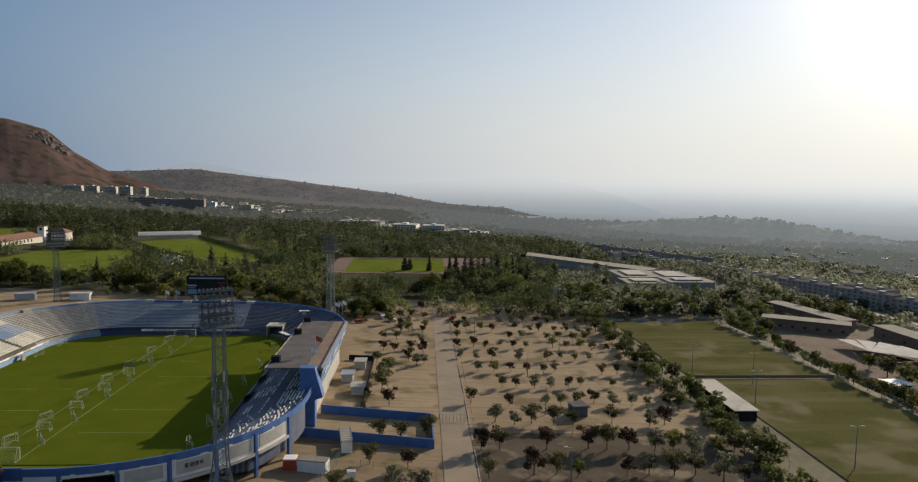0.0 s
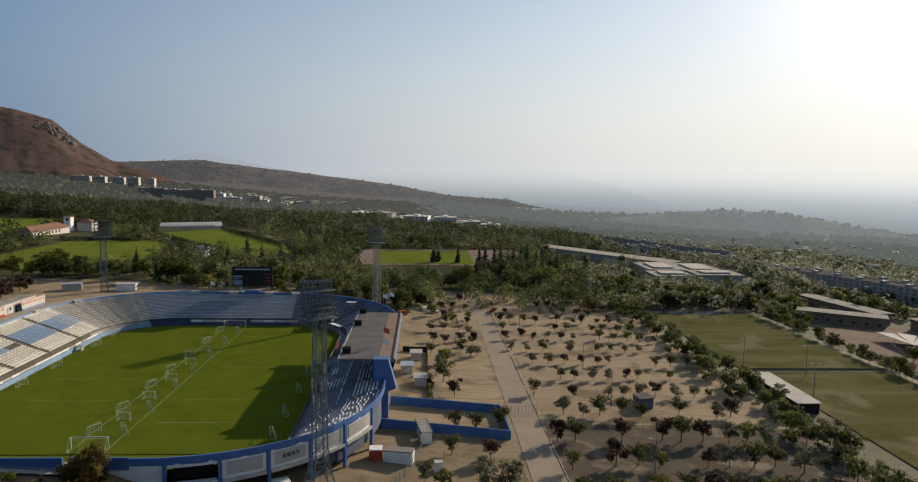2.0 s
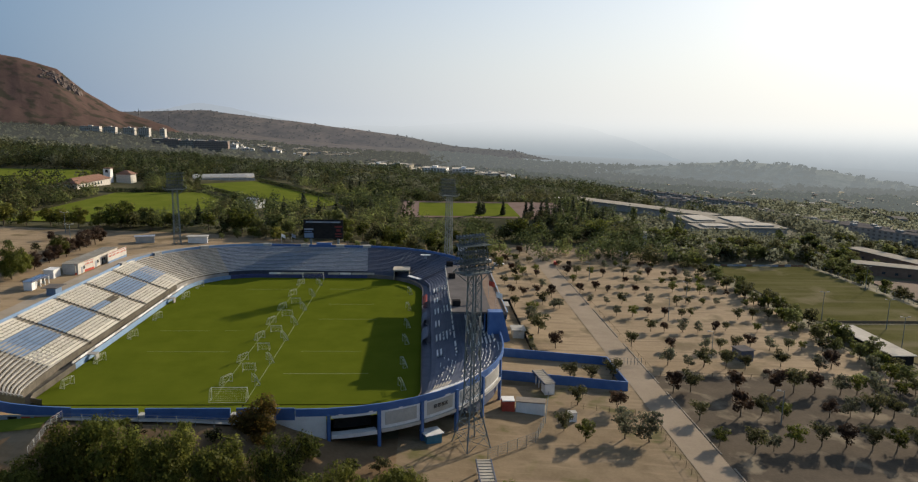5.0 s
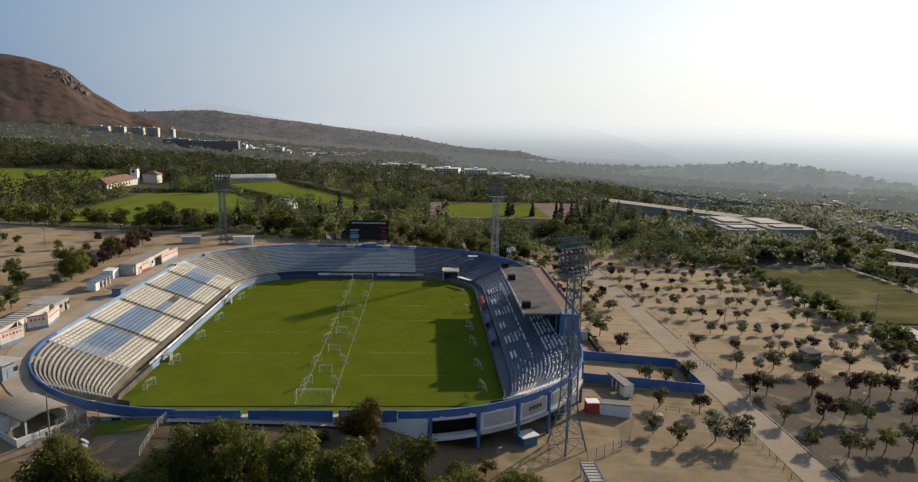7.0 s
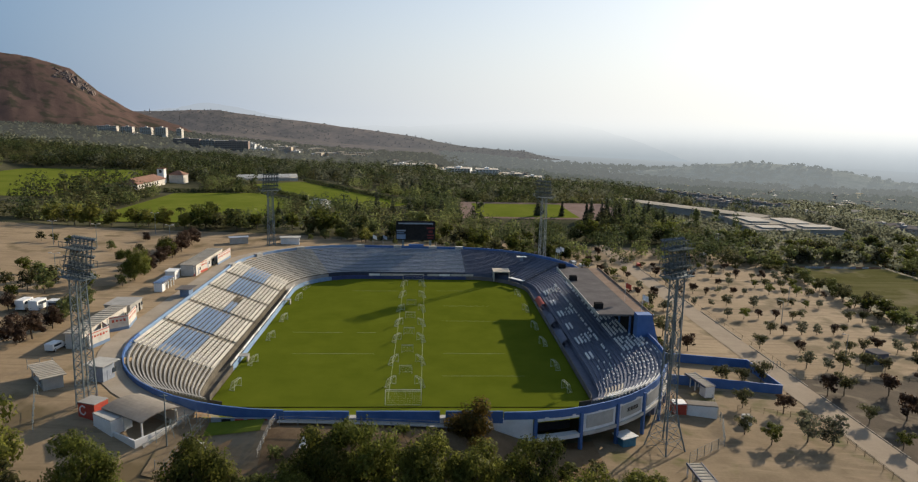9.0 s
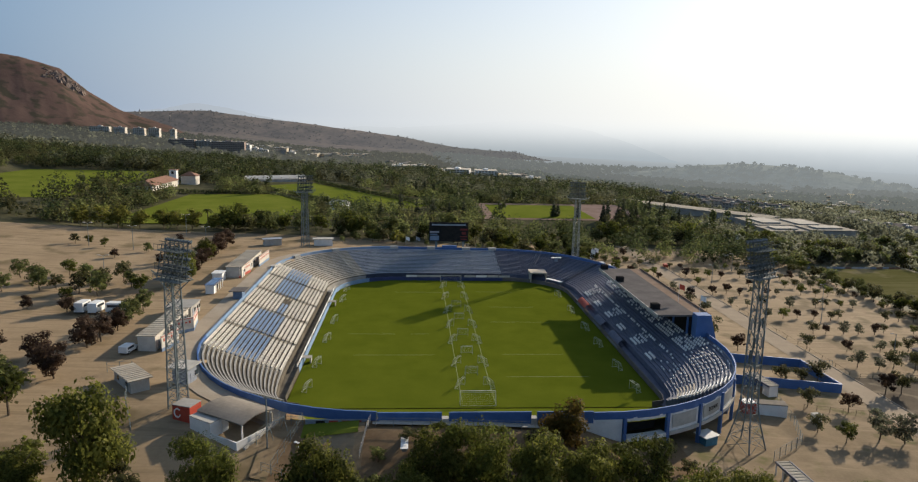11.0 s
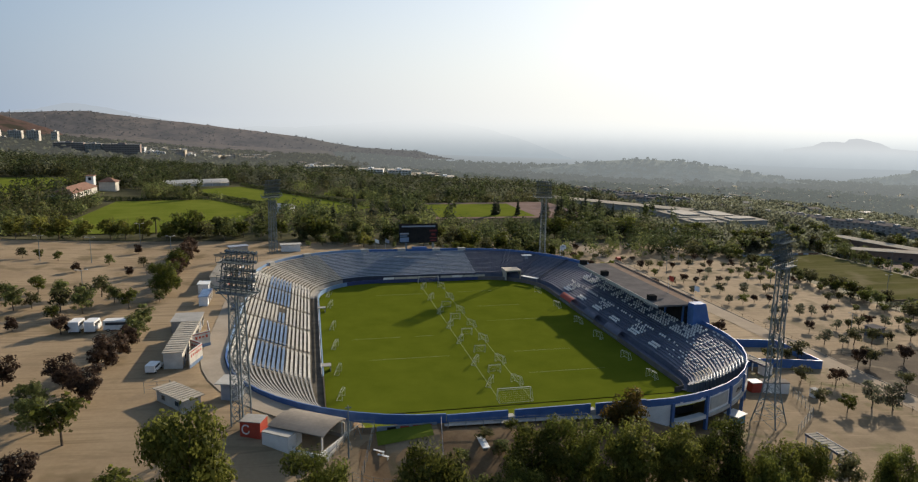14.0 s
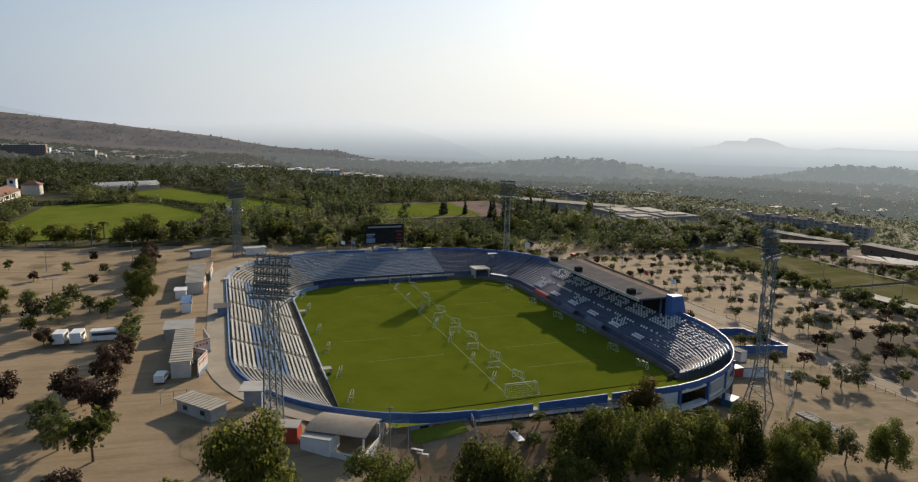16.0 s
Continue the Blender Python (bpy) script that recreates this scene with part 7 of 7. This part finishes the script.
tn = thing("tunnel_canopy", "beige box canopy over the corner tunnel", "canopy")
part("roof", block(28.5, 51.5, 3.6, 34.5, 57.5, 4.0), BEIGE, tn)
for x in (28.7, 34.1):
    part("side_wall", block(x, 51.5, 0.4, x + 0.25, 57.5, 3.6), BEIGE, tn)
part("back", block(28.9, 57.0, 0.4, 34.1, 57.3, 3.6), DARK, tn)
tn = thing("tunnel_canopy", "flat white canopy beside the corner tunnel", "canopy")
part("roof", block(-3.4, -0.8, 2.1, 3.4, 0.8, 2.25), WHITE, tn)
for x in (-3.0, 3.0):
    part("post", block(x - 0.1, -0.1, 0, x + 0.1, 0.1, 2.1), STEEL, tn)
tn.matrix_basis = pose(36.2, 46.6, 0.3, 0, 0, -52)
cb = thing("camera_platform", "small white raised camera platform at the bend of the terraces", "platform")
part("deck", block(38.2, 62.0, 7.2, 41.8, 63.6, 7.4), WHITE, cb)
part("support", block(39.4, 62.4, 4.0, 40.6, 63.2, 7.2), SLATE, cb)

# ---- service yard ----
slab_house("turquoise kiosk with a white pitched lid under the facade", 39.6, -70.9, 42.6, -68.4, -1.3, 2.1, surf("turquoise_paint", (0.04, 0.15, 0.22), (0.07, 0.22, 0.30), 1.0, 0.6), WHITE, "kiosk", 25, name="kiosk", over=0.3)
slab_house("small white electrical cabinet on the sand", 69.0, -58.2, 70.6, -56.8, -3.0, 2.0, WHITE, PALE, "cabinet", 6, name="cabinet", over=0.05)
fence("tall wire fence round the service yard", ((50.9, -75.7), (60.6, -68.1), (64.0, -59.4), (66.6, -48.0)), 2.2, 2.4, wires=5)
fence("wooden post fence beside the service road", ((71, -51), (86.8, -54), (86.8, -130)), 1.3, 2.6, wires=2, material=WOOD)
fence("wooden post fence across the car park", ((97.5, -30.6), (158, -33.2)), 1.3, 3.2, wires=2, material=WOOD)
fence("wooden posts along the kerb of the service road", ((96.6, -28), (96.8, 120)), 0.9, 6.0, wires=1, material=WOOD)
fence("barred gate across the service road", ((88.0, -22.8), (95.2, -22.8)), 1.9, 0.9, wires=2, name="gate")
fence("rough post fence round the store plot", ((60, 84), (80, 84), (80, 60)), 1.4, 2.4, wires=2, material=WOOD)
fence("chain-link fence along the sports field", ((166, -130), (166, 112)), 2.4, 4.0, wires=3)
fence("chain-link fence behind the worn field", ((227.5, -120), (221, 24), (218.5, 113)), 2.4, 5.0, wires=3)
dm = thing("dividing_bank", "dark divider fence between the two worn fields", "fence")
part("screen", block(172, 24.6, -7.1, 220, 24.9, -6.1), WOOD, dm)
kerb = thing("kerb", "pale broken kerb beside the service road", "kerb")
for i in range(60):
    y = -160 + i * 5.0
    if i % 7 != 3:
        part("kerb_stone", block(95.4, y, land(95.5, y) - 0.1, 95.7, y + 4.6, land(95.5, y) + 0.16), APRON, kerb)


def street_lamp(x, y, h, label, heads=1):
    top = thing("street_lamp", label, "street lamp", at=pose(x, y, land(x, y)))
    bm = bmesh.new()
    bmesh.ops.create_cone(bm, cap_ends=True, segments=8, radius1=0.13, radius2=0.07, depth=h, matrix=pose(0, 0, h / 2))
    part("pole", bm, STEEL, top)
    for i in range(heads):
        s = 1 if i % 2 else -1
        bm = bmesh.new()
        beam(bm, (0, 0, h - 0.15), (s * 1.2, 0, h + 0.1), 0.09)
        box(bm, s * 1.2 - 0.4, -0.18, h + 0.02, s * 1.2 + 0.4, 0.18, h + 0.2)
        part("lamp_head", bm, PALE, top)


for x, y in ((113.9, -57), (116.5, 17), (131, 40), (104, 70), (116, -17), (124, 95)):
    street_lamp(x, y, 7.5, "slim steel lamp post in the car park")
for x, y in ((173.5, 28.6), (180.4, -0.9), (189.3, 18.7), (181.5, -44.9), (216, 70), (221, -60)):
    street_lamp(x, y, 10.0, "tall twin-headed lamp post beside the field", 2)
for x, y in ((-100, 8), (-112, 58), (-128, 60), (-88, 62), (-104, 90)):
    street_lamp(x, y, 8.5, "slim steel lamp post at the edge of the lot", 2)

# flags on the roof and at the corner of the bowl
for x, y, z, m_ in ((57.0, -26.5, 11.3, WHITE), (56.3, -14.6, 11.3, RED), (52.0, 58.5, 6.5, WHITE), (53.0, 60.5, 6.5, SLATE), (54.2, 62.0, 6.5, WHITE), (-16.5, 80, 7.0, WHITE), (-12.5, 80, 7.0, SLATE)):
    fl = thing("flag", ("red" if m_ is RED else "white" if m_ is WHITE else "blue") + " flag hanging from a thin pole", "flag", at=pose(x, y, z))
    bm = bmesh.new()
    beam(bm, (0, 0, -0.3), (0, 0, 5.0), 0.07)
    part("pole", bm, GALV, fl)
    bm = bmesh.new()
    strip(bm, [[(0.05 + 0.25 * i, 0.12 * math.sin(i * 1.3), 4.9 - j * 0.45 - 0.1 * i) for i in range(7)] for j in range(4)])
    part("cloth", bm, m_, fl)

# gateways behind the main stand
for x, y, lab in ((64.5, 22.0, "pale gate kiosk behind the main stand"), (66.0, -3.0, "pale gate kiosk behind the main stand"), (62.0, 8.0, "small store with a dark roof behind the main stand")):
    slab_house(lab, x - 1.6, y - 2.2, x + 1.6, y + 2.2, land(x, y), 2.3, PALE, CONCRETE if "gate" in lab else SLATE, "kiosk", 0, name="kiosk", over=0.4, doors=1)
bm = bmesh.new()
beam(bm, (60, 30, -2), (68, 30, -2.2), 0.3, 2.6)
beam(bm, (68, 30, -2.2), (68, -20, -2.4), 0.2, 1.2)
tagged(part("garden_wall", bm, DARK), "low dark wall behind the main stand", "wall")
for i in range(9):
    plant(rnd.choice(orch), 68.8 + rnd.uniform(-0.5, 0.5), -17 + i * 2.2, 0.45, rnd.uniform(0, 360))

# hedges between the training pitches
hedge_rng = np.random.default_rng(4)
P, Q, N, n0 = [], [], [], 0
for (x0, y0), (x1, y1) in (((-158, 245), (-100, 249)), ((-100, 249), (-64, 188)), ((-132, 316), (-28, 180)), ((-6, 218), (-92, 356))):
    n = int(math.hypot(x1 - x0, y1 - y0) / 2.2)
    for i in range(n):
        x, y = x0 + (x1 - x0) * i / n, y0 + (y1 - y0) * i / n
        pts, quads, lean = clumps(hedge_rng, [(0, 0, 1.4, 1.6, 1.5)], 60, 0.45)
        P.append(pts + np.array((x, y, land(x, y)))), Q.append(quads + n0), N.append(lean)
        n0 += len(pts)
tagged(new("hedge", mesh_of("hedge", np.concatenate(P), np.concatenate(Q), LEAFB, np.concatenate(N))), "clipped dark green hedges round the training pitches", "hedge", kind="stuff")

far_ads = thing("advert_boards", "row of white advert boards on the far pitch wall", "advert boards")
for i in range(9):
    x = -16 + i * 4.2
    if i not in (3, 4):
        part("board", block(x, 55.3, 1.27, x + 4.0, 55.4, 2.0), PALE if i % 3 else WHITE, far_ads)

# painted boards behind the far worn field
rnd = random.Random(12)
brd = thing("advert_boards", "row of red, blue and white boards behind the worn field", "advert boards")
for i in range(15):
    part("board", block(170.5 + i * 3.05, 115.0, -7.2, 173.3 + i * 3.05, 115.12, -6.35), rnd.choice((TILE, SLATE, PALE, SLATE, TILE)), brd)


def palm(x, y, h):
    """A palm: a ringed, tapered trunk and a head of drooping, feathered fronds."""
    top = thing("palm_tree", "palm tree with drooping fronds at the edge of the lot", "tree", at=pose(x, y, land(x, y)))
    bm = bmesh.new()
    strip(bm, [[(0.32 * (1 - 0.4 * t) * math.cos(a), 0.32 * (1 - 0.4 * t) * math.sin(a), h * t - 0.3) for a in [i * math.pi / 4 for i in range(9)]] for t in (0, 0.2, 0.4, 0.6, 0.8, 1.0)])
    part("trunk", bm, BARK, top)
    r_ = random.Random(3)
    for i in range(22):
        a, up = i * 2.4, r_.uniform(0.2, 1.0)
        bm = bmesh.new()
        rows_ = []
        for j in range(7):
            t = j / 6
            rad, z = 2.6 * t, h + up * 1.6 * t - 2.4 * t * t
            w = 0.42 * math.sin(math.pi * min(1, t * 0.9 + 0.1))
            d, s = Vector((math.cos(a), math.sin(a), 0)), Vector((-math.sin(a), math.cos(a), 0))
            p = d * rad + Vector((0, 0, z))
            rows_.append([p - s * w - Vector((0, 0, w * 0.5)), p, p + s * w - Vector((0, 0, w * 0.5))])
        strip(bm, rows_)
        part("frond", bm, LEAF, top)


palm(-104.7, 121.1, 7.0)
palm(-88.5, 118.0, 5.5)
slab_house("small dark hut standing among the car park trees", 122.6, -18.9, 126.4, -15.0, -4.3, 2.9, NAVY, ROOF, "hut", 12, name="hut", over=0.3, doors=1)
pillar = thing("pillar", "tall plain concrete pillar beyond the car park", "pillar", at=pose(150, 144.4, land(150, 144.4)))
part("base", block(-1.2, -1.2, -0.6, 1.2, 1.2, 0.6), CONCRETE, pillar)
part("shaft", block(-0.75, -0.75, 0.6, 0.75, 0.75, 9.0), PALE, pillar)
